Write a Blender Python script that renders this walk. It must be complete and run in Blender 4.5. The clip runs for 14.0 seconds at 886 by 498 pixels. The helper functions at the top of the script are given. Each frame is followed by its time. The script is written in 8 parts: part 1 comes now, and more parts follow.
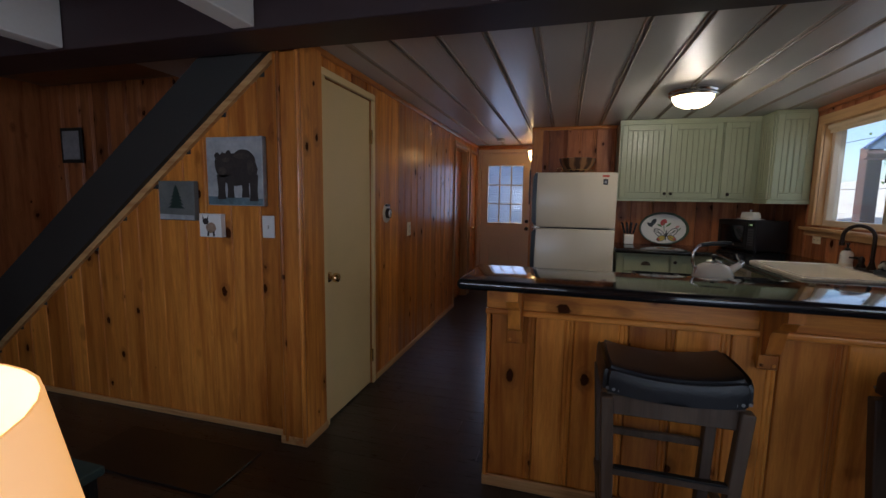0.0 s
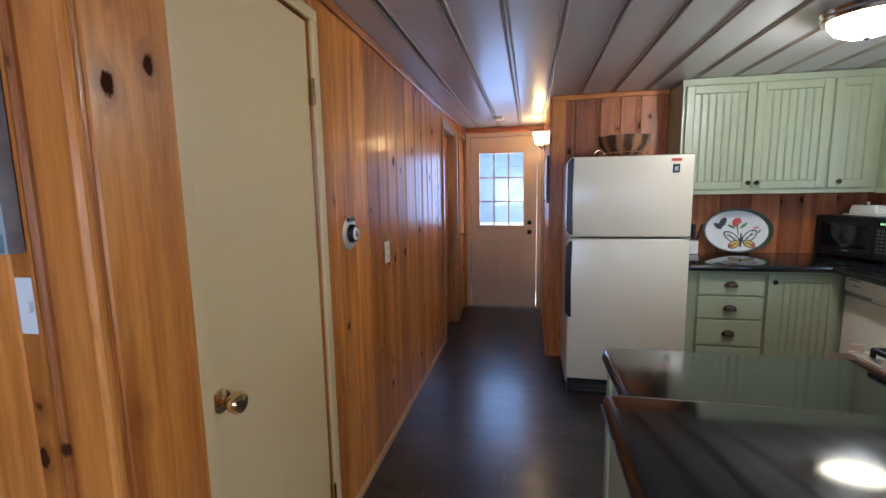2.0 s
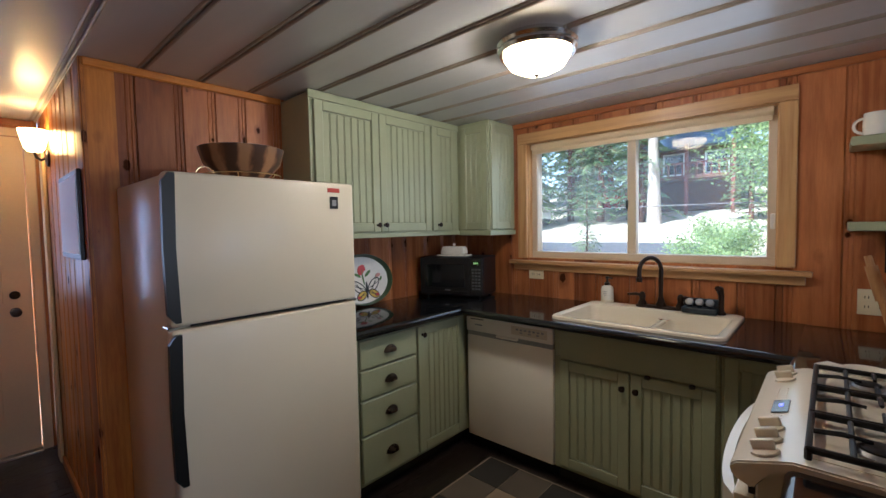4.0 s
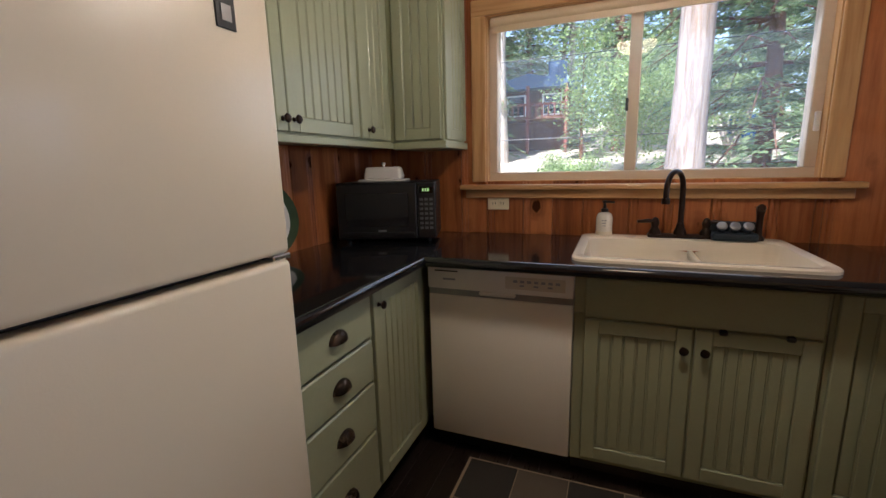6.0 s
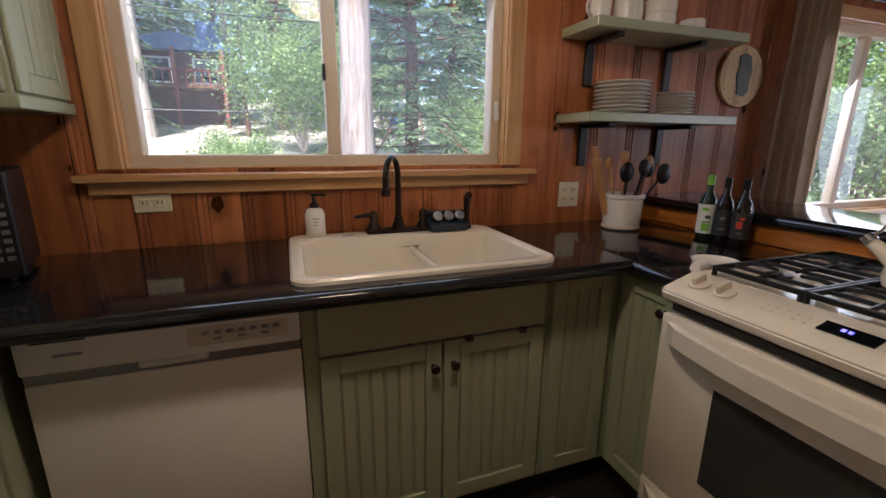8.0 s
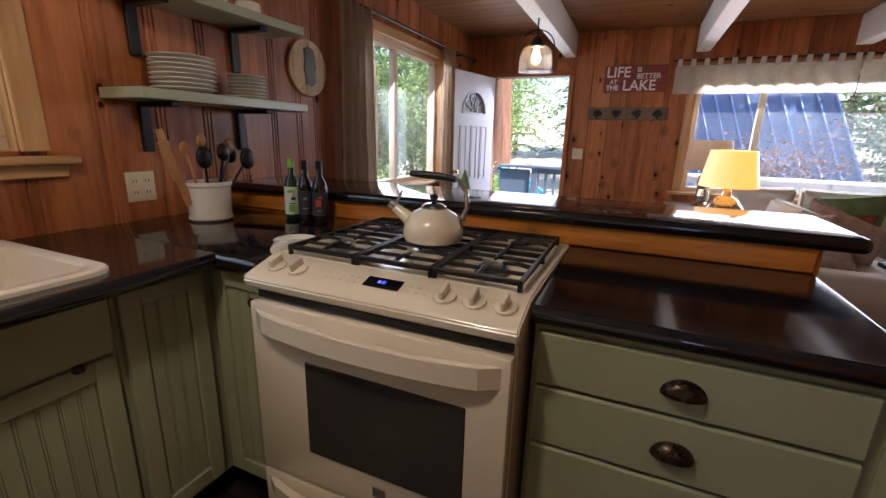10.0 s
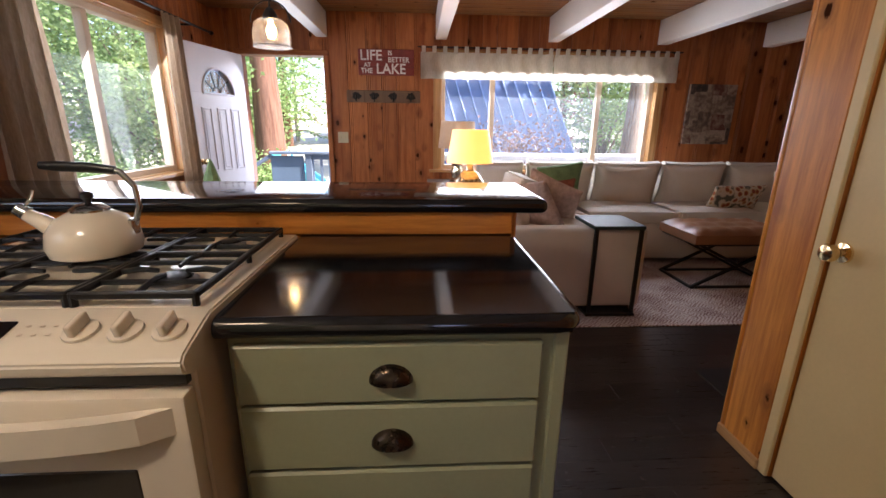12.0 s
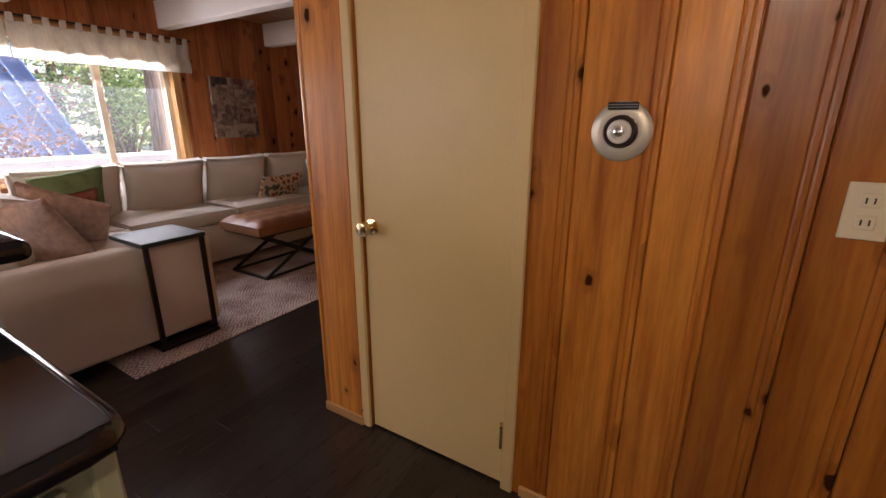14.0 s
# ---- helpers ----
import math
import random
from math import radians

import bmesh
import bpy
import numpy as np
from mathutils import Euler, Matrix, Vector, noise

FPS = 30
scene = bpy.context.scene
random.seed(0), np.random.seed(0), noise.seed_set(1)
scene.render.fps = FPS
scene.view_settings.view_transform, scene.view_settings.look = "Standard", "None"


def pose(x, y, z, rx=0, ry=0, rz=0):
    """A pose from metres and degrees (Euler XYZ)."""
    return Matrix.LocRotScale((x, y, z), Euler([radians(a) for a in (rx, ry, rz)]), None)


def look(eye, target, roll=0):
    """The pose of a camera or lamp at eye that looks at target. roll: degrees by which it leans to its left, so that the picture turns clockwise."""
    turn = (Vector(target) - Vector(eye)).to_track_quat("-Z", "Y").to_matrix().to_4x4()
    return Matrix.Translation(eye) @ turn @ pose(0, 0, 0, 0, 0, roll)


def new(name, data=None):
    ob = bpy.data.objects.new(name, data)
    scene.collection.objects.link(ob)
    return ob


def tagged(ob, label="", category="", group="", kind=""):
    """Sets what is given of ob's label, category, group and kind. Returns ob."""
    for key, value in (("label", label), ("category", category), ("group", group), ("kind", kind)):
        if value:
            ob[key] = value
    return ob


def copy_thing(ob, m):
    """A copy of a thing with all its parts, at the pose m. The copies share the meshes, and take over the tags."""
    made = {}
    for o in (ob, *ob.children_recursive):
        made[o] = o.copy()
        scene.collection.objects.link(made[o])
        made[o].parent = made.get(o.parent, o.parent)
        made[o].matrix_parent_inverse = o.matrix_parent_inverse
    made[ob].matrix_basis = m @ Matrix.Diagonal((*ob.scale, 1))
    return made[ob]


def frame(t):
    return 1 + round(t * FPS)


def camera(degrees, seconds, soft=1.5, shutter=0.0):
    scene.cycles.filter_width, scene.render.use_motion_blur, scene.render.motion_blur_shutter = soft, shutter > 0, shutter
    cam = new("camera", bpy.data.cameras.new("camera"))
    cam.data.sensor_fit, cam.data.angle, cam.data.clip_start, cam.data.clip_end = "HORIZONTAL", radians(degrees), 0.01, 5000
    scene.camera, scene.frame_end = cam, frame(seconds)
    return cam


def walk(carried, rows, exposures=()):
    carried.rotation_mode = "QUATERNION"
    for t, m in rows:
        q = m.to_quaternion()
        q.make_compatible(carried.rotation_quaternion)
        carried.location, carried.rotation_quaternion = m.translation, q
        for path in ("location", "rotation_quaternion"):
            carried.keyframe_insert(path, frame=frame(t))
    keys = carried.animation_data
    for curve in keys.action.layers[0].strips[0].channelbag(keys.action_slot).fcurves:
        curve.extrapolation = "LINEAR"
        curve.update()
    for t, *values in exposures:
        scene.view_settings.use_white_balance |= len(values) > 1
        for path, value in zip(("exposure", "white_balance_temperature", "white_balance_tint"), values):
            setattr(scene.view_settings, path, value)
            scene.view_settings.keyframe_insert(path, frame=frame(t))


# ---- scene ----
cam = camera(91.9, 14.0)
PATH = [
    (0, (1.305, -1.905, 1.352), (0.766, 0.007, 1.118), 0.9),
    (0.5, (1.215, -1.523, 1.342), (0.906, 0.438, 1.097), 0.3),
    (1, (1.154, -1.171, 1.333), (0.833, 0.787, 1.081), 1.1),
    (1.5, (0.973, -0.883, 1.351), (0.57, 1.058, 1.086), 1.8),
    (2, (0.762, -0.607, 1.402), (0.369, 1.336, 1.141), -1.0),
    (2.5, (0.633, -0.284, 1.446), (0.525, 1.704, 1.26), -0.4),
    (3, (0.545, 0.08, 1.439), (1.287, 1.933, 1.321), -0.9),
    (3.5, (0.527, 0.414, 1.413), (1.712, 2.021, 1.305), -1.1),
    (4, (0.584, 0.718, 1.41), (2.066, 2.057, 1.31), -1.1),
    (4.2, (0.61, 0.814, 1.393), (2.273, 1.92, 1.294), -1.0),
    (6.3, (1.174, 1.777, 1.261), (2.998, 2.499, 0.871), -1.3),
    (6.5, (1.251, 1.81, 1.27), (3.065, 2.539, 0.849), -1.3),
    (7, (1.398, 1.838, 1.274), (3.27, 2.395, 0.846), -0.3),
    (7.5, (1.499, 1.834, 1.28), (3.443, 1.841, 0.808), -0.7),
    (8, (1.558, 1.822, 1.275), (3.384, 1.163, 0.792), 0.4),
    (8.5, (1.564, 1.781, 1.272), (3.179, 0.705, 0.786), 0.7),
    (9, (1.558, 1.736, 1.265), (2.91, 0.345, 0.778), 1.7),
    (9.2, (1.55, 1.713, 1.264), (2.772, 0.205, 0.781), 1.9),
    (11.3, (1.377, 1.545, 1.249), (1.585, -0.37, 0.711), 0.8),
    (11.5, (1.357, 1.522, 1.244), (1.468, -0.4, 0.702), 0.8),
    (12, (1.299, 1.484, 1.245), (1.185, -0.435, 0.694), 0.7),
    (12.5, (1.228, 1.434, 1.249), (0.938, -0.466, 0.695), 0.8),
    (13, (1.188, 1.377, 1.253), (0.681, -0.481, 0.714), 1.2),
    (13.4, (1.209, 1.329, 1.257), (0.241, -0.337, 0.721), -0.3),
    (13.5, (1.192, 1.307, 1.263), (0.078, -0.259, 0.709), -0.8),
    (14, (1.167, 1.32, 1.254), (-0.467, 0.315, 0.688), 0.2),
]
EXPOSURES = [(0.0, 0.65, 5500, 12), (0.4, 1.68, 5000, 9), (1.0, 2.22, 4850, 9), (2.5, 2.25, 4850, 8), (3.5, 1.85, 4850, 8), (4.2, 1.7, 5450, 12), (6.5, 1.52, 5750, 18), (9.2, 1.42, 5850, 18), (11.5, 2.0, 6150, 18), (13.0, 1.98, 6300, 23), (14.0, 2.05, 6700, 25)]
walk(cam, [(t, look(eye, target, roll)) for t, eye, target, roll in PATH], EXPOSURES)

# ---- world, sun and window light ----
SUN = Vector((-0.72, 0.22, 0.85)).normalized()
world = bpy.data.worlds.new("sky")
scene.world = world
world.use_nodes = True
wn = world.node_tree
sky = wn.nodes.new("ShaderNodeTexSky")
sky.sky_type, sky.sun_disc = "NISHITA", False
sky.sun_elevation = math.asin(SUN.z)
sky.sun_rotation = math.atan2(SUN.x, SUN.y)
wn.nodes["Background"].inputs["Strength"].default_value = 0.15
wn.links.new(sky.outputs[0], wn.nodes["Background"].inputs["Color"])
sun = new("sun", bpy.data.lights.new("sun", "SUN"))
sun.data.energy, sun.data.angle, sun.data.color = 5.0, radians(0.53), (1.0, 0.95, 0.86)
sun.matrix_world = look(SUN * 50, (0, 0, 0))


def area(name, at, to, w, h, watts, color):
    lamp = new(name, bpy.data.lights.new(name, "AREA"))
    lamp.data.shape, lamp.data.size, lamp.data.size_y = "RECTANGLE", w, h
    lamp.data.energy, lamp.data.color = watts, color
    lamp.matrix_world = look(at, to)
    return lamp


def bulb(name, at, watts, color, r=0.03):
    lamp = new(name, bpy.data.lights.new(name, "POINT"))
    lamp.data.energy, lamp.data.color, lamp.data.shadow_soft_size = watts, color, r
    lamp.location = at
    return lamp


DAY = (0.88, 0.93, 1.0)
area("kitchen_window_light", (3.50, 1.62, 1.62), (2.0, 1.62, 0.6), 1.35, 0.75, 1.3, DAY)
area("side_window_light", (3.50, -1.66, 1.45), (1.6, -1.66, 0.2), 1.30, 1.05, 8.0, DAY)
area("front_window_light", (-0.05, -3.40, 1.38), (-0.05, -1.6, 0.0), 2.15, 0.98, 17.0, DAY)
area("entry_light", (2.63, -3.42, 1.0), (2.63, -1.5, 0.2), 0.75, 1.7, 4.6, DAY)
bulb("ceiling_light_bulbs", (2.14, 1.60, 2.07), 9.5, (1.0, 0.86, 0.66), 0.06)
area("hall_door_light", (0.46, 4.72, 1.45), (0.46, 0, 0.6), 0.55, 0.8, 1.3, (0.62, 0.72, 1.0))

# ---- materials ----


def material(name, rough=0.5, metal=0.0):
    m = bpy.data.materials.new(name)
    m.use_nodes = True
    b = m.node_tree.nodes["Principled BSDF"]
    b.inputs["Roughness"].default_value, b.inputs["Metallic"].default_value = rough, metal
    return m, m.node_tree, b


def node(nt, kind, **values):
    n = nt.nodes.new(kind)
    for key, v in values.items():
        n.inputs[key].default_value = v
    return n


def ramp(nt, source, stops):
    r = nt.nodes.new("ShaderNodeValToRGB")
    while len(r.color_ramp.elements) < len(stops):
        r.color_ramp.elements.new(0.5)
    for e, (p, c) in zip(r.color_ramp.elements, stops):
        e.position, e.color = p, (*c, 1)
    nt.links.new(source, r.inputs[0])
    return r.outputs[0]


def mixed(nt, fac, a, b, how="MIX"):
    m = nt.nodes.new("ShaderNodeMix")
    m.data_type, m.blend_type = "RGBA", how
    for sock, v in ((m.inputs[0], fac), (m.inputs[6], a), (m.inputs[7], b)):
        if isinstance(v, (int, float)):
            sock.default_value = v
        elif isinstance(v, tuple):
            sock.default_value = (*v, 1)
        else:
            nt.links.new(v, sock)
    return m.outputs[2]


def maths(nt, op, a, b=0.0, clamp=False):
    m = nt.nodes.new("ShaderNodeMath")
    m.operation, m.use_clamp = op, clamp
    for sock, v in zip(m.inputs, (a, b)):
        if isinstance(v, (int, float)):
            sock.default_value = v
        else:
            nt.links.new(v, sock)
    return m.outputs[0]


def bump(nt, b, height, strength, distance=0.002):
    n = node(nt, "ShaderNodeBump", Strength=strength, Distance=distance)
    nt.links.new(height, n.inputs["Height"])
    nt.links.new(n.outputs[0], b.inputs["Normal"])


def place(nt, scale, jitter=True):
    """World position scaled per axis, shifted by a random step per object."""
    g = nt.nodes.new("ShaderNodeNewGeometry")
    out = g.outputs["Position"]
    if jitter:
        o = nt.nodes.new("ShaderNodeObjectInfo")
        v = nt.nodes.new("ShaderNodeVectorMath")
        v.operation = "MULTIPLY_ADD"
        v.inputs[1].default_value = (37.0, 53.0, 71.0)
        nt.links.new(o.outputs["Random"], v.inputs[0])
        nt.links.new(out, v.inputs[2])
        out = v.outputs[0]
    s = nt.nodes.new("ShaderNodeVectorMath")
    s.operation = "MULTIPLY"
    s.inputs[1].default_value = scale
    nt.links.new(out, s.inputs[0])
    return s.outputs[0]


def noise_tex(nt, vec, scale, detail=4.0, rough=0.6, distort=0.0):
    n = node(nt, "ShaderNodeTexNoise", Scale=scale, Detail=detail, Roughness=rough, Distortion=distort)
    nt.links.new(vec, n.inputs["Vector"])
    return n.outputs["Fac"]


def paint(name, color, rough=0.45, metal=0.0, vary=0.12, grain=60.0, relief=0.05, spec=0.5, coat=0.0, big=3.0, stretch=(1, 1, 1), rvar=0.16):
    """Plain surface with mottling at two scales, fine relief and uneven gloss."""
    m, nt, b = material(name, rough, metal)
    p = place(nt, stretch)
    large, fine = noise_tex(nt, p, big, 3), noise_tex(nt, p, grain, 5)
    f = maths(nt, "ADD", maths(nt, "MULTIPLY", large, 0.6), maths(nt, "MULTIPLY", fine, 0.4))
    lo = tuple(c * (1 - vary) for c in color)
    hi = tuple(min(1, c * (1 + vary)) for c in color)
    nt.links.new(ramp(nt, f, [(0.3, lo), (0.7, hi)]), b.inputs["Base Color"])
    nt.links.new(maths(nt, "ADD", maths(nt, "MULTIPLY", large, rvar), rough - rvar / 2, True), b.inputs["Roughness"])
    b.inputs["Specular IOR Level"].default_value = spec
    b.inputs["Coat Weight"].default_value = coat
    b.inputs["Coat Roughness"].default_value = 0.12
    if relief:
        bump(nt, b, fine, relief)
    return m


def timber(name, light, dark, axis, knots=1.0, rough=0.34, coat=0.2, knot=(0.050, 0.016, 0.007), vary=0.42, cell=9.0):
    """Varnished wood with grain along an axis, per-board tone and dark knots."""
    m, nt, b = material(name, rough)
    long = {"x": (0.10, 1, 1), "y": (1, 0.10, 1), "z": (1, 1, 0.10)}[axis]
    oval = {"x": (0.62, 1, 1), "y": (1, 0.62, 1), "z": (1, 1, 0.62)}[axis]
    p, q = place(nt, long), place(nt, oval)
    v = node(nt, "ShaderNodeTexVoronoi", Scale=cell)
    v.inputs["Randomness"].default_value = 1.0
    nt.links.new(q, v.inputs["Vector"])
    d = v.outputs["Distance"]
    size = maths(nt, "MULTIPLY", maths(nt, "SUBTRACT", v.outputs["Color"], 0.20, True), 0.27 * knots)
    swirl = maths(nt, "MULTIPLY", maths(nt, "SUBTRACT", maths(nt, "MULTIPLY", size, 2.2), d, True), 0.9)
    broad = noise_tex(nt, p, 9.0, 2, 0.5)
    rings = maths(nt, "SINE", maths(nt, "MULTIPLY", maths(nt, "ADD", broad, swirl), 40.0))
    fibre = noise_tex(nt, p, 120.0, 4, 0.65)
    f = maths(nt, "ADD", maths(nt, "MULTIPLY", rings, 0.055), maths(nt, "ADD", maths(nt, "MULTIPLY", broad, 0.55), maths(nt, "MULTIPLY", fibre, 0.45)))
    c = ramp(nt, f, [(0.22, dark), (0.72, light)])
    o = nt.nodes.new("ShaderNodeObjectInfo")
    tone = ramp(nt, o.outputs["Random"], [(0.0, (1 - vary, 1 - vary * 1.15, 1 - vary * 1.3)), (0.5, (1, 1, 1)), (1.0, (1 + vary * 0.2, 1 + vary * 0.25, 1 + vary * 0.2))])
    c = mixed(nt, 1.0, c, tone, "MULTIPLY")
    streak = noise_tex(nt, place(nt, {"x": (0.05, 1, 1), "y": (1, 0.05, 1), "z": (1, 1, 0.05)}[axis]), 22.0, 3, 0.6)
    c = mixed(nt, 1.0, c, ramp(nt, streak, [(0.34, (0.74, 0.62, 0.52)), (0.5, (1, 1, 1)), (0.68, (1.14, 1.12, 1.06))]), "MULTIPLY")
    if knots:
        wob = maths(nt, "MULTIPLY", maths(nt, "SUBTRACT", noise_tex(nt, q, 45, 3), 0.5), 0.18)
        dk = maths(nt, "ADD", d, wob)
        core = maths(nt, "MULTIPLY", maths(nt, "SUBTRACT", size, dk, True), 24.0, True)
        halo = maths(nt, "MULTIPLY", maths(nt, "SUBTRACT", maths(nt, "MULTIPLY", size, 2.4), dk, True), 5.0, True)
        c = mixed(nt, maths(nt, "MULTIPLY", halo, 0.55), c, tuple(x * 0.5 for x in dark))
        c = mixed(nt, core, c, knot)
        dull = maths(nt, "SUBTRACT", 1.0, core, True)
        nt.links.new(maths(nt, "MULTIPLY", dull, 0.35), b.inputs["Specular IOR Level"])
        nt.links.new(maths(nt, "MULTIPLY", dull, coat), b.inputs["Coat Weight"])
    nt.links.new(c, b.inputs["Base Color"])
    nt.links.new(maths(nt, "ADD", maths(nt, "MULTIPLY", fibre, 0.2), rough - 0.1, True), b.inputs["Roughness"])
    b.inputs["Coat Weight"].default_value, b.inputs["Coat Roughness"].default_value = coat, 0.14
    bump(nt, b, maths(nt, "ADD", fibre, maths(nt, "MULTIPLY", broad, 2.0)), 0.12, 0.0015)
    return m


def glow(name, color, strength):
    m, nt, b = material(name, 0.4)
    b.inputs["Base Color"].default_value = (0.9, 0.85, 0.75, 1)
    b.inputs["Emission Color"].default_value = (*color, 1)
    b.inputs["Emission Strength"].default_value = strength
    return m


def clear_glass(name, tint=(1, 1, 1), rough=0.0, ior=1.45):
    m, nt, b = material(name, rough)
    b.inputs["Base Color"].default_value = (*tint, 1)
    b.inputs["Transmission Weight"].default_value = 1.0
    b.inputs["IOR"].default_value = ior
    return m


def pane_glass(name, veil_share=0.048):
    """Thin window glass: see-through, a weak mirror and a painted pale haze."""
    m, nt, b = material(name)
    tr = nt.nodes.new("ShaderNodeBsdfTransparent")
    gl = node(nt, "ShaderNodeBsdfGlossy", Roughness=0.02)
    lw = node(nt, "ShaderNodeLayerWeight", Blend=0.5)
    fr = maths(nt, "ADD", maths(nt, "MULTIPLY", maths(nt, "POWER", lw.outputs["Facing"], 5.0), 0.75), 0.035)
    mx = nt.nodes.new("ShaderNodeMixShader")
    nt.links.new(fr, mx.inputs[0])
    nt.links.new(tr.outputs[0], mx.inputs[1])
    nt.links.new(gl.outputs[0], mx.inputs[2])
    # pale bluish translucent share paints glare haze over the view outdoors
    veil = nt.nodes.new("ShaderNodeBsdfTranslucent")
    veil.inputs["Color"].default_value = (0.86, 0.93, 1.0, 1)
    veiled = node(nt, "ShaderNodeMixShader", Fac=veil_share)
    nt.links.new(mx.outputs[0], veiled.inputs[1])
    nt.links.new(veil.outputs[0], veiled.inputs[2])
    nt.links.new(veiled.outputs[0], nt.nodes["Material Output"].inputs["Surface"])
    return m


def cloth(name, lo, hi, through_light):
    """Woven cloth that lets some light through."""
    m, nt, b = material(name, 0.9)
    c = ramp(nt, noise_tex(nt, place(nt, (1, 1, 0.2)), 120, 3), [(0.3, lo), (0.7, hi)])
    nt.links.new(c, b.inputs["Base Color"])
    t = nt.nodes.new("ShaderNodeBsdfTranslucent")
    nt.links.new(c, t.inputs["Color"])
    mx = node(nt, "ShaderNodeMixShader", Fac=through_light)
    nt.links.new(b.outputs[0], mx.inputs[1])
    nt.links.new(t.outputs[0], mx.inputs[2])
    nt.links.new(mx.outputs[0], nt.nodes["Material Output"].inputs["Surface"])
    return m


def foliage(name, lo, hi):
    m, nt, b = material(name, 0.6)
    g = nt.nodes.new("ShaderNodeNewGeometry")
    n = noise_tex(nt, place(nt, (1, 1, 1)), 1.2, 3)
    f = maths(nt, "ADD", maths(nt, "MULTIPLY", g.outputs["Random Per Island"], 0.6), maths(nt, "MULTIPLY", n, 0.4))
    c = ramp(nt, f, [(0.15, lo), (0.85, hi)])
    nt.links.new(c, b.inputs["Base Color"])
    t = nt.nodes.new("ShaderNodeBsdfTranslucent")
    nt.links.new(c, t.inputs["Color"])
    mx = node(nt, "ShaderNodeMixShader", Fac=0.5)
    nt.links.new(b.outputs[0], mx.inputs[1])
    nt.links.new(t.outputs[0], mx.inputs[2])
    nt.links.new(mx.outputs[0], nt.nodes["Material Output"].inputs["Surface"])
    return m


GOLD_L, GOLD_D = (0.71, 0.282, 0.046), (0.37, 0.108, 0.013)
RED_L, RED_D = (0.51, 0.190, 0.062), (0.28, 0.082, 0.026)
pine_z = timber("golden_pine_upright", GOLD_L, GOLD_D, "z")
pine_x = timber("golden_pine_along_x", GOLD_L, GOLD_D, "x")
pine_y = timber("golden_pine_along_y", GOLD_L, GOLD_D, "y", 0.6)
cedar_z = timber("reddish_pine_upright", RED_L, RED_D, "z", 1.2, rough=0.43, coat=0.05)
cedar_x = timber("reddish_pine_along_x", RED_L, RED_D, "x", 0.7)
cedar_y = timber("reddish_pine_along_y", RED_L, RED_D, "y", 0.7)
trim_z = timber("pale_wood_upright", (0.60, 0.36, 0.15), (0.46, 0.24, 0.09), "z", 0, vary=0.12)
trim_y = timber("pale_wood_along_y", (0.60, 0.36, 0.15), (0.46, 0.24, 0.09), "y", 0, vary=0.12)
trim_x = timber("pale_wood_along_x", (0.60, 0.36, 0.15), (0.46, 0.24, 0.09), "x", 0, vary=0.12)
ceil_pine = timber("pale_ceiling_pine", (0.44, 0.23, 0.085), (0.29, 0.13, 0.038), "x", 0.8, rough=0.45, coat=0.1)
floor_wood = timber("espresso_floor", (0.036, 0.026, 0.022), (0.014, 0.010, 0.009), "x", 0, rough=0.30, coat=0.12, vary=0.45)
floor_gap = paint("floor_gap", (0.008, 0.006, 0.005), 0.7)
weathered = timber("weathered_grey_wood", (0.30, 0.20, 0.13), (0.16, 0.10, 0.065), "z", 0, rough=0.6, coat=0)
bowl_wood = timber("dark_bowl_wood", (0.21, 0.085, 0.035), (0.07, 0.027, 0.012), "x", 0, rough=0.45, vary=0.5)
spoon_wood = timber("utensil_wood", (0.52, 0.27, 0.10), (0.36, 0.16, 0.05), "z", 0, rough=0.55, coat=0)
sage = paint("sage_green_paint", (0.352, 0.37, 0.23), 0.36, vary=0.07, grain=90, relief=0.04, coat=0.12)
cream = paint("cream_door_paint", (0.69, 0.50, 0.235), 0.42, vary=0.05, grain=70)
almond = paint("almond_enamel", (0.70, 0.61, 0.46), 0.30, vary=0.015, grain=220, relief=0.12, coat=0.2, rvar=0.02)
white_enamel = paint("warm_white_enamel", (0.76, 0.67, 0.525), 0.24, vary=0.02, grain=30, relief=0.01, coat=0.4, rvar=0.04)
white_paint = paint("white_paint", (0.78, 0.76, 0.72), 0.5, vary=0.05)
door_white = paint("pale_door_paint", (0.66, 0.64, 0.68), 0.4, vary=0.04)
hall_door = paint("beige_door_paint", (0.66, 0.51, 0.32), 0.4, vary=0.05)
vinyl = paint("beige_window_vinyl", (0.62, 0.50, 0.36), 0.4, vary=0.05)
ceil_white = paint("satin_white_ceiling", (0.52, 0.50, 0.49), 0.36, vary=0.06, grain=18, big=1.2, relief=0.10, coat=0.18, stretch=(1, 0.06, 1))
# tan puts the shadow along the white beads into their colour
ceil_bead_shade = paint("ceiling_bead_shade", (0.34, 0.28, 0.22), 0.5)
plum = paint("dark_plum_beam_paint", (0.030, 0.016, 0.018), 0.5)
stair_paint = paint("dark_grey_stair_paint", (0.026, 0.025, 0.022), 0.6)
outside_paint = paint("outside_wall_paint", (0.10, 0.06, 0.04), 0.8)
iron = paint("black_iron", (0.012, 0.011, 0.010), 0.42, 0.3, vary=0.3, relief=0.15)
bronze = paint("oil_rubbed_bronze", (0.035, 0.022, 0.016), 0.32, 0.75, vary=0.4)
pull_bronze = paint("worn_bronze", (0.13, 0.092, 0.065), 0.27, 0.85, vary=0.45, big=25)
brass = paint("polished_brass", (0.80, 0.60, 0.32), 0.14, 1.0, relief=0)
chrome = paint("brushed_chrome", (0.75, 0.74, 0.72), 0.2, 1.0, relief=0.02)
steel = paint("grey_steel", (0.35, 0.34, 0.33), 0.35, 0.9)
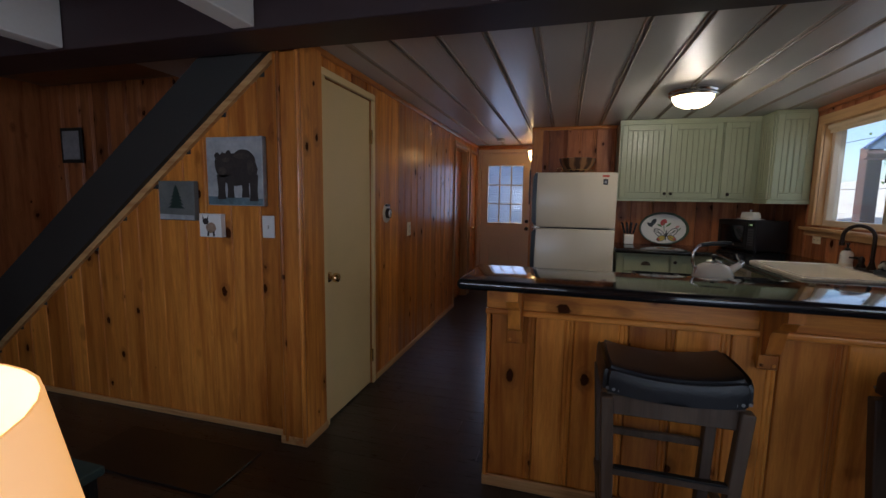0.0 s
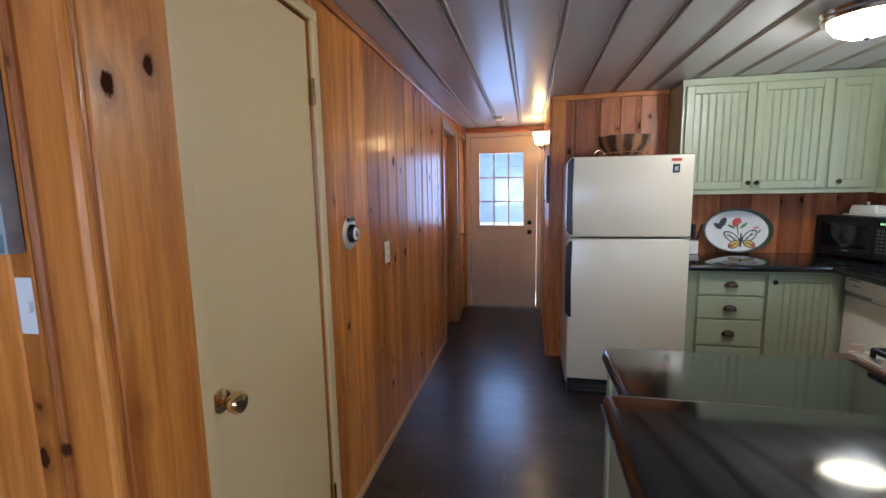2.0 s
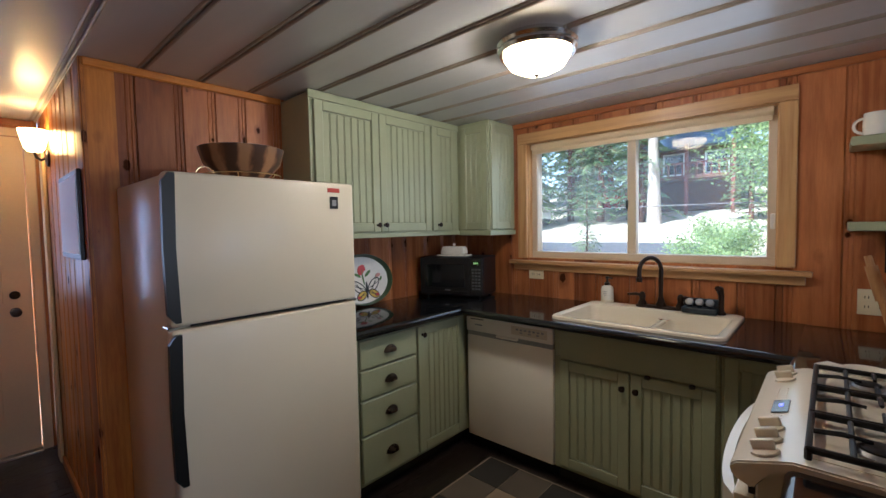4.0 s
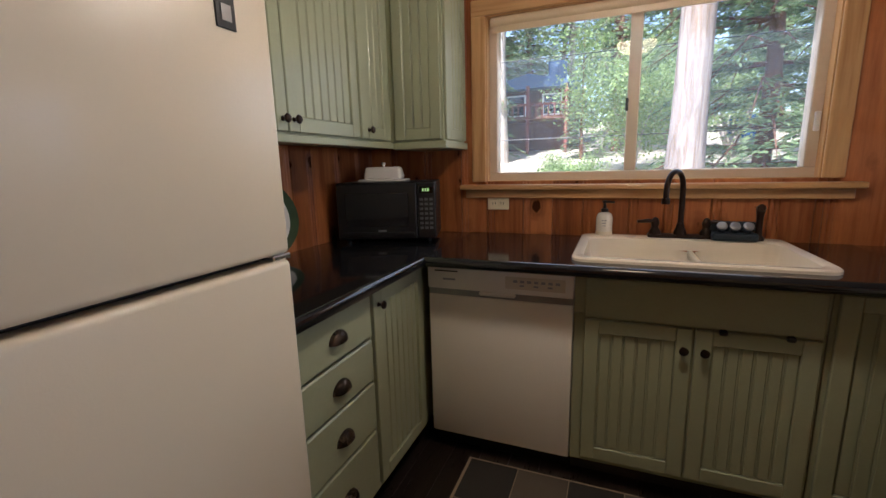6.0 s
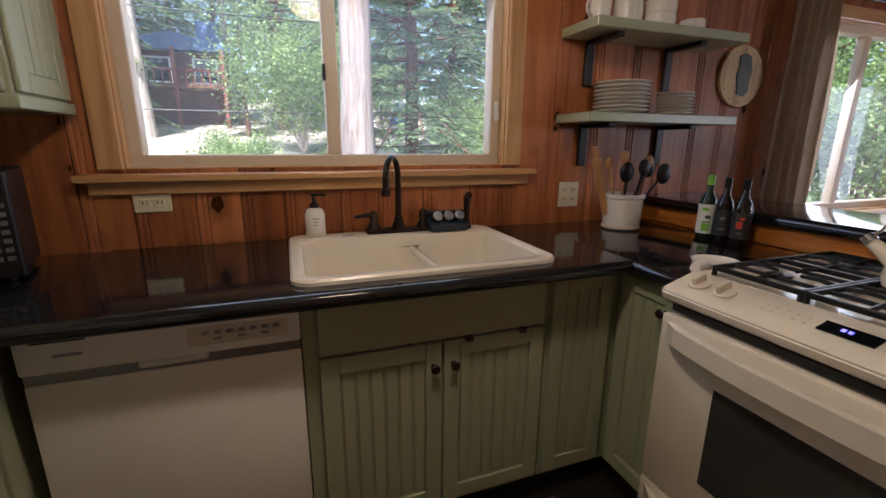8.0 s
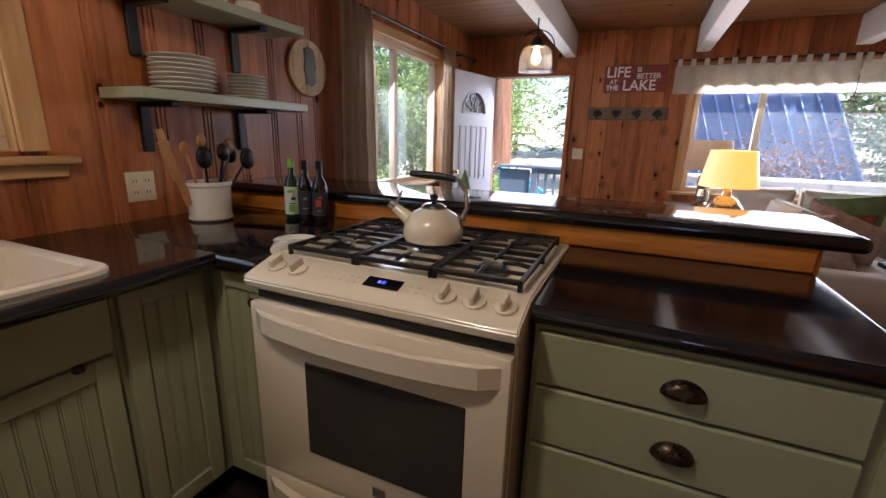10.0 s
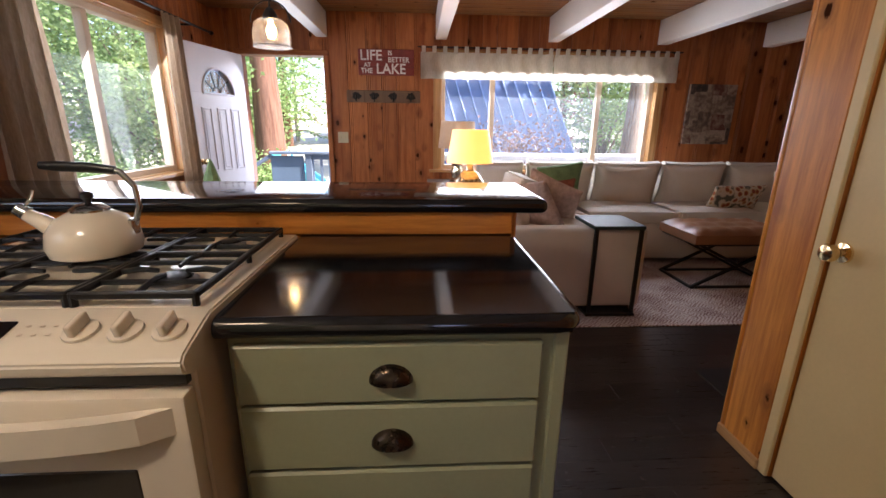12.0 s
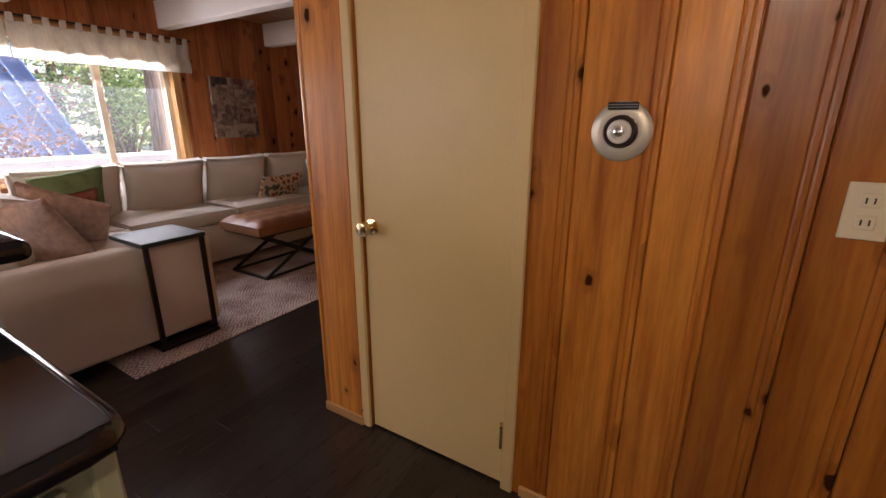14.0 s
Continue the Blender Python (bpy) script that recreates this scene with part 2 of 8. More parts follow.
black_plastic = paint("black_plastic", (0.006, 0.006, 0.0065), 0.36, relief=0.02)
black_glass = paint("black_glass", (0.006, 0.006, 0.007), 0.06, relief=0)
oven_glass = paint("smoked_oven_glass", (0.045, 0.040, 0.033), 0.10, relief=0)
leather = paint("black_leather", (0.010, 0.010, 0.012), 0.34, vary=0.4, grain=140, relief=0.35)
tan_leather = paint("tan_leather", (0.25, 0.115, 0.055), 0.42, vary=0.3, grain=120, relief=0.3)
stool_wood = timber("dark_stool_wood", (0.115, 0.076, 0.050), (0.045, 0.029, 0.020), "z", 0, rough=0.5, coat=0.1)
sofa_cloth = paint("oatmeal_upholstery", (0.68, 0.62, 0.54), 0.9, vary=0.10, grain=260, relief=0.35, spec=0.2)
linen = cloth("linen_curtain", (0.46, 0.36, 0.25), (0.58, 0.47, 0.35), 0.45)
china = paint("white_china", (0.78, 0.73, 0.64), 0.18, vary=0.03, relief=0.01, coat=0.4)
glass = clear_glass("clear_glass")
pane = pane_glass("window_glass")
# living room panes carry less of the painted haze
thin_veil_pane = pane_glass("thin_veil_window_glass", 0.012)
switch_plastic = paint("ivory_plastic", (0.72, 0.62, 0.42), 0.35, vary=0.03, relief=0)
white_plastic = paint("white_plastic", (0.76, 0.74, 0.70), 0.35, vary=0.03, relief=0)
ink = paint("dark_print", (0.03, 0.03, 0.03), 0.6, relief=0)
red_print = paint("red_print", (0.55, 0.06, 0.03), 0.5, relief=0)


def granite():
    m, nt, b = material("black_granite", 0.09)
    p = place(nt, (1, 1, 1), False)
    n = noise_tex(nt, p, 420, 3, 0.7)
    big = noise_tex(nt, p, 6, 4)
    c = ramp(nt, n, [(0.45, (0.006, 0.006, 0.007)), (0.68, (0.018, 0.017, 0.017)), (0.80, (0.07, 0.065, 0.06))])
    nt.links.new(c, b.inputs["Base Color"])
    nt.links.new(maths(nt, "ADD", maths(nt, "MULTIPLY", big, 0.08), 0.045), b.inputs["Roughness"])
    b.inputs["Specular IOR Level"].default_value = 0.75
    return m


black_granite = granite()

# ---- building helpers ----
AT = {}


def thing(name, at, label, category, group="", kind="", rz=0.0, world=True):
    """An Empty at a thing's base. world: its parts are given in world coordinates, otherwise in its own."""
    e = new(name)
    e.empty_display_size = 0.1
    e.matrix_world = pose(*at, 0, 0, rz)
    AT[e.name] = Vector(at) if world else Vector((0, 0, 0))
    return tagged(e, label, category, group, kind)


def part(name, bm, mat, parent=None, label="", smooth=False):
    me = bpy.data.meshes.new(name)
    off = AT.get(parent.name, Vector((0, 0, 0))) if parent else Vector((0, 0, 0))
    if off.length:
        bmesh.ops.translate(bm, verts=bm.verts[:], vec=-off)
    bmesh.ops.recalc_face_normals(bm, faces=bm.faces[:])
    bm.to_mesh(me)
    bm.free()
    me.materials.append(mat)
    if smooth:
        me.polygons.foreach_set("use_smooth", [True] * len(me.polygons))
        me.set_sharp_from_angle(angle=radians(38))
    ob = new(name, me)
    if parent:
        ob.parent = parent
        AT[ob.name] = off
    return tagged(ob, label)


def B():
    return bmesh.new()


def bx(bm, lo, hi, bev=0.003, seg=1):
    """A box between two corners with softened edges."""
    lo, hi = Vector(lo), Vector(hi)
    lo, hi = Vector([min(a, b) for a, b in zip(lo, hi)]), Vector([max(a, b) for a, b in zip(lo, hi)])
    r = bmesh.ops.create_cube(bm, size=1.0, matrix=Matrix.Translation((lo + hi) / 2) @ Matrix.Diagonal((*(hi - lo), 1)))
    bev = min(bev, min(hi - lo) * 0.45)
    if bev > 0:
        es = {e for v in r["verts"] for e in v.link_edges}
        bmesh.ops.bevel(bm, geom=list(es), offset=bev, segments=seg, affect="EDGES", profile=0.5)
    return bm


def obox(bm, c, size, m=None, bev=0.003, seg=1):
    """A softened box about a centre, turned by m."""
    t = B()
    bx(t, [-s / 2 for s in size], [s / 2 for s in size], bev, seg)
    merge(bm, t, Matrix.Translation(c) @ (m.to_4x4() if m else Matrix.Identity(4)))
    return bm


def merge(bm, other, m=None):
    if m is not None:
        other.transform(m)
    me = bpy.data.meshes.new("t")
    other.to_mesh(me)
    other.free()
    bm.from_mesh(me)
    bpy.data.meshes.remove(me)
    return bm


def rod(bm, a, b, r0, r1=None, n=12):
    a, b = Vector(a), Vector(b)
    r1 = r0 if r1 is None else r1
    q = (b - a).to_track_quat("Z", "Y").to_matrix().to_4x4()
    bmesh.ops.create_cone(bm, cap_ends=True, segments=n, radius1=r0, radius2=r1, depth=(b - a).length, matrix=Matrix.Translation((a + b) / 2) @ q)
    return bm


def lathe(bm, prof, at=(0, 0, 0), n=24, m=None):
    """Turns a profile of (radius, height) about z; closes its ends."""
    rings = []
    mm = Matrix.Translation(at) @ (m.to_4x4() if m else Matrix.Identity(4))
    for r, z in prof:
        rings.append([bm.verts.new(mm @ Vector((r * math.cos(2 * math.pi * i / n), r * math.sin(2 * math.pi * i / n), z))) for i in range(n)])
    for p, q in zip(rings, rings[1:]):
        for i in range(n):
            bm.faces.new((p[i], p[(i + 1) % n], q[(i + 1) % n], q[i]))
    bm.faces.new(rings[0][::-1])
    bm.faces.new(rings[-1])
    return bm


def tube(bm, pts, r, n=10):
    """A round bar along points; r may be a list."""
    pts = [Vector(p) for p in pts]
    rs = r if isinstance(r, (list, tuple)) else [r] * len(pts)
    rings, up = [], None
    for i, p in enumerate(pts):
        d = (pts[min(i + 1, len(pts) - 1)] - pts[max(i - 1, 0)]).normalized()
        if up is None:
            up = d.orthogonal().normalized()
        up = (up - d * up.dot(d)).normalized()
        side = d.cross(up)
        rings.append([bm.verts.new(p + rs[i] * (math.cos(2 * math.pi * k / n) * up + math.sin(2 * math.pi * k / n) * side)) for k in range(n)])
    for p, q in zip(rings, rings[1:]):
        for i in range(n):
            bm.faces.new((p[i], p[(i + 1) % n], q[(i + 1) % n], q[i]))
    bm.faces.new(rings[0][::-1])
    bm.faces.new(rings[-1])
    return bm


def arc(c, r, a0, a1, u, v, n=12):
    """Points on an arc in the plane of u and v."""
    c, u, v = Vector(c), Vector(u), Vector(v)
    return [c + r * (math.cos(a) * u + math.sin(a) * v) for a in (radians(a0 + (a1 - a0) * i / n) for i in range(n + 1))]


def prism(bm, outline, lo, hi, to=lambda u, v, w: (u, v, w)):
    """An outline in (u, v) extruded from w = lo to hi."""
    a = [bm.verts.new(to(u, v, lo)) for u, v in outline]
    b = [bm.verts.new(to(u, v, hi)) for u, v in outline]
    n = len(outline)
    for i in range(n):
        bm.faces.new((a[i], a[(i + 1) % n], b[(i + 1) % n], b[i]))
    bm.faces.new(a[::-1])
    bm.faces.new(b)
    return bm


def cushion(bm, c, size, m=None, puff=0.3, n=11, soft=0.05):
    """An upholstered cushion: boxy with crowned faces, softened seams and slight wrinkles."""
    t = B()
    bmesh.ops.create_cube(t, size=2.0)
    bmesh.ops.subdivide_edges(t, edges=t.edges[:], cuts=n, use_grid_fill=True)
    big, a1, a2 = sorted(range(3), key=lambda i: size[i])
    for v in t.verts:
        q = [v.co[i] for i in range(3)]
        crown = (1 - q[a1] ** 4) * (1 - q[a2] ** 4)
        w = noise.noise(Vector(q) * 1.7 + Vector(c) * 5) * 0.10 + noise.noise(Vector(q) * 4.0 + Vector(c) * 9) * 0.04
        q[big] = q[big] * (1 - puff * (1 - crown)) + w * (1 - abs(q[big]) * 0.3) * crown
        q[a1] *= 1 - 0.035 * (1 - q[a2] ** 2) * puff * 2
        q[a2] *= 1 - 0.035 * (1 - q[a1] ** 2) * puff * 2
        v.co = Vector([q[i] * size[i] / 2 for i in range(3)])
    bmesh.ops.bevel(t, geom=[e for e in t.edges if len(e.link_faces) == 2 and e.calc_face_angle(0) > 0.9], offset=min(size) * soft * 2, segments=3, affect="EDGES")
    merge(bm, t, Matrix.Translation(c) @ (m.to_4x4() if m else Matrix.Identity(4)))
    return bm


def letters(text, size, mat, parent, m, name="lettering", depth=0.002, align="LEFT"):
    cu = bpy.data.curves.new(name, "FONT")
    cu.body, cu.size, cu.extrude, cu.align_x = text, size, depth, align
    cu.offset = size * 0.018
    tmp = bpy.data.objects.new("t", cu)
    scene.collection.objects.link(tmp)
    me = bpy.data.meshes.new_from_object(tmp.evaluated_get(bpy.context.evaluated_depsgraph_get()))
    bpy.data.objects.remove(tmp)
    bpy.data.curves.remove(cu)
    me.transform(m)
    if parent and AT.get(parent.name):
        me.transform(Matrix.Translation(-AT[parent.name]))
    me.materials.clear()
    me.materials.append(mat)
    ob = new(name, me)
    ob.parent = parent
    return ob


def structure(name, bm, mat, label, category):
    return tagged(part(name, bm, mat), label, category, "", "structure")


def carve(u0, u1, z0, z1, holes):
    """Splits a wall's rectangle round its openings (u0, u1, z0, z1) into solid rectangles."""
    cuts = sorted({u0, u1, *[min(max(h[0], u0), u1) for h in holes], *[min(max(h[1], u0), u1) for h in holes]})
    out = []
    for a, b in zip(cuts, cuts[1:]):
        if b - a < 1e-4:
            continue
        spans, mid = [(z0, z1)], (a + b) / 2
        for h in holes:
            if h[0] < mid < h[1]:
                spans = [s for lo, hi in spans for s in ((lo, min(hi, h[2])), (max(lo, h[3]), hi)) if s[1] - s[0] > 1e-4]
        out += [(a, b, lo, hi) for lo, hi in spans]
    return out


WALLS = []


def wall(name, axis, face, back, u0, u1, z0, z1, holes=(), label="", planks=None, seed=0, width=0.19, off=0.0):
    """A wall across `axis` whose room face is at `face`; planks (a material) are laid on it at the end of the file."""
    bm = B()
    for a, b, lo, hi in carve(u0, u1, z0, z1, holes):
        f = face + (0.018 if back > face else -0.018) if planks else face
        if axis == "x":
            bx(bm, (f, a, lo), (back, b, hi), 0)
        else:
            bx(bm, (a, f, lo), (b, back, hi), 0)
    w = structure(name, bm, cedar_z if planks is None else planks, label, "wall")
    if planks:
        WALLS.append((w, axis, face, 1 if back > face else -1, u0, u1, z0, z1, holes, planks, width, off))
    return w

# ---- the shell ----
CEIL, HIGH = 2.15, 2.31
EAST, NORTH, SOUTH, WEST = 3.29, 3.02, -3.18, -2.75
KWIN, LWIN, SWIN, ENTRY = (0.915, 2.33, 1.18, 1.99), (-2.33, -1.00, 0.86, 1.96), (-1.20, 1.06, 0.80, 1.90), (2.23, 3.04, 0.0, 1.90)
CLOSET, SIDEDOOR, ENDDOOR, HALLDOOR = (0.25, 0.852, 0.0, 2.005), (3.22, 3.90, 0.0, 2.0), (4.09, 4.50, 0.0, 2.0), (0.07, 0.85, 0.0, 2.035)

floor = structure("floor", bx(B(), (-3.4, -3.3, -0.12), (3.42, 4.67, -0.006), 0), floor_gap, "dark espresso laid plank floor", "floor")
wall("wall_hall_west", "x", 0.0, -0.12, 0.075, 4.55, 0, CEIL, (CLOSET, SIDEDOOR, ENDDOOR), "golden knotty pine plank wall", pine_z, width=0.20)
wall("wall_kitchen_north", "y", NORTH, 3.14, 0.92, EAST, 0, CEIL, (), "reddish knotty pine plank wall", cedar_z)
wall("wall_hall_east", "x", 0.92, 1.04, 3.02, 4.55, 0, CEIL, (), "golden knotty pine plank wall", pine_z)
wall("wall_hall_north", "y", 4.55, 4.67, 0.0, 0.92, 0, CEIL, (HALLDOOR,), "pine wall round the back door", pine_z)
wall("wall_east", "x", EAST, 3.43, SOUTH, 3.14, 0, HIGH, (KWIN, LWIN), "reddish knotty pine plank wall with windows", cedar_z)
wall("wall_south", "y", SOUTH, -3.32, -2.87, 3.43, 0, HIGH, (SWIN, ENTRY), "reddish knotty pine plank wall with entry", cedar_z)
wall("wall_west", "x", WEST, -2.87, SOUTH, -0.45, 0, HIGH, (), "reddish knotty pine plank wall", cedar_z)
wall("wall_stair_south", "y", -0.45, -0.57, -3.3, -2.87, 0, HIGH, (), "plain wall beside the stairs")
wall("wall_stair_west", "x", -3.3, -3.42, -0.57, 1.12, 0, HIGH, (), "plain wall at the stairs' foot")
wall("wall_stair_north", "y", 1.0, 1.12, -3.3, -0.12, 0, HIGH, (), "dark pine plank wall behind the stairs", cedar_z)
# side room behind the open hall door
side = B()
for lo, hi in (((-1.3, 2.7, 0), (-1.2, 4.67, CEIL)), ((-1.2, 2.7, 0), (-0.12, 2.8, CEIL)), ((-1.2, 4.57, 0), (-0.12, 4.67, CEIL))):
    bx(side, lo, hi, 0)
structure("wall_side_room", side, cream, "plain walls of the side room", "wall")

# bear wall under the stairs, cut along the stair's slope
RISE, TOPX = 0.775, -0.155


def stair_z(x):
    return 2.10 + RISE * (x - TOPX)


bw = prism(B(), [(-2.86, 0.0), (-0.012, 0.0), (-0.012, 2.15), (-0.09, 2.15)], 0.09, 0.19, lambda u, v, w: (u, w, v))
bear_wall = structure("wall_under_stairs", bw, pine_z, "golden knotty pine wall under the stairs", "wall")

# kitchen ceiling: satin boards along y with raised double beads at the seams
bm = B()
bx(bm, (-1.3, -0.0, CEIL + 0.004), (3.42, 4.67, CEIL + 0.10), 0)
x = -0.068
while x < EAST:
    bx(bm, (max(x + 0.012, 0.0), 0.0, CEIL - 0.006), (min(x + 0.2295, EAST), 4.55, CEIL + 0.004), 0.004)
    x += 0.2415
ceiling = structure("ceiling", bm, ceil_white, "satin white board ceiling with beaded seams", "ceiling")
beads = thing("ceiling_beads", (1.6, 2.2, CEIL), "double beads between ceiling boards, shadow put into their tan", "trim", kind="structure")
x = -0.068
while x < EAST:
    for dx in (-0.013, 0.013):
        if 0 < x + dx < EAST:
            part("bead", rod(B(), (x + dx, 0.0, CEIL - 0.004), (x + dx, 4.55, CEIL - 0.004), 0.0075, n=8), ceil_bead_shade, beads)
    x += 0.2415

bm = B()
bx(bm, (-3.42, -3.32, HIGH + 0.004), (3.43, 0.0, HIGH + 0.12), 0)
bx(bm, (-3.42, 0.0, HIGH + 0.004), (-0.0, 1.12, HIGH + 0.12), 0)
y = SOUTH
while y < 0.0:
    bx(bm, (WEST, y + 0.002, HIGH - 0.008), (EAST, min(y + 0.128, 0), HIGH + 0.004), 0.003)
    y += 0.13
structure("ceiling_living", bm, ceil_pine, "knotty pine plank ceiling", "ceiling")

header = structure("header_beam", bx(B(), (-3.3, -0.26, 2.062), (EAST, -0.004, HIGH - 0.01), 0.004), plum, "dark plum painted header beam", "beam")
for x in (2.237, 1.066, -0.069, -1.203, -2.33):
    structure("ceiling_beam", bx(B(), (x - 0.055, SOUTH + 0.002, 2.07), (x + 0.055, -0.262, HIGH - 0.012), 0.006, 2), white_paint, "white painted ceiling beam", "beam")

# corner post and stair trim
post = thing("corner_post", (-0.06, 0.03, 0), "golden pine corner post with moulded edge", "post", kind="structure")
part("front_board", bx(B(), (-0.135, 0.0, 0.0), (0.012, 0.07, 2.06), 0.006, 2), pine_z, post)
part("edge_bead", rod(B(), (-0.10, 0.0, 0.02), (-0.10, 0.0, 2.06), 0.012), pine_z, post)
part("edge_bead", rod(B(), (0.006, 0.003, 0.02), (0.006, 0.003, 2.06), 0.012), pine_z, post)
part("side_board", bx(B(), (0.0, 0.022, 0.0), (0.018, 0.212, 2.12), 0.004), pine_z, post)
part("foot", bx(B(), (-0.14, -0.006, 0.0), (0.026, 0.215, 0.045), 0.004), trim_y, post)

stairs = thing("staircase", (-1.4, 0.5, 0), "dark painted open staircase with wide stringer", "stairs", kind="structure")
w = 0.30
part("stringer", prism(B(), [(-3.0, stair_z(-3.0)), (-0.14, stair_z(-0.14)), (-0.14, 2.30), (-0.3, 2.30), (-3.0, stair_z(-3.0) + w * 1.27)], 0.02, 0.068, lambda u, v, k: (u, k, v)), stair_paint, stairs)
for i in range(10):
    z = 0.21 + i * 0.195
    part("tread", bx(B(), (-2.80 + i * 0.252, 0.07, z), (-2.50 + i * 0.252, 1.0, z + 0.035), 0.006), stair_paint, stairs)
structure("stair_trim", prism(B(), [(-2.84, stair_z(-2.84) - 0.045), (-0.13, stair_z(-0.13) - 0.045), (-0.13, stair_z(-0.13)), (-2.84, stair_z(-2.84))], 0.05, 0.088, lambda u, v, k: (u, k, v)), trim_x, "pale wood strip along the stair's underside", "trim")

# baseboards, crown strips
for a, b in ((0.92, 3.17), (3.95, 4.04)):
    structure("baseboard", bx(B(), (0.0, a, 0), (0.014, b, 0.045), 0.004), trim_y, "narrow pale wood baseboard", "trim")
structure("baseboard", bx(B(), (-2.8, 0.055, 0), (-0.142, 0.07, 0.035), 0.004), trim_x, "narrow pale wood baseboard", "trim")
structure("baseboard", bx(B(), (0.906, 3.02, 0), (0.92, 4.20, 0.05), 0.004), pine_y, "pine baseboard", "trim")
structure("crown_strip", bx(B(), (0.0, 0.03, CEIL - 0.045), (0.018, 4.55, CEIL - 0.008), 0.005), pine_y, "pine crown strip", "trim")
structure("crown_strip", bx(B(), (0.93, NORTH - 0.018, CEIL - 0.045), (1.79, NORTH, CEIL - 0.008), 0.005), pine_x, "pine crown strip", "trim")
structure("crown_strip", bx(B(), (EAST - 0.018, 0.0, CEIL - 0.045), (EAST, 2.44, CEIL - 0.008), 0.005), cedar_y, "pine crown strip", "trim")
structure("crown_strip", bx(B(), (0.018, 4.532, CEIL - 0.045), (0.90, 4.55, CEIL - 0.008), 0.005), pine_x, "pine crown strip", "trim")


def casing(axis, face, out, u0, u1, z0, z1, w, mat_up, mat_across, label, th=0.016, bottom=False):
    """Flat mouldings round an opening; out is the side that they stand proud on."""
    def slab(a, b, lo, hi):
        bm = B()
        f0, f1 = (face, face + out * th)
        return bx(bm, (f0, a, lo), (f1, b, hi), 0.004) if axis == "x" else bx(bm, (a, f0, lo), (b, f1, hi), 0.004)
    for a, b in ((u0 - w, u0), (u1, u1 + w)):
        structure("casing", slab(a, b, z0, z1 - 0.0005), mat_up, label, "trim")
    structure("casing", slab(u0 - w, u1 + w, z1, z1 + w), mat_across, label, "trim")


casing("x", 0.0, 1, CLOSET[0], CLOSET[1], 0.0, 2.005, 0.042, cream, cream, "cream painted door casing")
casing("x", 0.0, 1, SIDEDOOR[0], SIDEDOOR[1], 0.0, 2.0, 0.05, trim_z, trim_y, "pale wood door casing")
casing("x", 0.0, 1, ENDDOOR[0], ENDDOOR[1], 0.0, 2.0, 0.035, trim_z, trim_y, "pale wood door casing")
casing("y", 4.55, -1, HALLDOOR[0], HALLDOOR[1], 0.0, 2.035, 0.05, hall_door, hall_door, "beige painted door casing")
structure("casing", bx(B(), (0.90, 4.22, 0.0), (0.918, 4.34, 2.02), 0.004), cream, "cream painted casing in the hall", "trim")
casing("x", EAST, -1, KWIN[0], KWIN[1], KWIN[2], KWIN[3], 0.075, trim_z, trim_y, "pale wood window casing", 0.02)
casing("x", EAST, -1, LWIN[0], LWIN[1], LWIN[2], LWIN[3], 0.07, trim_z, trim_y, "pale wood window casing", 0.02)
casing("y", SOUTH, 1, SWIN[0], SWIN[1], SWIN[2], SWIN[3], 0.08, trim_z, trim_x, "pale wood window casing", 0.02)
casing("y", SOUTH, 1, ENTRY[0], ENTRY[1], 0.0, ENTRY[3], 0.05, cedar_z, cedar_x, "reddish wood entry casing", 0.02)
jamb = B()
for a, b in (((-0.119, 3.222, 0), (-0.001, 3.24, 1.978)), ((-0.119, 3.88, 0), (-0.001, 3.898, 1.978)), ((-0.119, 3.222, 1.98), (-0.001, 3.898, 1.998))):
    bx(jamb, a, b, 0.002)
structure("door_jamb", jamb, trim_z, "pale wood door jamb", "trim")


def window(name, axis, face, out, u0, u1, z0, z1, splits, label):
    """A sliding window set in its opening: frame, sash rails, panes and sill."""
    c = (u0 + u1) / 2
    w = thing(name, (face, c, z0) if axis == "x" else (c, face, z0), label, "window", kind="structure")
    depth0, depth1 = face + out * 0.05, face + out * 0.125

    def slab(a, b, lo, hi, d0=depth0, d1=depth1, bev=0.004):
        return bx(B(), (d0, a, lo), (d1, b, hi), bev) if axis == "x" else bx(B(), (a, d0, lo), (b, d1, hi), bev)
    part("window_frame", slab(u0, u1, z0, z0 + 0.045), vinyl, w)
    part("window_frame", slab(u0, u1, z1 - 0.045, z1), vinyl, w)
    part("window_frame", slab(u0, u0 + 0.045, z0 + 0.045, z1 - 0.045), vinyl, w)
    part("window_frame", slab(u1 - 0.045, u1, z0 + 0.045, z1 - 0.045), vinyl, w)
    for s in splits:
        part("mullion", slab(s - 0.026, s + 0.026, z0 + 0.045, z1 - 0.045, face + out * 0.06, face + out * 0.115), vinyl, w)
    edges = [u0 + 0.045, *splits, u1 - 0.045]
    for a, b in zip(edges, edges[1:]):
        p = part("pane", slab(a, b, z0 + 0.04, z1 - 0.04, face + out * 0.088, face + out * 0.092, 0), pane if axis == "x" and c > 0 else thin_veil_pane, w)
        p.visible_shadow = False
    liner = B()
    t = 0.004
    for a, b, lo, hi in ((u0, u1, z1 - t, z1), (u0, u0 + t, z0, z1), (u1 - t, u1, z0, z1), (u0, u1, z0, z0 + t)):
        bx(liner, (face, a, lo) if axis == "x" else (a, face, lo), (face + out * 0.05, b, hi) if axis == "x" else (b, face + out * 0.05, hi), 0)
    part("window_liner", liner, trim_z, w)
    return w


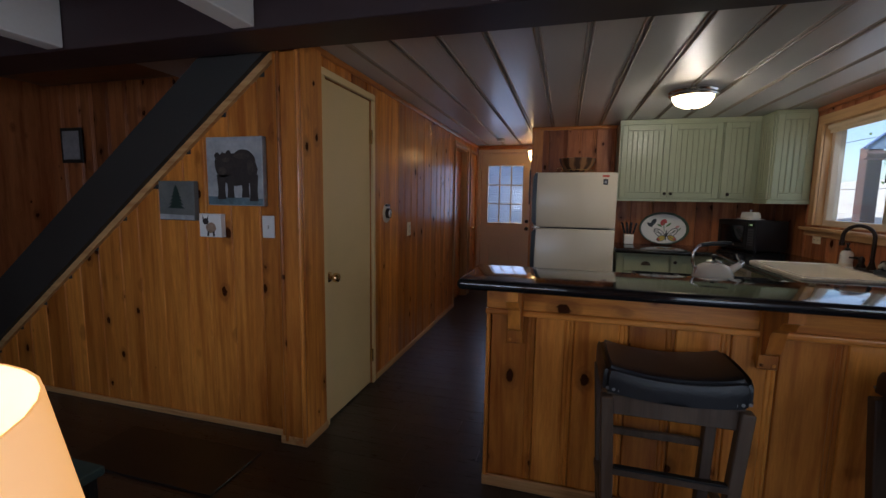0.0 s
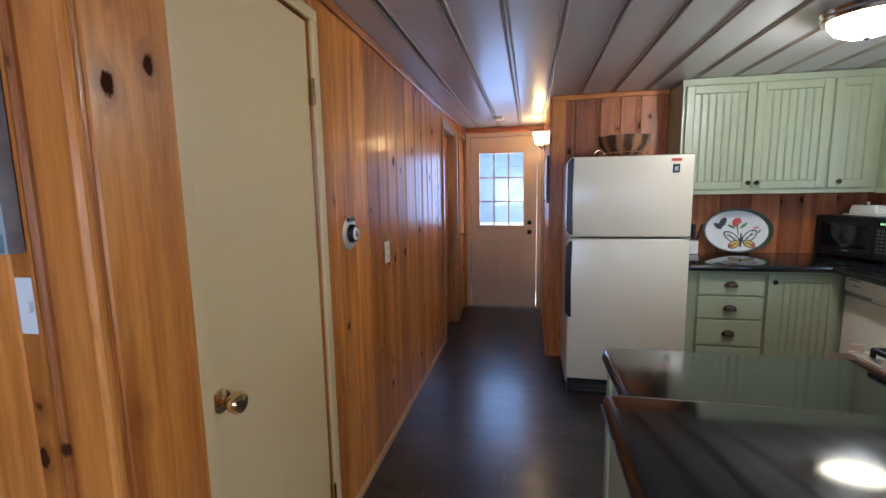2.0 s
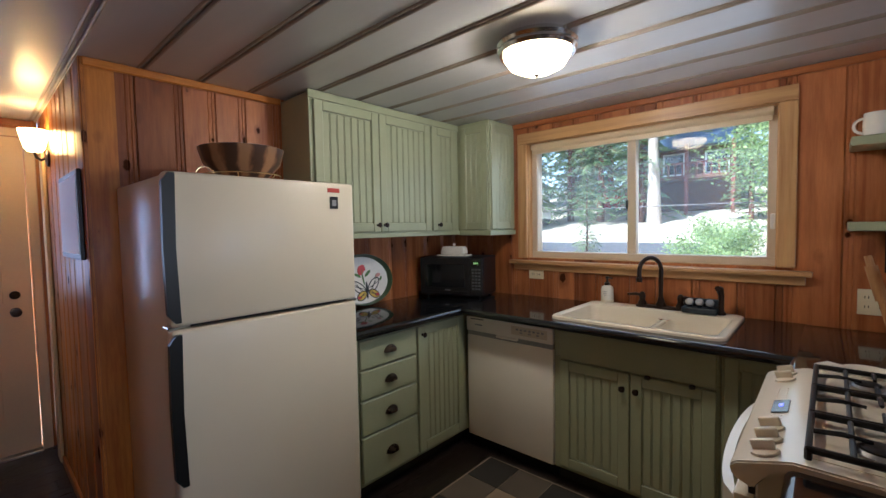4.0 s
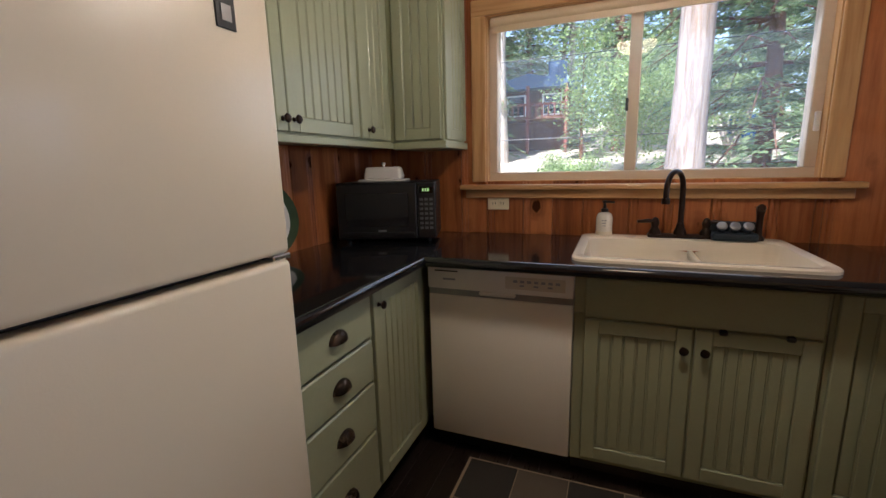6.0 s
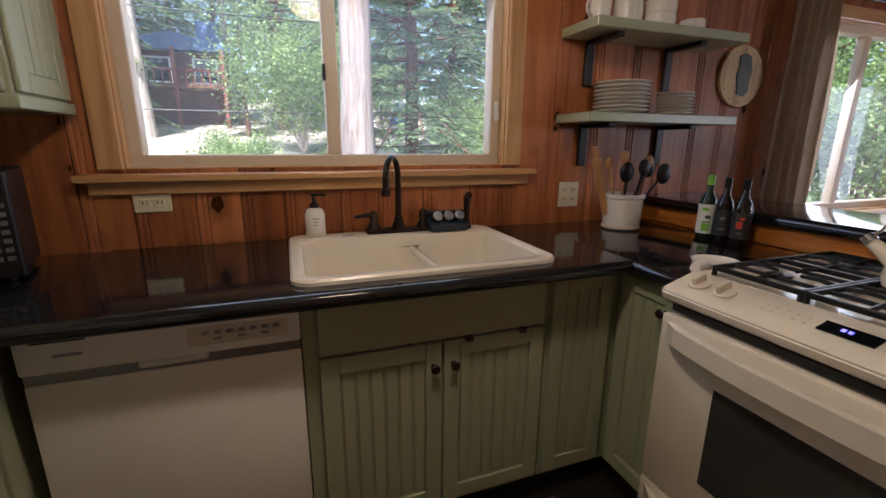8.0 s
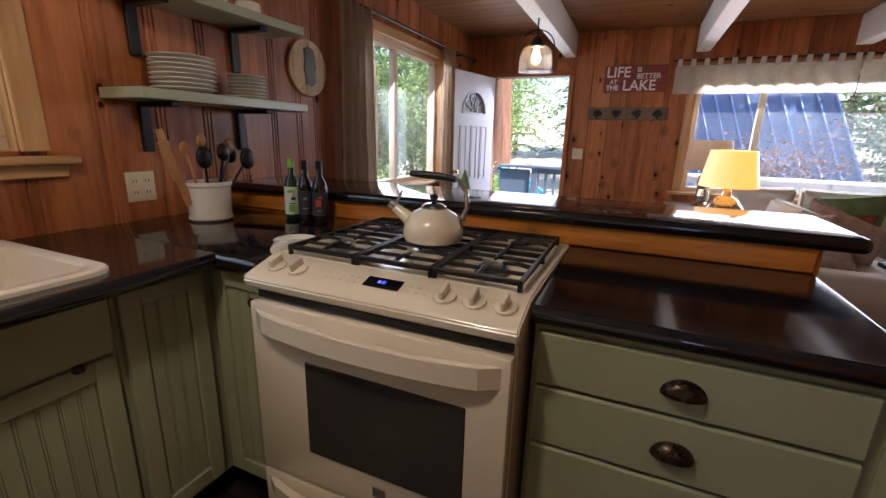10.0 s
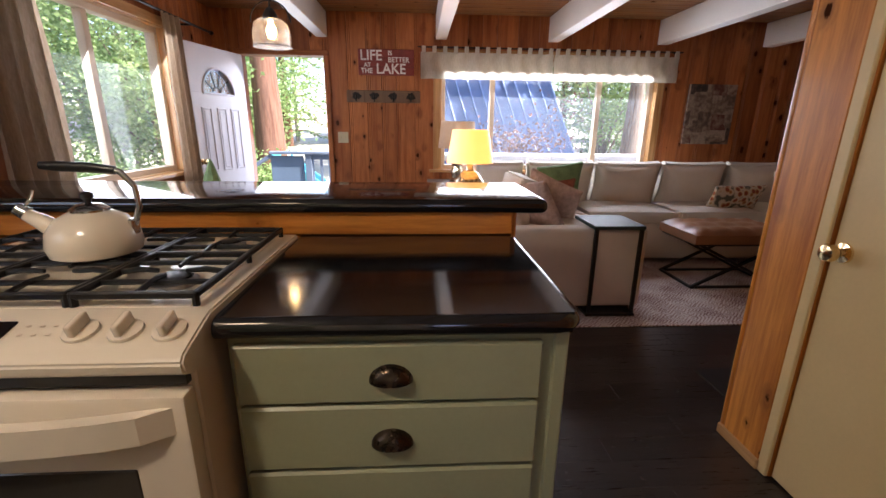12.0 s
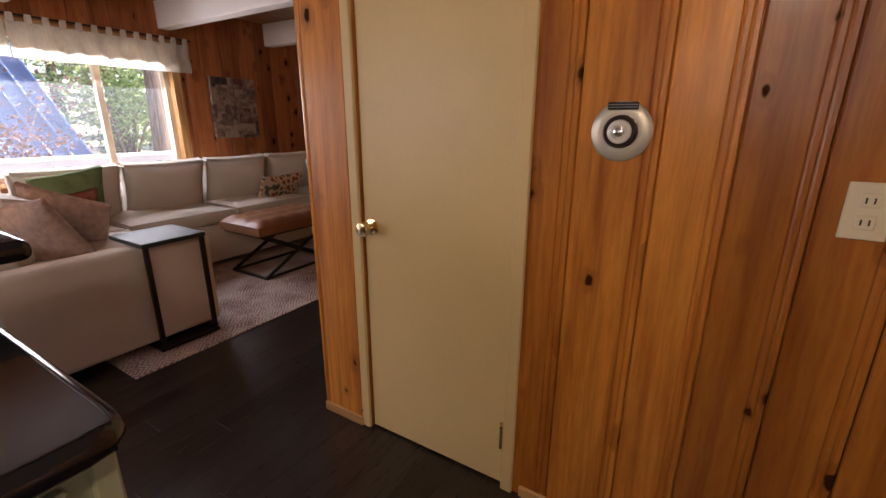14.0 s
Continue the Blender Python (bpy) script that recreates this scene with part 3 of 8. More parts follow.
kwin = window("window_kitchen", "x", EAST, 1, *KWIN, [1.635], "sliding kitchen window in beige vinyl frame")
lwin = window("window_living_east", "x", EAST, 1, *LWIN, [-1.57], "sliding living room window in vinyl frame")
swin = window("window_living_south", "y", SOUTH, -1, *SWIN, [0.52, -0.62], "wide three-light living room window")
sill = thing("window_sill", (EAST, 1.62, 1.12), "pale wood window sill with apron", "sill", kind="structure")
part("sill_board", bx(B(), (EAST - 0.055, 0.775, 1.140), (EAST + 0.05, 2.465, 1.165), 0.006, 2), trim_y, sill)
part("apron", bx(B(), (EAST - 0.022, 0.80, 1.095), (EAST - 0.001, 2.44, 1.139), 0.004), trim_y, sill)
sill = thing("window_sill", (-0.07, SOUTH, 0.8), "pale wood window sill", "sill", kind="structure")
part("sill_board", bx(B(), (-1.32, SOUTH - 0.05, 0.77), (1.18, SOUTH + 0.06, 0.798), 0.006, 2), trim_x, sill)
sill = thing("window_sill", (EAST, -1.66, 0.8), "pale wood window sill", "sill", kind="structure")
part("sill_board", bx(B(), (EAST - 0.06, -2.42, 0.83), (EAST + 0.05, -0.91, 0.858), 0.006, 2), trim_y, sill)
part("latch", bx(B(), (EAST + 0.035, 0.925, 1.37), (EAST + 0.052, 0.945, 1.45), 0.004), white_plastic, kwin, "white window latch")
part("latch", bx(B(), (EAST + 0.048, 1.655, 1.50), (EAST + 0.062, 1.668, 1.56), 0.003), stair_paint, kwin)
# roller shade rolled up at the kitchen window's head
shade = thing("roller_shade", (EAST + 0.03, 1.62, 1.93), "cream roller shade rolled up in the window", "blind")
part("roll", rod(B(), (EAST + 0.025, 0.935, 1.965), (EAST + 0.025, 2.31, 1.965), 0.022, n=16), hall_door, shade, smooth=True)
part("hem", bx(B(), (EAST + 0.02, 0.94, 1.915), (EAST + 0.03, 2.305, 1.95), 0.002), hall_door, shade)

# ---- kitchen: cabinets, counters, appliances ----
# A face frame maps (u across, z up, d out of the face) to the world.


def east_face(u, z, d):
    return (2.69 - d, u, z)


def north_face(u, z, d):
    return (u, 2.46 - d, z)


def upper_face(u, z, d):
    return (u, 2.73 - d, z)


def upper_east_face(u, z, d):
    return (2.99 - d, u, z)


def upper_end_face(u, z, d):
    return (u, 2.452 - d, z)


def bar_face(u, z, d):
    return (u, 0.735 + d, z)


def stove_side_face(u, z, d):
    return (u, 0.84 + d, z)


def fbox(bm, f, u0, u1, z0, z1, d0, d1, bev=0.003):
    return bx(bm, f(u0, z0, d0), f(u1, z1, d1), bev)


def bead_door(parent, f, u0, u1, z0, z1, name="door", th=0.02, beads=True):
    """A framed cabinet door with a recessed beadboard panel."""
    r = 0.052
    bm = B()
    fbox(bm, f, u0, u0 + r, z0, z1, 0.001, th)
    fbox(bm, f, u1 - r, u1, z0, z1, 0.001, th)
    fbox(bm, f, u0 + r, u1 - r, z0, z0 + r, 0.001, th - 0.0005)
    fbox(bm, f, u0 + r, u1 - r, z1 - r, z1, 0.001, th - 0.0005)
    d = part(name, bm, sage, parent)
    a, b = u0 + r, u1 - r
    n = max(1, round((b - a) / 0.044))
    s = (b - a) / n
    part("panel_back", fbox(B(), f, a, b, z0 + r, z1 - r, 0.0015, 0.006, 0), sage, d)
    for i in range(n):
        bm = B()
        fbox(bm, f, a + i * s + 0.0015, a + (i + 1) * s - 0.006, z0 + r + 0.001, z1 - r - 0.001, 0.006, 0.0115, 0.0025)
        fbox(bm, f, a + (i + 1) * s - 0.005, a + (i + 1) * s - 0.0005, z0 + r + 0.001, z1 - r - 0.001, 0.006, 0.0105, 0.002)
        part("slat", bm, sage, d)
    return d


def knob(parent, f, u, z, d=0.02):
    """A small turned knob."""
    c, o = Vector(f(u, z, d)), Vector(f(u, z, d + 1)) - Vector(f(u, z, d))
    q = o.to_track_quat("Z", "Y").to_matrix()
    return part("knob", lathe(B(), [(0.009, 0), (0.006, 0.004), (0.005, 0.012), (0.013, 0.017), (0.0155, 0.022), (0.012, 0.027), (0.004, 0.029)], c, 16, q), bronze, parent, "dark bronze knob", True)


def cup_pull(parent, f, u, z, d=0.02, w=0.085):
    """A half-dome cup pull, open below."""
    bm = B()
    n, k = 14, 6
    rows = []
    for j in range(k + 1):
        b = math.pi / 2 * j / k
        rows.append([bm.verts.new(f(u + w / 2 * math.cos(math.pi * i / n) * math.cos(b * 0.98), z - 0.014 + 0.036 * math.sin(math.pi * i / n) * math.cos(b * 0.98), d + 0.026 * math.sin(b))) for i in range(n + 1)])
    for p, q in zip(rows, rows[1:]):
        for i in range(n):
            bm.faces.new((p[i], p[i + 1], q[i + 1], q[i]))
    bmesh.ops.solidify(bm, geom=bm.faces[:], thickness=0.002)
    return part("cup_pull", bm, pull_bronze, parent, "dark bronze cup pull", True)


def drawer(parent, f, u0, u1, z0, z1, pull=True):
    d = part("drawer", fbox(B(), f, u0, u1, z0, z1, 0.001, 0.02, 0.005), sage, parent)
    if pull:
        cup_pull(d, f, (u0 + u1) / 2, (z0 + z1) / 2)
    return d


BASE_TOP = 0.868
# north run: drawer unit and a door unit
u = thing("drawer_cabinet", (2.05, 2.75, 0), "sage green four-drawer base cabinet with cup pulls", "cabinet", "kitchen base cabinets")
part("body", bx(B(), (1.80, 2.46, 0.09), (2.262, NORTH - 0.002, BASE_TOP), 0.002), sage, u)
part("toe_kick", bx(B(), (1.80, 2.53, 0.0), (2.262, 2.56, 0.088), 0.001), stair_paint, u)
for z0, z1 in ((0.702, 0.850), (0.545, 0.692), (0.360, 0.535), (0.115, 0.350)):
    drawer(u, north_face, 1.862, 2.250, z0, z1)
u = thing("corner_cabinet", (2.47, 2.75, 0), "sage green base cabinet with beadboard door", "cabinet", "kitchen base cabinets")
part("body", bx(B(), (2.264, 2.46, 0.09), (EAST - 0.002, NORTH - 0.002, BASE_TOP), 0.002), sage, u)
part("toe_kick", bx(B(), (2.264, 2.53, 0.0), (2.76, 2.56, 0.088), 0.001), stair_paint, u)
d = bead_door(u, north_face, 2.268, 2.668, 0.115, 0.850)
knob(d, north_face, 2.30, 0.80)
# east run: sink unit and narrow panel unit
u = thing("sink_cabinet", (2.99, 1.43, 0), "sage green sink cabinet with two beadboard doors", "cabinet", "kitchen base cabinets")
part("body", bx(B(), (2.69, 1.050, 0.09), (EAST - 0.002, 1.818, BASE_TOP - 0.16), 0.002), sage, u)
part("face_frame", bx(B(), (2.69, 1.050, BASE_TOP - 0.158), (2.71, 1.818, BASE_TOP), 0.001), sage, u)
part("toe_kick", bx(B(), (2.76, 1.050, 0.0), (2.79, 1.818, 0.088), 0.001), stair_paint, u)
part("false_front", fbox(B(), east_face, 1.062, 1.778, 0.700, 0.852, 0.001, 0.02, 0.004), sage, u)
for a, b, k in ((1.062, 1.413, 1.384), (1.420, 1.778, 1.448)):
    d = bead_door(u, east_face, a, b, 0.115, 0.692)
    knob(d, east_face, k, 0.616)
for y in (1.335, 1.15):
    part("child_latch", bx(B(), (2.652, y - 0.012, 0.686), (2.672, y + 0.012, 0.704), 0.004), black_plastic, u)
u = thing("panel_cabinet", (2.99, 0.9, 0), "narrow sage green corner cabinet with beadboard panel", "cabinet", "kitchen base cabinets")
part("body", bx(B(), (2.69, 0.20, 0.09), (EAST - 0.002, 1.048, BASE_TOP), 0.002), sage, u)
bead_door(u, east_face, 0.795, 1.035, 0.115, 0.850, "panel")
part("toe_kick", bx(B(), (2.76, 0.9, 0.0), (2.79, 1.048, 0.088), 0.001), stair_paint, u)
u = thing("range_side_cabinet", (2.55, 0.5, 0), "sage green cabinet beside the range", "cabinet", "kitchen base cabinets")
part("body", bx(B(), (2.418, 0.20, 0.09), (2.688, 0.752, BASE_TOP), 0.002), sage, u)
part("toe_kick", bx(B(), (2.418, 0.20, 0.0), (2.688, 0.70, 0.088), 0.001), stair_paint, u)
d = bead_door(u, lambda a, z, k: (a, 0.752 + k, z), 2.425, 2.665, 0.115, 0.850)
knob(d, lambda a, z, k: (a, 0.752 + k, z), 2.475, 0.775)
# bar drawers
u = thing("bar_drawer_cabinet", (1.33, 0.45, 0), "sage green three-drawer cabinet beside the range", "cabinet", "kitchen base cabinets")
part("body", bx(B(), (1.012, 0.155, 0.09), (1.660, 0.735, BASE_TOP), 0.002), sage, u)
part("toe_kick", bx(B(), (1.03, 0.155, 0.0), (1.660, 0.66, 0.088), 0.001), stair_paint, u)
part("end_stile", bx(B(), (1.004, 0.70, 0.09), (1.034, 0.742, BASE_TOP - 0.004), 0.004), sage, u)
for z0, z1 in ((0.722, 0.850), (0.568, 0.714), (0.345, 0.560), (0.115, 0.337)):
    drawer(u, bar_face, 1.058, 1.648, z0, z1)

# wall cabinets
u = thing("wall_cabinet", (2.25, 2.87, 1.36), "sage green wall cabinet with two beadboard doors", "cabinet", "kitchen wall cabinets")
part("body", bx(B(), (1.795, 2.73, 1.372), (2.688, NORTH - 0.002, 2.128), 0.002), sage, u)
part("top_rail", bx(B(), (1.79, 2.722, 2.095), (2.99, 2.74, 2.140), 0.003), sage, u)
part("light_rail", bx(B(), (1.79, 2.712, 1.356), (2.99, 2.74, 1.384), 0.003), sage, u)
for a, b, k in ((1.815, 2.243, 2.218), (2.248, 2.682, 2.272)):
    d = bead_door(u, upper_face, a, b, 1.392, 2.090)
    knob(d, upper_face, k, 1.432)
u = thing("wall_cabinet", (2.84, 2.87, 1.36), "narrow sage green wall cabinet with beadboard door", "cabinet", "kitchen wall cabinets")
part("body", bx(B(), (2.690, 2.73, 1.372), (2.988, NORTH - 0.002, 2.128), 0.002), sage, u)
d = bead_door(u, upper_face, 2.700, 2.945, 1.392, 2.090)
knob(d, upper_face, 2.752, 1.430)
u = thing("wall_cabinet", (3.14, 2.73, 1.36), "sage green corner wall cabinet beside the window", "cabinet", "kitchen wall cabinets")
part("body", bx(B(), (2.99, 2.452, 1.372), (EAST - 0.002, NORTH - 0.002, 2.140), 0.002), sage, u)
bead_door(u, upper_east_face, 2.462, 2.70, 1.392, 2.110, "panel", 0.014)
bead_door(u, upper_end_face, 3.0, EAST - 0.012, 1.392, 2.110, "panel", 0.014)
part("light_rail", bx(B(), (2.972, 2.434, 1.350), (EAST - 0.002, 2.712, 1.384), 0.003), sage, u)

# worktops
def slab(bm, lo, hi, r=0.019):
    return bx(bm, lo, hi, r, 4)


top = thing("worktop", (2.95, 1.6, 0.87), "polished black granite worktop in an L along the walls", "worktop")
Z0, Z1 = 0.870, 0.912
part("slab", slab(B(), (1.775, 2.385, Z0), (EAST - 0.024, NORTH - 0.004, Z1)), black_granite, top, smooth=True)
for lo, hi in (((2.60, 1.828, Z0), (EAST - 0.024, 2.40, Z1 - 0.0004)), ((2.60, 0.79, Z0), (EAST - 0.024, 1.036, Z1)), ((2.60, 1.036, Z0), (2.69, 1.828, Z1)), ((3.232, 1.036, Z0), (EAST - 0.024, 1.828, Z1))):
    part("slab", bx(B(), lo, hi, 0.0), black_granite, top)
bm = B()
tube(bm, [(2.60, 0.79, 0.891), (2.60, 2.40, 0.891)], 0.021, 16)
part("edge", bm, black_granite, top, smooth=True)
part("slab", slab(B(), (2.414, 0.20, Z0), (EAST - 0.024, 0.815, Z1 + 0.0006)), black_granite, top, smooth=True)
top = thing("bar_worktop", (1.32, 0.46, 0.87), "polished black granite worktop beside the range", "worktop")
part("slab", bx(B(), (1.006, 0.152, Z0), (1.664, 0.757, Z1), 0.0), black_granite, top)
part("edge", tube(B(), [(1.664, 0.757, 0.891), (1.040, 0.757, 0.891), (1.022, 0.753, 0.891), (1.010, 0.741, 0.891), (1.006, 0.723, 0.891), (1.006, 0.152, 0.891)], 0.021, 16), black_granite, top, "polished bullnose edge", smooth=True)

# bar: half wall and raised top
pony = thing("bar_wall", (2.1, 0.07, 0), "golden knotty pine half wall under the bar top", "half wall", kind="structure")
part("core", bx(B(), (1.002, 0.02, 0.0), (EAST - 0.002, 0.148, 0.985), 0.002), pine_z, pony)
part("kitchen_board", bx(B(), (1.000, 0.150, 0.914), (EAST - 0.002, 0.164, 0.984), 0.003), pine_x, pony)
part("top_rail", bx(B(), (0.99, -0.022, 0.865), (EAST - 0.002, 0.0, 0.984), 0.004), pine_x, pony)
part("lower_rail", bx(B(), (0.98, -0.034, 0.838), (EAST - 0.002, 0.0, 0.866), 0.008, 2), pine_x, pony)
part("baseboard", bx(B(), (0.98, -0.020, 0.0), (EAST - 0.002, 0.0, 0.055), 0.005), trim_x, pony)
part("end_board", bx(B(), (0.984, -0.018, 0.0), (1.001, 0.150, 0.984), 0.004), pine_z, pony)
BAR_FACE = (pony, 1.003, EAST - 0.004, 0.056, 0.838)
bt = thing("bar_counter", (2.1, 0.0, 0.985), "raised polished black granite bar top with bullnose edge", "bar top")
bm = B()
bx(bm, (0.895, -0.245, 0.986), (EAST - 0.004, 0.195, 1.030), 0.0215, 5)
part("slab", bm, black_granite, bt, smooth=True)
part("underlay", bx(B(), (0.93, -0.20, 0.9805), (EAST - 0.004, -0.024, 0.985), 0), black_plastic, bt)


def corbel(x):
    """A scrolled bracket of pine with a pegged back plate."""
    c = thing("corbel", (x, -0.03, 0.70), "golden pine scrolled bracket under the bar top", "bracket", "bar brackets")
    out = [(-0.035, 0.984), (-0.21, 0.984), (-0.21, 0.945), (-0.175, 0.935), (-0.15, 0.905), (-0.125, 0.90), (-0.10, 0.88), (-0.085, 0.83), (-0.07, 0.79), (-0.045, 0.775), (-0.035, 0.775)]
    bm = prism(B(), out, x - 0.026, x + 0.026, lambda u, v, k: (k, u, v))
    part("scroll", bm, pine_z, c)
    part("back_plate", bx(B(), (x - 0.036, -0.036, 0.715), (x + 0.036, -0.018, 0.984), 0.004), pine_z, c)
    for dx in (-0.02, 0.02):
        part("peg", rod(B(), (x + dx, -0.040, 0.733), (x + dx, -0.034, 0.733), 0.007), pine_z, c)
    return c


for x in (1.115, 2.083, 3.05):
    corbel(x)

# refrigerator
fr = thing("refrigerator", (1.38, 2.66, 0), "almond top-freezer refrigerator with black handles", "refrigerator")
part("body", bx(B(), (1.02, 2.385, 0.06), (1.752, 2.985, 1.605), 0.008, 2), almond, fr, smooth=True)
part("gasket", bx(B(), (1.030, 2.370, 0.10), (1.745, 2.386, 1.60), 0.002), stair_paint, fr)
dr = part("freezer_door", bx(B(), (1.016, 2.315, 1.097), (1.756, 2.372, 1.612), 0.012, 3), almond, fr, smooth=True)
part("badge", bx(B(), (1.632, 2.312, 1.50), (1.672, 2.316, 1.552), 0.001), black_plastic, dr)
part("badge_mark", bx(B(), (1.642, 2.3105, 1.512), (1.662, 2.3125, 1.538), 0), steel, dr)
part("sticker", bx(B(), (1.622, 2.313, 1.570), (1.682, 2.3155, 1.588), 0.0005), red_print, dr, "small red sticker")
dr = part("fridge_door", bx(B(), (1.016, 2.315, 0.118), (1.756, 2.372, 1.084), 0.012, 3), almond, fr, smooth=True)
for z0, z1 in ((1.112, 1.606), (0.56, 1.072)):
    c = [(0.012, z0), (-0.012, z0 + 0.03), (-0.016, (z0 + z1) / 2), (-0.012, z1 - 0.03), (0.012, z1)]
    bm = prism(B(), [(1.014 + a * 0.9, z) for a, z in c] + [(1.042, z1), (1.036, (z0 + z1) / 2), (1.042, z0)], 2.296, 2.318, lambda u, v, k: (u, k, v))
    part("handle", bm, black_plastic, fr, "black plastic door handle")
part("hinge", bx(B(), (1.005, 2.318, 1.085), (1.075, 2.37, 1.097), 0.003), chrome, fr)
part("hinge", bx(B(), (1.71, 2.318, 1.085), (1.76, 2.37, 1.097), 0.003), chrome, fr)
gr = part("kick_grille", bx(B(), (1.03, 2.335, 0.0), (1.745, 2.40, 0.108), 0.004), black_plastic, fr)
for i in range(4):
    part("louvre", bx(B(), (1.05, 2.328, 0.025 + i * 0.02), (1.725, 2.336, 0.035 + i * 0.02), 0.002), black_plastic, gr)

# dishwasher
appliance_white = paint("appliance_white", (0.86, 0.80, 0.69), 0.28, vary=0.02, grain=200, relief=0.05, coat=0.3, rvar=0.03)
dw = thing("dishwasher", (2.98, 2.12, 0), "white built-in dishwasher with control panel", "dishwasher")
part("tub", bx(B(), (2.71, 1.822, 0.09), (EAST - 0.03, 2.42, 0.866), 0.002), appliance_white, dw)
dd = part("door", bx(B(), (2.676, 1.821, 0.092), (2.71, 2.414, 0.735), 0.006, 2), appliance_white, dw, smooth=True)
cp = part("control_panel", bx(B(), (2.668, 1.820, 0.762), (2.71, 2.415, 0.858), 0.008, 2), appliance_white, dw, smooth=True)
part("handle_recess", bx(B(), (2.680, 1.822, 0.735), (2.71, 2.412, 0.762), 0.001), steel, dw)
part("handle_lip", bx(B(), (2.664, 2.04, 0.746), (2.69, 2.19, 0.764), 0.006), appliance_white, dw)
part("vent", bx(B(), (2.6665, 2.28, 0.838), (2.669, 2.38, 0.843), 0), ink, cp)
part("panel_inset", bx(B(), (2.6668, 1.85, 0.785), (2.6686, 2.08, 0.835), 0.0005), almond, cp)
for i in range(7):
    part("key", bx(B(), (2.6655, 1.87 + i * 0.027, 0.812), (2.6672, 1.886 + i * 0.027, 0.822), 0.0005), steel, cp)
    if i % 2:
        part("key", bx(B(), (2.6655, 1.87 + i * 0.027, 0.797), (2.6672, 1.888 + i * 0.027, 0.804), 0.0005), steel, cp)
part("maker_mark", bx(B(), (2.6668, 2.29, 0.802), (2.6686, 2.345, 0.810), 0.0005), steel, cp)
part("toe_kick", bx(B(), (2.75, 1.826, 0.0), (2.77, 2.42, 0.09), 0.002), black_plastic, dw)

# double-bowl sink, dropped into the top
sk = thing("kitchen_sink", (2.96, 1.42, 0.92), "white enamel double-bowl drop-in sink", "sink")
X0, X1, Y0, Y1 = 2.655, 3.250, 1.030, 1.835


def rounded(x0, x1, y0, y1, r, k=6):
    """Corner-rounded rectangle outline, counter-clockwise."""
    out = []
    for cx, cy, a0 in ((x1 - r, y0 + r, -90), (x1 - r, y1 - r, 0), (x0 + r, y1 - r, 90), (x0 + r, y0 + r, 180)):
        out += [(cx + r * math.cos(radians(a0 + 90 * i / k)), cy + r * math.sin(radians(a0 + 90 * i / k))) for i in range(k + 1)]
    return out


def loops(bm, rings, close_last=False):
    """Skins a run of outlines (points, z) of equal count."""
    vs = [[bm.verts.new((x, y, z)) for x, y in pts] for pts, z in rings]
    for p, q in zip(vs, vs[1:]):
        for i in range(len(p)):
            j = (i + 1) % len(p)
            bm.faces.new((p[i], p[j], q[j], q[i]))
    if close_last:
        bm.faces.new(vs[-1])
    return bm


# the rim's inner edge drops into one basin; a low saddle parts the two bowls
IX0, IX1, IY0, IY1 = X0 + 0.040, X1 - 0.105, Y0 + 0.040, Y1 - 0.040
part("rim", loops(B(), [(rounded(X0, X1, Y0, Y1, 0.055), 0.910), (rounded(X0, X1, Y0, Y1, 0.055), 0.922), (rounded(X0 + 0.006, X1 - 0.006, Y0 + 0.006, Y1 - 0.006, 0.050), 0.928), (rounded(IX0 - 0.010, IX1 + 0.010, IY0 - 0.010, IY1 + 0.010, 0.060), 0.928), (rounded(IX0, IX1, IY0, IY1, 0.055), 0.922), (rounded(IX0 + 0.004, IX1 - 0.004, IY0 + 0.004, IY1 - 0.004, 0.052), 0.880)]), white_enamel, sk, smooth=True)
for a, b, zb in ((IY0 + 0.004, 1.372, 0.765), (1.396, IY1 - 0.004, 0.725)):
    x0, x1 = IX0 + 0.004, IX1 - 0.004
    bm = loops(B(), [(rounded(x0, x1, a, b, 0.05), 0.881), (rounded(x0 + 0.012, x1 - 0.012, a + 0.012, b - 0.012, 0.05), zb + 0.03), (rounded(x0 + 0.035, x1 - 0.035, a + 0.035, b - 0.035, 0.04), zb), (rounded(x0 + 0.10, x1 - 0.10, a + 0.10, b - 0.10, 0.03), zb - 0.004)], True)
    bw_ = part("bowl", bm, white_enamel, sk, smooth=True)
    part("drain", lathe(B(), [(0.045, 0.0), (0.045, 0.004), (0.03, 0.003), (0.01, 0.001)], ((x0 + x1) / 2, (a + b) / 2, zb - 0.003), 20), chrome, bw_)
part("divider", bx(B(), (IX0 + 0.006, 1.370, 0.80), (IX1 - 0.006, 1.398, 0.884), 0.011, 3), white_enamel, sk, smooth=True)
part("maker_mark", lathe(B(), [(0.022, 0), (0.022, 0.0012), (0.001, 0.0014)], (3.18, 1.62, 0.928), 20), steel, sk)

fc = thing("kitchen_faucet", (3.19, 1.42, 0.928), "oil-rubbed bronze gooseneck faucet with two levers", "faucet")
part("base_plate", bx(B(), (3.165, 1.29, 0.928), (3.215, 1.55, 0.945), 0.007, 2), bronze, fc, smooth=True)
SD = Vector((-0.86, 0.51, 0.0)).normalized()
foot = Vector((3.19, 1.42, 0.0))
tip = foot + SD * 0.150
pts = [(foot.x, foot.y, 0.945), (foot.x, foot.y, 1.145)] + arc(tuple(foot + SD * 0.075 + Vector((0, 0, 1.145))), 0.075, 0, 180, tuple(-SD), (0, 0, 1), 14) + [(tip.x, tip.y, 1.105)]
part("neck", tube(B(), pts, 0.0115, 12), bronze, fc, smooth=True)
part("spout_ring", rod(B(), (tip.x, tip.y, 1.088), (tip.x, tip.y, 1.112), 0.016), bronze, fc, smooth=True)
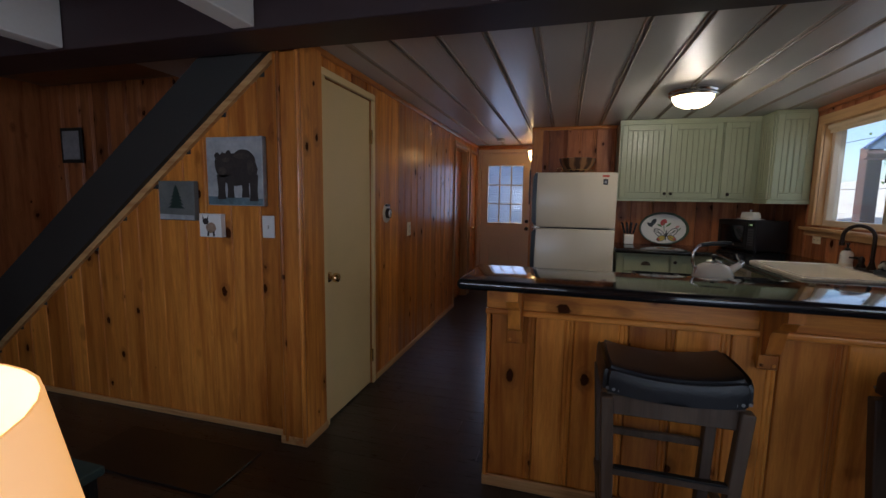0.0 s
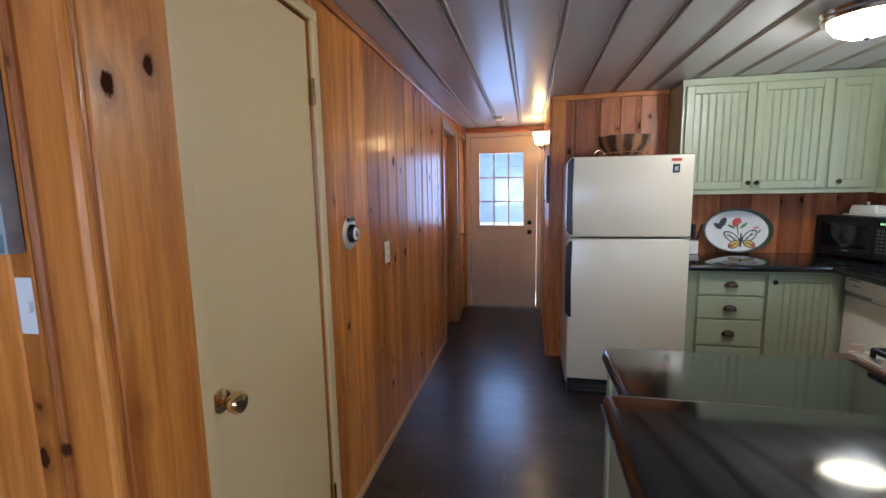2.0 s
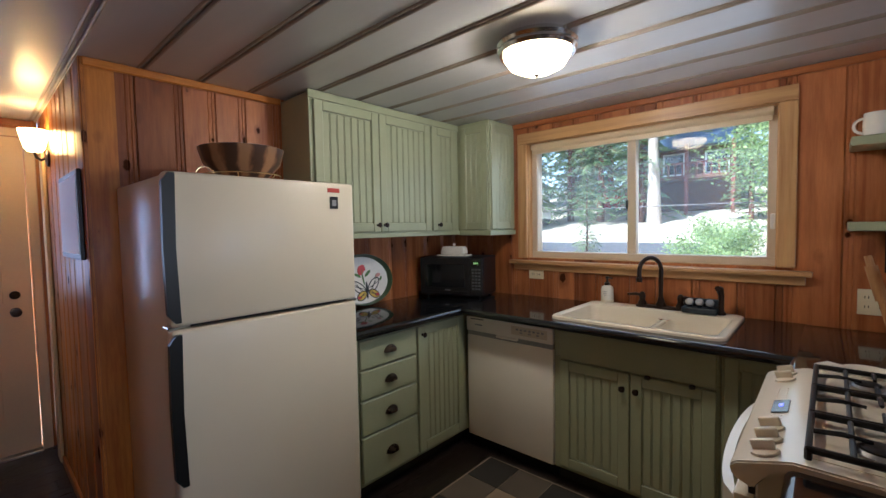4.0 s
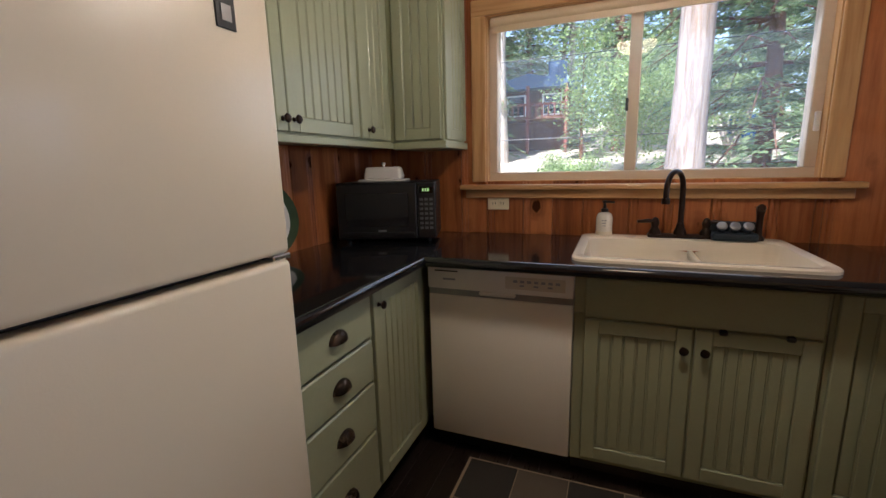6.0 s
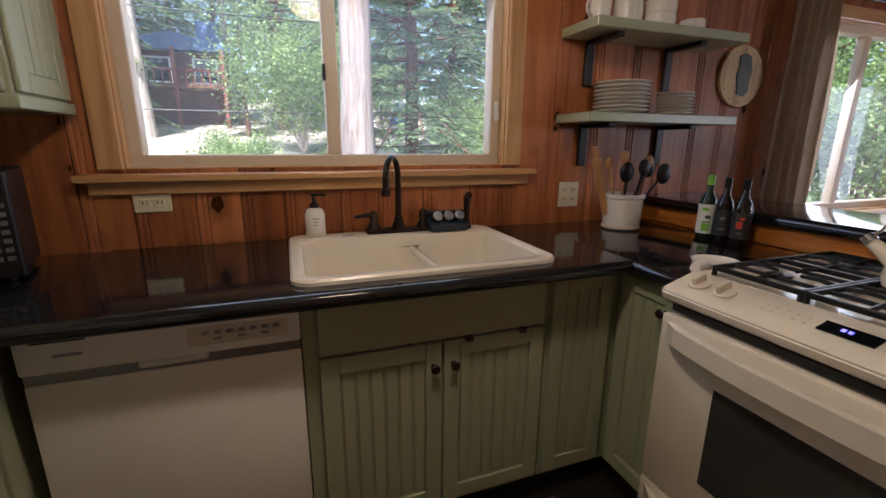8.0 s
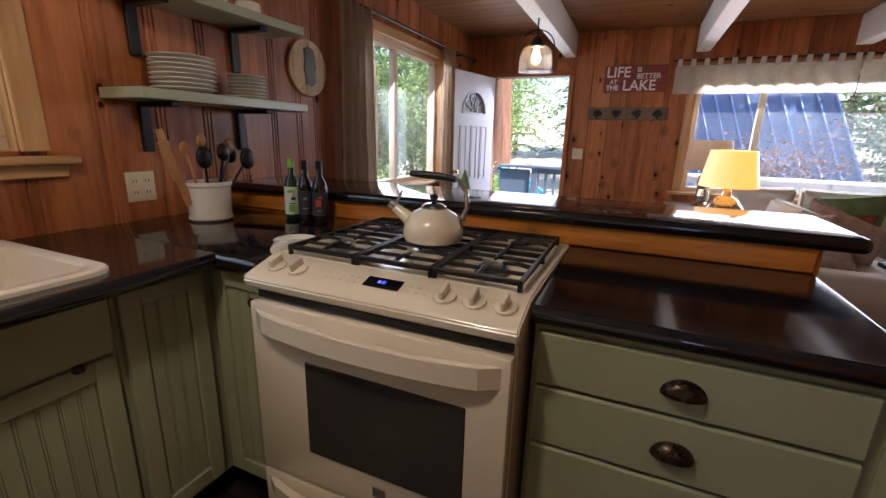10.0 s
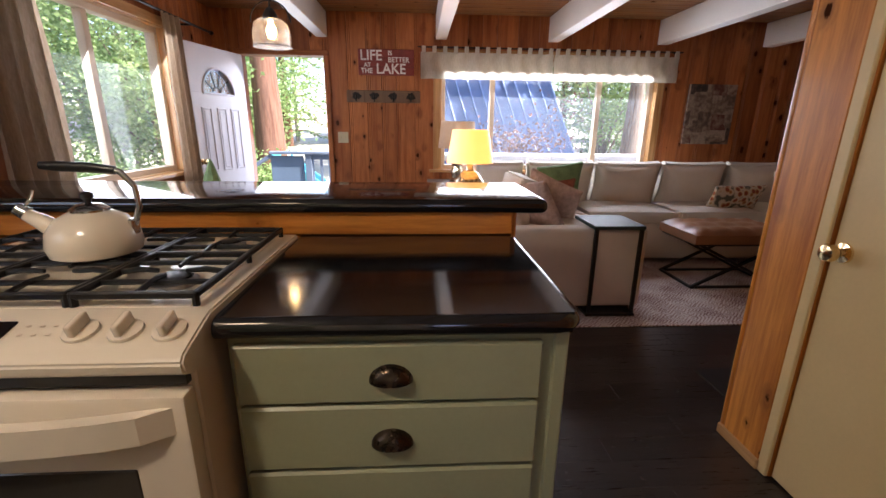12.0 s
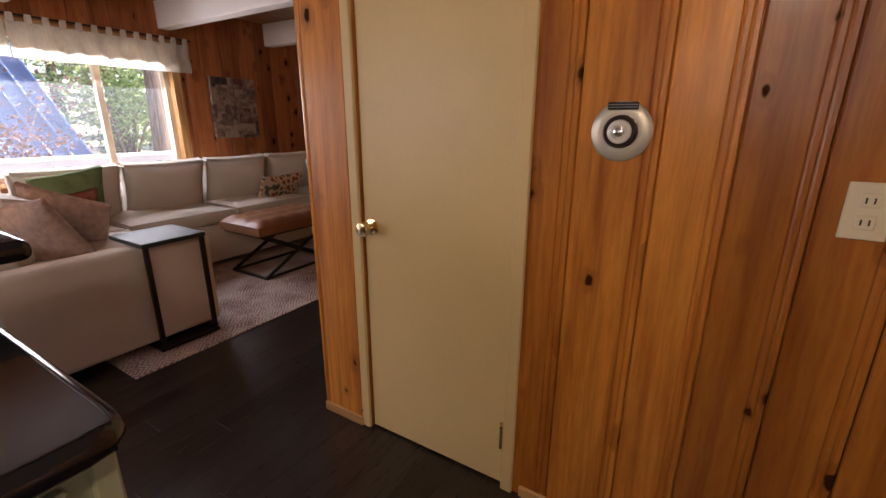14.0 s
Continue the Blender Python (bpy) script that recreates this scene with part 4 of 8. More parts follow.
part("neck_base", lathe(B(), [(0.026, 0), (0.026, 0.012), (0.018, 0.028), (0.014, 0.05)], (3.19, 1.42, 0.943)), bronze, fc, smooth=True)
for y, s in ((1.52, 1), (1.32, -1)):
    l = part("lever_post", lathe(B(), [(0.024, 0), (0.024, 0.012), (0.014, 0.03), (0.018, 0.05), (0.013, 0.068), (0.004, 0.075)], (3.19, y, 0.943)), bronze, fc, smooth=True)
    part("lever", tube(B(), [(3.19, y, 0.998), (3.175, y + s * 0.03, 1.004), (3.165, y + s * 0.075, 1.0)], [0.007, 0.009, 0.006], 10), bronze, l, smooth=True)
sp = thing("sink_sprayer", (3.19, 1.130, 0.928), "oil-rubbed bronze side sprayer at the sink", "sprayer")
part("stand", lathe(B(), [(0.022, 0), (0.022, 0.01), (0.013, 0.022), (0.012, 0.05)], (3.19, 1.130, 0.928)), bronze, sp, smooth=True)
part("head", tube(B(), [(3.19, 1.130, 0.97), (3.19, 1.130, 1.03), (3.17, 1.135, 1.065), (3.145, 1.140, 1.07)], [0.012, 0.013, 0.018, 0.014], 12), bronze, sp, smooth=True)
sh = thing("scrubber_holder", (3.17, 1.220, 0.928), "dark blue scrubber caddy on the sink ledge", "sink caddy")
navy = paint("navy_plastic", (0.012, 0.022, 0.030), 0.4)
part("tray", bx(B(), (3.135, 1.140, 0.929), (3.205, 1.305, 0.962), 0.008, 2), navy, sh)
part("back", bx(B(), (3.185, 1.140, 0.962), (3.205, 1.305, 1.005), 0.006, 2), navy, sh)
for y in (1.175, 1.222, 1.269):
    part("sponge", lathe(B(), [(0.012, 0), (0.02, 0.004), (0.02, 0.012), (0.012, 0.016)], (3.16, y, 0.985), 14, Euler((0, radians(-50), 0)).to_matrix()), steel, sh)
    part("clip", bx(B(), (3.15, y - 0.012, 0.962), (3.19, y + 0.012, 0.982), 0.004), navy, sh)

# ---- kitchen: range and loose things ----
rg = thing("gas_range", (2.03, 0.53, 0), "white slide-in gas range with black grates", "stove")
RX0, RX1 = 1.671, 2.408
part("body", bx(B(), (RX0 + 0.004, 0.20, 0.04), (RX1 - 0.004, 0.825, 0.895), 0.004), white_enamel, rg)
bm = prism(B(), [(0.19, 0.895), (0.19, 0.922), (0.765, 0.926), (0.862, 0.896), (0.872, 0.884), (0.866, 0.862), (0.83, 0.845), (0.80, 0.895)], RX0 - 0.004, RX1 + 0.004, lambda u, v, k: (k, u, v))
bmesh.ops.bevel(bm, geom=bm.edges[:], offset=0.004, segments=2, affect="EDGES")
part("control_panel", bm, white_enamel, rg, smooth=True)
part("cooktop_well", bx(B(), (RX0 + 0.04, 0.235, 0.9245), (RX1 - 0.04, 0.745, 0.9275), 0.001), white_enamel, rg)
part("vent_gap", bx(B(), (RX0 + 0.012, 0.822, 0.826), (RX1 - 0.012, 0.838, 0.846), 0.001), black_plastic, rg)
od = part("oven_door", bx(B(), (RX0 + 0.006, 0.826, 0.298), (RX1 - 0.006, 0.866, 0.822), 0.008, 2), white_enamel, rg, smooth=True)
part("oven_window", bx(B(), (1.772, 0.864, 0.408), (2.222, 0.8685, 0.684), 0.003), oven_glass, od)
part("maker_mark", bx(B(), (1.98, 0.8655, 0.345), (2.02, 0.8675, 0.375), 0.001), steel, od)
n = 14
out = [(RX0 + 0.02 + (RX1 - RX0 - 0.04) * i / n, 0.862 + 0.058 * (1 - (2 * i / n - 1) ** 2) ** 0.5 if 0 < i < n else 0.862) for i in range(n + 1)]
bm = B()
ring = [(x, y) for x, y in out] + [(x, y - 0.022 if 0 < i < n else y - 0.001) for i, (x, y) in reversed(list(enumerate(out)))]
prism(bm, ring, 0.752, 0.802)
part("oven_handle", bm, white_enamel, od)
wdr = part("warming_drawer", bx(B(), (RX0 + 0.006, 0.826, 0.06), (RX1 - 0.006, 0.866, 0.290), 0.008, 2), white_enamel, rg, smooth=True)
part("drawer_handle", prism(B(), [(x, y) for x, y in ring], 0.225, 0.268), white_enamel, wdr)
disp = part("display", obox(B(), (2.018, 0.806, 0.9155), (0.098, 0.038, 0.004), Euler((radians(-17), 0, 0)).to_matrix(), 0.001), black_glass, rg)
blue = glow("blue_digits", (0.0, 0.02, 1.0), 0.6)
for dx in (-0.004, 0.008):
    part("digit", obox(B(), (2.02 + dx, 0.806, 0.9180), (0.008, 0.010, 0.001), Euler((radians(-17), 0, 0)).to_matrix(), 0), blue, disp)
tilt = Euler((radians(-17), 0, 0)).to_matrix()
for x in (1.712, 1.782, 1.853, 2.275, 2.345):
    kb = part("knob_skirt", lathe(B(), [(0.027, 0), (0.026, 0.005), (0.018, 0.008), (0.004, 0.009)], (x, 0.812, 0.9130), 20, tilt), white_enamel, rg, "white plastic range knob", True)
    part("knob_grip", obox(B(), (x, 0.817, 0.929), (0.012, 0.044, 0.024), tilt, 0.004, 2), white_enamel, kb)
for i in range(10):
    part("key_mark", obox(B(), (2.09 + (i % 5) * 0.022, 0.800 + (i // 5) * 0.02, 0.9185 - (i // 5) * 0.0062), (0.007, 0.004, 0.001), tilt, 0), vinyl, rg)
for i in range(6):
    part("key_mark", obox(B(), (1.90 + (i % 3) * 0.022, 0.800 + (i // 3) * 0.02, 0.9185 - (i // 3) * 0.0062), (0.006, 0.004, 0.001), tilt, 0), vinyl, rg)
for cx, cy, r in ((1.80, 0.63, 0.048), (1.80, 0.35, 0.038), (2.27, 0.63, 0.040), (2.27, 0.35, 0.048), (2.03, 0.49, 0.05)):
    bn = part("burner", lathe(B(), [(r, 0), (r, 0.010), (r * 0.8, 0.016), (r * 0.75, 0.012), (0.005, 0.012)], (cx, cy, 0.927), 20), steel, rg, "steel gas burner", True)
    part("burner_cap", lathe(B(), [(r * 0.72, 0), (r * 0.72, 0.006), (r * 0.5, 0.009), (0.004, 0.009)], (cx, cy, 0.940), 20), iron, bn, smooth=True)


def grate(x0, x1):
    """One cast-iron grate: rim, cross bars and curved fingers."""
    g = part("grate", B(), iron, rg, "black cast-iron grate")
    bm = B()
    z, y0, y1 = 0.949, 0.245, 0.742
    for a, b in (((x0, y0), (x1, y0)), ((x0, y1), (x1, y1)), ((x0, y0), (x0, y1)), ((x1, y0), (x1, y1)), ((x0, 0.49), (x1, 0.49))):
        obox(bm, ((a[0] + b[0]) / 2, (a[1] + b[1]) / 2, z), (abs(a[0] - b[0]) + 0.012, abs(a[1] - b[1]) + 0.012, 0.014), None, 0.003)
    xm = (x0 + x1) / 2
    for cy in (0.365, 0.615):
        for dx, dy in ((1, 0), (-1, 0), (0, 1), (0, -1)):
            ex = x1 if dx > 0 else x0
            far = (ex, cy) if dx else (xm, cy + dy * 0.122)
            near = (xm + dx * 0.028, cy + dy * 0.028)
            tube(bm, [(far[0], far[1], z), ((far[0] + near[0]) / 2, (far[1] + near[1]) / 2, z + 0.006), (near[0], near[1], z + 0.003)], [0.006, 0.006, 0.0045], 6)
        for dy in (-0.06, 0.06):
            tube(bm, [(x0, cy + dy, z), (x1, cy + dy, z)], 0.0055, 6)
    for x in (x0, x1):
        for y in (y0, y1, 0.49):
            tube(bm, [(x, y, z), (x, y, 0.928)], 0.007, 6)
    bm.to_mesh(g.data)
    g.data.transform(Matrix.Translation(-AT[rg.name]))
    bm.free()


grate(1.700, 1.912)
grate(1.924, 2.136)
grate(2.148, 2.362)

kt = thing("tea_kettle", (1.97, 0.59, 0.966), "cream enamel whistling kettle on the range", "kettle")
part("body", lathe(B(), [(0.085, 0.966), (0.100, 0.972), (0.106, 0.995), (0.100, 1.03), (0.078, 1.062), (0.048, 1.078), (0.04, 1.08)], (1.97, 0.59, 0), 36), white_enamel, kt, smooth=True)
ld = part("lid", lathe(B(), [(0.044, 1.080), (0.044, 1.085), (0.030, 1.096), (0.008, 1.100)], (1.97, 0.59, 0), 28), chrome, kt, "polished steel lid", True)
part("lid_knob", lathe(B(), [(0.007, 1.100), (0.009, 1.108), (0.016, 1.115), (0.014, 1.126), (0.004, 1.130)], (1.97, 0.59, 0), 16), black_plastic, ld, smooth=True)
sp = part("spout", tube(B(), [(2.045, 0.60, 1.025), (2.085, 0.605, 1.055), (2.118, 0.61, 1.078)], [0.028, 0.02, 0.015], 16), white_enamel, kt, smooth=True)
part("whistle", tube(B(), [(2.110, 0.609, 1.075), (2.128, 0.612, 1.09)], [0.018, 0.016], 14), chrome, sp, smooth=True)
part("whistle_lever", tube(B(), [(2.115, 0.61, 1.09), (2.095, 0.607, 1.112), (2.085, 0.606, 1.135)], [0.004, 0.005, 0.004], 8), chrome, sp)
hp = [(1.872, 0.575, 1.04), (1.855, 0.572, 1.09), (1.858, 0.572, 1.14), (1.885, 0.577, 1.178), (1.91, 0.58, 1.186)]
part("handle_arm", tube(B(), hp, 0.008, 10), chrome, kt, smooth=True)
part("handle_grip", tube(B(), [(1.895, 0.578, 1.182), (1.95, 0.587, 1.190), (2.02, 0.598, 1.194), (2.055, 0.604, 1.196)], [0.011, 0.013, 0.013, 0.010], 12), black_plastic, kt, smooth=True)
kt.scale = (0.86, 0.86, 0.86)
kt.location = (2.03, 0.50, 0.957)
part("handle_bracket", obox(B(), (1.876, 0.576, 1.035), (0.018, 0.03, 0.045), None, 0.005), chrome, kt)

sr = thing("spoon_rest", (2.44, 0.63, 0.913), "white ceramic spoon rest beside the range", "spoon rest")
part("dish", lathe(B(), [(0.045, 0.913), (0.06, 0.918), (0.068, 0.935), (0.064, 0.936), (0.05, 0.922), (0.005, 0.920)], (2.455, 0.62, 0), 28), china, sr, smooth=True)
part("rest", tube(B(), [(2.445, 0.675, 0.926), (2.43, 0.715, 0.930), (2.42, 0.745, 0.930)], [0.018, 0.024, 0.014], 12), china, sr, smooth=True)

ck = thing("utensil_crock", (3.05, 0.45, 0.913), "white crock full of wooden and black utensils", "utensil crock")
part("crock", lathe(B(), [(0.072, 0.913), (0.078, 0.918), (0.082, 1.045), (0.088, 1.050), (0.088, 1.066), (0.080, 1.066), (0.074, 0.94), (0.004, 0.93)], (3.05, 0.45, 0), 32), china, ck, smooth=True)
part("foot_band", lathe(B(), [(0.080, 0.918), (0.082, 0.922), (0.080, 0.930), (0.079, 0.930)], (3.05, 0.45, 0), 32), almond, ck)
rnd = random.Random(11)
tools = [("rolling_pin", (3.06, 0.53), (3.08, 0.60, 1.26), 0.014, 0.020, spoon_wood), ("wooden_spoon", (3.03, 0.40), (3.02, 0.36, 1.20), 0.006, 0.024, spoon_wood), ("wooden_spoon", (3.07, 0.44), (3.10, 0.42, 1.22), 0.006, 0.022, spoon_wood),
         ("ladle", (3.02, 0.47), (2.99, 0.50, 1.16), 0.005, 0.034, iron), ("slotted_spoon", (3.06, 0.42), (3.05, 0.33, 1.17), 0.005, 0.032, iron), ("ladle", (3.04, 0.40), (3.00, 0.29, 1.15), 0.005, 0.036, iron),
         ("wooden_spoon", (3.08, 0.46), (3.12, 0.48, 1.19), 0.006, 0.022, spoon_wood), ("spatula", (3.01, 0.44), (2.97, 0.43, 1.18), 0.006, 0.028, iron)]
for nm, (x, y), e, r, h, mt in tools:
    e, b = Vector(e), Vector((x, y, 0.98))
    bm = tube(B(), [b, b.lerp(e, 0.7), e], [r, r, r * 0.9], 8)
    if nm != "rolling_pin":
        hd = B()
        bmesh.ops.create_uvsphere(hd, u_segments=14, v_segments=8, radius=1.0)
        merge(bm, hd, Matrix.Translation(e) @ Matrix.Diagonal((h * 0.55, h, h * 1.25, 1)))
    else:
        tube(bm, [b.lerp(e, 0.35), b.lerp(e, 0.85)], 0.021, 12)
    part(nm, bm, mt, ck, smooth=True)


def bottle(x, y, h, r, mat_b, label, band, band_col, cap):
    o = thing("oil_bottle", (x, y, 0.913), label, "bottle", "oil bottles")
    z = 0.913
    part("glass", lathe(B(), [(r * 0.9, z), (r, z + 0.006), (r, z + h * 0.55), (r * 0.85, z + h * 0.64), (r * 0.38, z + h * 0.76), (r * 0.36, z + h * 0.94), (r * 0.30, z + h * 0.95)], (x, y, 0), 22), mat_b, o, smooth=True)
    part("cap", lathe(B(), [(r * 0.42, z + h * 0.86), (r * 0.42, z + h), (r * 0.3, z + h + 0.004)], (x, y, 0), 16), cap, o, smooth=True)
    lb = part("paper_label", lathe(B(), [(r + 0.0004, z + h * band[0]), (r + 0.001, z + h * band[0]), (r + 0.001, z + h * band[1]), (r + 0.0004, z + h * band[1])], (x, y, 0), 22), band_col, o)
    return o, lb


green_glass = paint("dark_green_bottle", (0.012, 0.030, 0.010), 0.08, relief=0, spec=0.7)
brown_glass = paint("dark_bottle", (0.010, 0.007, 0.006), 0.10, relief=0, spec=0.7)
lime = paint("lime_print", (0.22, 0.50, 0.05), 0.45, relief=0)
leaf_print = paint("dark_label_print", (0.02, 0.03, 0.02), 0.5, relief=0)


def label_marks(lb, x, y, r, z, face, marks):
    """Printed patches on a bottle's label, on the side that looks along `face` degrees."""
    for da, dz, w_, h_, mt_ in marks:
        a_ = radians(face + da)
        part("label_mark", obox(B(), (x + (r + 0.0012) * math.cos(a_), y + (r + 0.0012) * math.sin(a_), z + dz), (0.002, w_, h_), Matrix.Rotation(a_, 3, "Z"), 0), mt_, lb)


o, lb = bottle(2.790, 0.265, 0.243, 0.031, green_glass, "green olive oil bottle with white label", (0.08, 0.55), white_plastic, lime)
label_marks(lb, 2.790, 0.265, 0.031, 0.913, 128, ((0, 0.045, 0.026, 0.030, lime), (10, 0.085, 0.018, 0.012, leaf_print), (-8, 0.115, 0.024, 0.012, lime), (0, 0.066, 0.024, 0.004, leaf_print)))
o, lb = bottle(2.722, 0.262, 0.238, 0.030, brown_glass, "dark vinegar bottle with black label", (0.1, 0.5), ink, black_plastic)
label_marks(lb, 2.722, 0.262, 0.030, 0.913, 125, ((0, 0.09, 0.016, 0.010, steel), (0, 0.05, 0.020, 0.004, steel)))
o, lb = bottle(2.655, 0.255, 0.238, 0.031, brown_glass, "dark vinegar bottle with red swirl label", (0.1, 0.5), ink, black_plastic)
label_marks(lb, 2.655, 0.255, 0.031, 0.913, 122, ((-5, 0.075, 0.020, 0.026, red_print), (8, 0.098, 0.016, 0.010, red_print), (0, 0.045, 0.018, 0.004, steel)))

sd = thing("soap_dispenser", (3.220, 1.735, 0.928), "white ceramic soap pump bottle by the sink", "soap dispenser")
part("bottle", lathe(B(), [(0.034, 0.928), (0.037, 0.932), (0.037, 1.01), (0.030, 1.028), (0.016, 1.036)], (3.220, 1.735, 0), 26), china, sd, smooth=True)
part("base_band", lathe(B(), [(0.0374, 0.930), (0.0378, 0.932), (0.0378, 0.944), (0.0374, 0.946)], (3.220, 1.735, 0), 26), almond, sd)
pm = part("pump", lathe(B(), [(0.017, 1.034), (0.017, 1.05), (0.008, 1.054), (0.006, 1.075), (0.011, 1.078), (0.011, 1.088), (0.004, 1.09)], (3.220, 1.735, 0), 18), black_plastic, sd, smooth=True)
part("nozzle", tube(B(), [(3.220, 1.735, 1.083), (3.195, 1.695, 1.083)], 0.005, 8), black_plastic, pm)
for k in range(3):
    part("print_bar", obox(B(), (3.1836, 1.735, 0.998 - k * 0.012), (0.002, 0.022 - 0.004 * k, 0.004), None, 0), steel, sd)

# microwave and butter dish
mo = thing("microwave_oven", (3.02, 2.70, 0.913), "black countertop microwave with keypad", "microwave", rz=0, world=False)
mo.matrix_world = Matrix.Translation((2.862, 2.705, 0.913)) @ pose(0, 0, 0, 0, 0, -72)
# own axes: x to the right along the front, y into the cabinet
part("body", bx(B(), (-0.238, 0.006, 0.012), (0.238, 0.295, 0.285), 0.006, 2), black_plastic, mo)
dr = part("door", bx(B(), (-0.238, -0.012, 0.016), (0.148, 0.005, 0.281), 0.006, 2), black_plastic, mo)
part("door_glass", bx(B(), (-0.195, -0.0145, 0.075), (0.108, -0.011, 0.235), 0.003), black_glass, dr)
part("door_pull", bx(B(), (-0.215, -0.020, 0.030), (0.135, -0.010, 0.050), 0.005, 2), black_plastic, dr)
part("maker_mark", bx(B(), (-0.04, -0.0205, 0.052), (0.0, -0.012, 0.060), 0.001), steel, dr)
cp = part("keypad_panel", bx(B(), (0.150, -0.012, 0.016), (0.238, 0.005, 0.281), 0.006, 2), black_plastic, mo)
part("clock_window", bx(B(), (0.162, -0.0135, 0.232), (0.226, -0.0115, 0.262), 0.001), black_glass, cp)
key_grey = paint("grey_key_print", (0.10, 0.10, 0.10), 0.5, relief=0)
led = glow("green_digits", (0.15, 0.9, 0.05), 0.12)
for i in range(3):
    part("digit", bx(B(), (0.176 + i * 0.012, -0.0145, 0.240), (0.183 + i * 0.012, -0.0133, 0.254), 0), led, cp)
for r in range(7):
    for c in range(3):
        part("key", bx(B(), (0.162 + c * 0.023, -0.0138, 0.062 + r * 0.0225), (0.178 + c * 0.023, -0.0118, 0.074 + r * 0.0225), 0.001), key_grey, cp)
for x in (-0.2, 0.2):
    for y in (0.04, 0.26):
        part("foot", rod(B(), (x, y, 0.0), (x, y, 0.013), 0.012), black_plastic, mo)
bd = thing("butter_dish", (2.99, 2.78, 1.199), "white ceramic covered butter dish on the microwave", "butter dish", rz=-78, world=False)
part("plate", bx(B(), (-0.12, -0.055, 0.0), (0.12, 0.055, 0.012), 0.006, 2), china, bd, smooth=True)
cv = B()
bx(cv, (-0.098, -0.042, 0.010), (0.098, 0.042, 0.072), 0.016, 3)
for v in cv.verts:
    if v.co.z > 0.04:
        v.co.x *= 0.93
        v.co.y *= 0.85
c = part("cover", cv, china, bd, smooth=True)
part("cover_knob", lathe(B(), [(0.006, 0.070), (0.006, 0.078), (0.011, 0.084), (0.009, 0.092), (0.003, 0.094)], (0, 0, 0), 14), china, c, smooth=True)

# oval tray leaning at the wall
tr = thing("oval_tray", (2.287, 2.94, 0.913), "oval tin tray with butterfly and green rim", "tray", world=False)
tr.matrix_world = Matrix.Translation((2.292, 2.946, 0.913)) @ pose(0, 0, 0, -11, 0, 0)


def oval(bm, rx, rz, d0, d1, cz=0.168, n=40):
    a = [bm.verts.new((rx * math.cos(2 * math.pi * i / n), d0, cz + rz * math.sin(2 * math.pi * i / n))) for i in range(n)]
    b = [bm.verts.new((rx * math.cos(2 * math.pi * i / n), d1, cz + rz * math.sin(2 * math.pi * i / n))) for i in range(n)]
    for i in range(n):
        bm.faces.new((a[i], a[(i + 1) % n], b[(i + 1) % n], b[i]))
    bm.faces.new(a)
    bm.faces.new(b[::-1])
    return bm


tray_green = paint("tray_green", (0.055, 0.090, 0.045), 0.3, vary=0.2)
tray_white = paint("tray_cream", (0.72, 0.68, 0.62), 0.3, vary=0.1)
rim = B()
n = 44
prof = [(1.0, -0.030), (0.985, -0.034), (0.905, -0.004), (0.905, 0.0), (0.99, -0.024)]
rings = [[rim.verts.new((0.235 * s * math.cos(2 * math.pi * i / n), d, 0.168 + 0.168 * s * math.sin(2 * math.pi * i / n))) for i in range(n)] for s, d in prof]
for p, q in zip(rings, rings[1:] + rings[:1]):
    for i in range(n):
        rim.faces.new((p[i], p[(i + 1) % n], q[(i + 1) % n], q[i]))
part("rim", rim, tray_green, tr, smooth=True)
part("base", oval(B(), 0.216, 0.155, -0.003, 0.0015), tray_white, tr)
yel, red_f, blk = paint("butterfly_yellow", (0.62, 0.42, 0.06), 0.4), paint("rose_red", (0.48, 0.05, 0.05), 0.4), ink
rose_pale = paint("pale_rose", (0.60, 0.30, 0.26), 0.4)
leafg = paint("leaf_green", (0.10, 0.20, 0.05), 0.4)


def petal(c, r, a, mat, k, aspect=0.5):
    bm = B()
    q = Matrix.Rotation(radians(a), 2)
    pts = []
    for i in range(16):
        u = Vector((r * math.cos(2 * math.pi * i / 16), r * aspect * math.sin(2 * math.pi * i / 16)))
        pts.append(q @ u + Vector(c))
    prism(bm, [(p.x, p.y) for p in pts], -0.0035 - k * 0.0006, -0.002, lambda u, v, w: (u, w, v))
    part("printed_shape", bm, mat, tr)


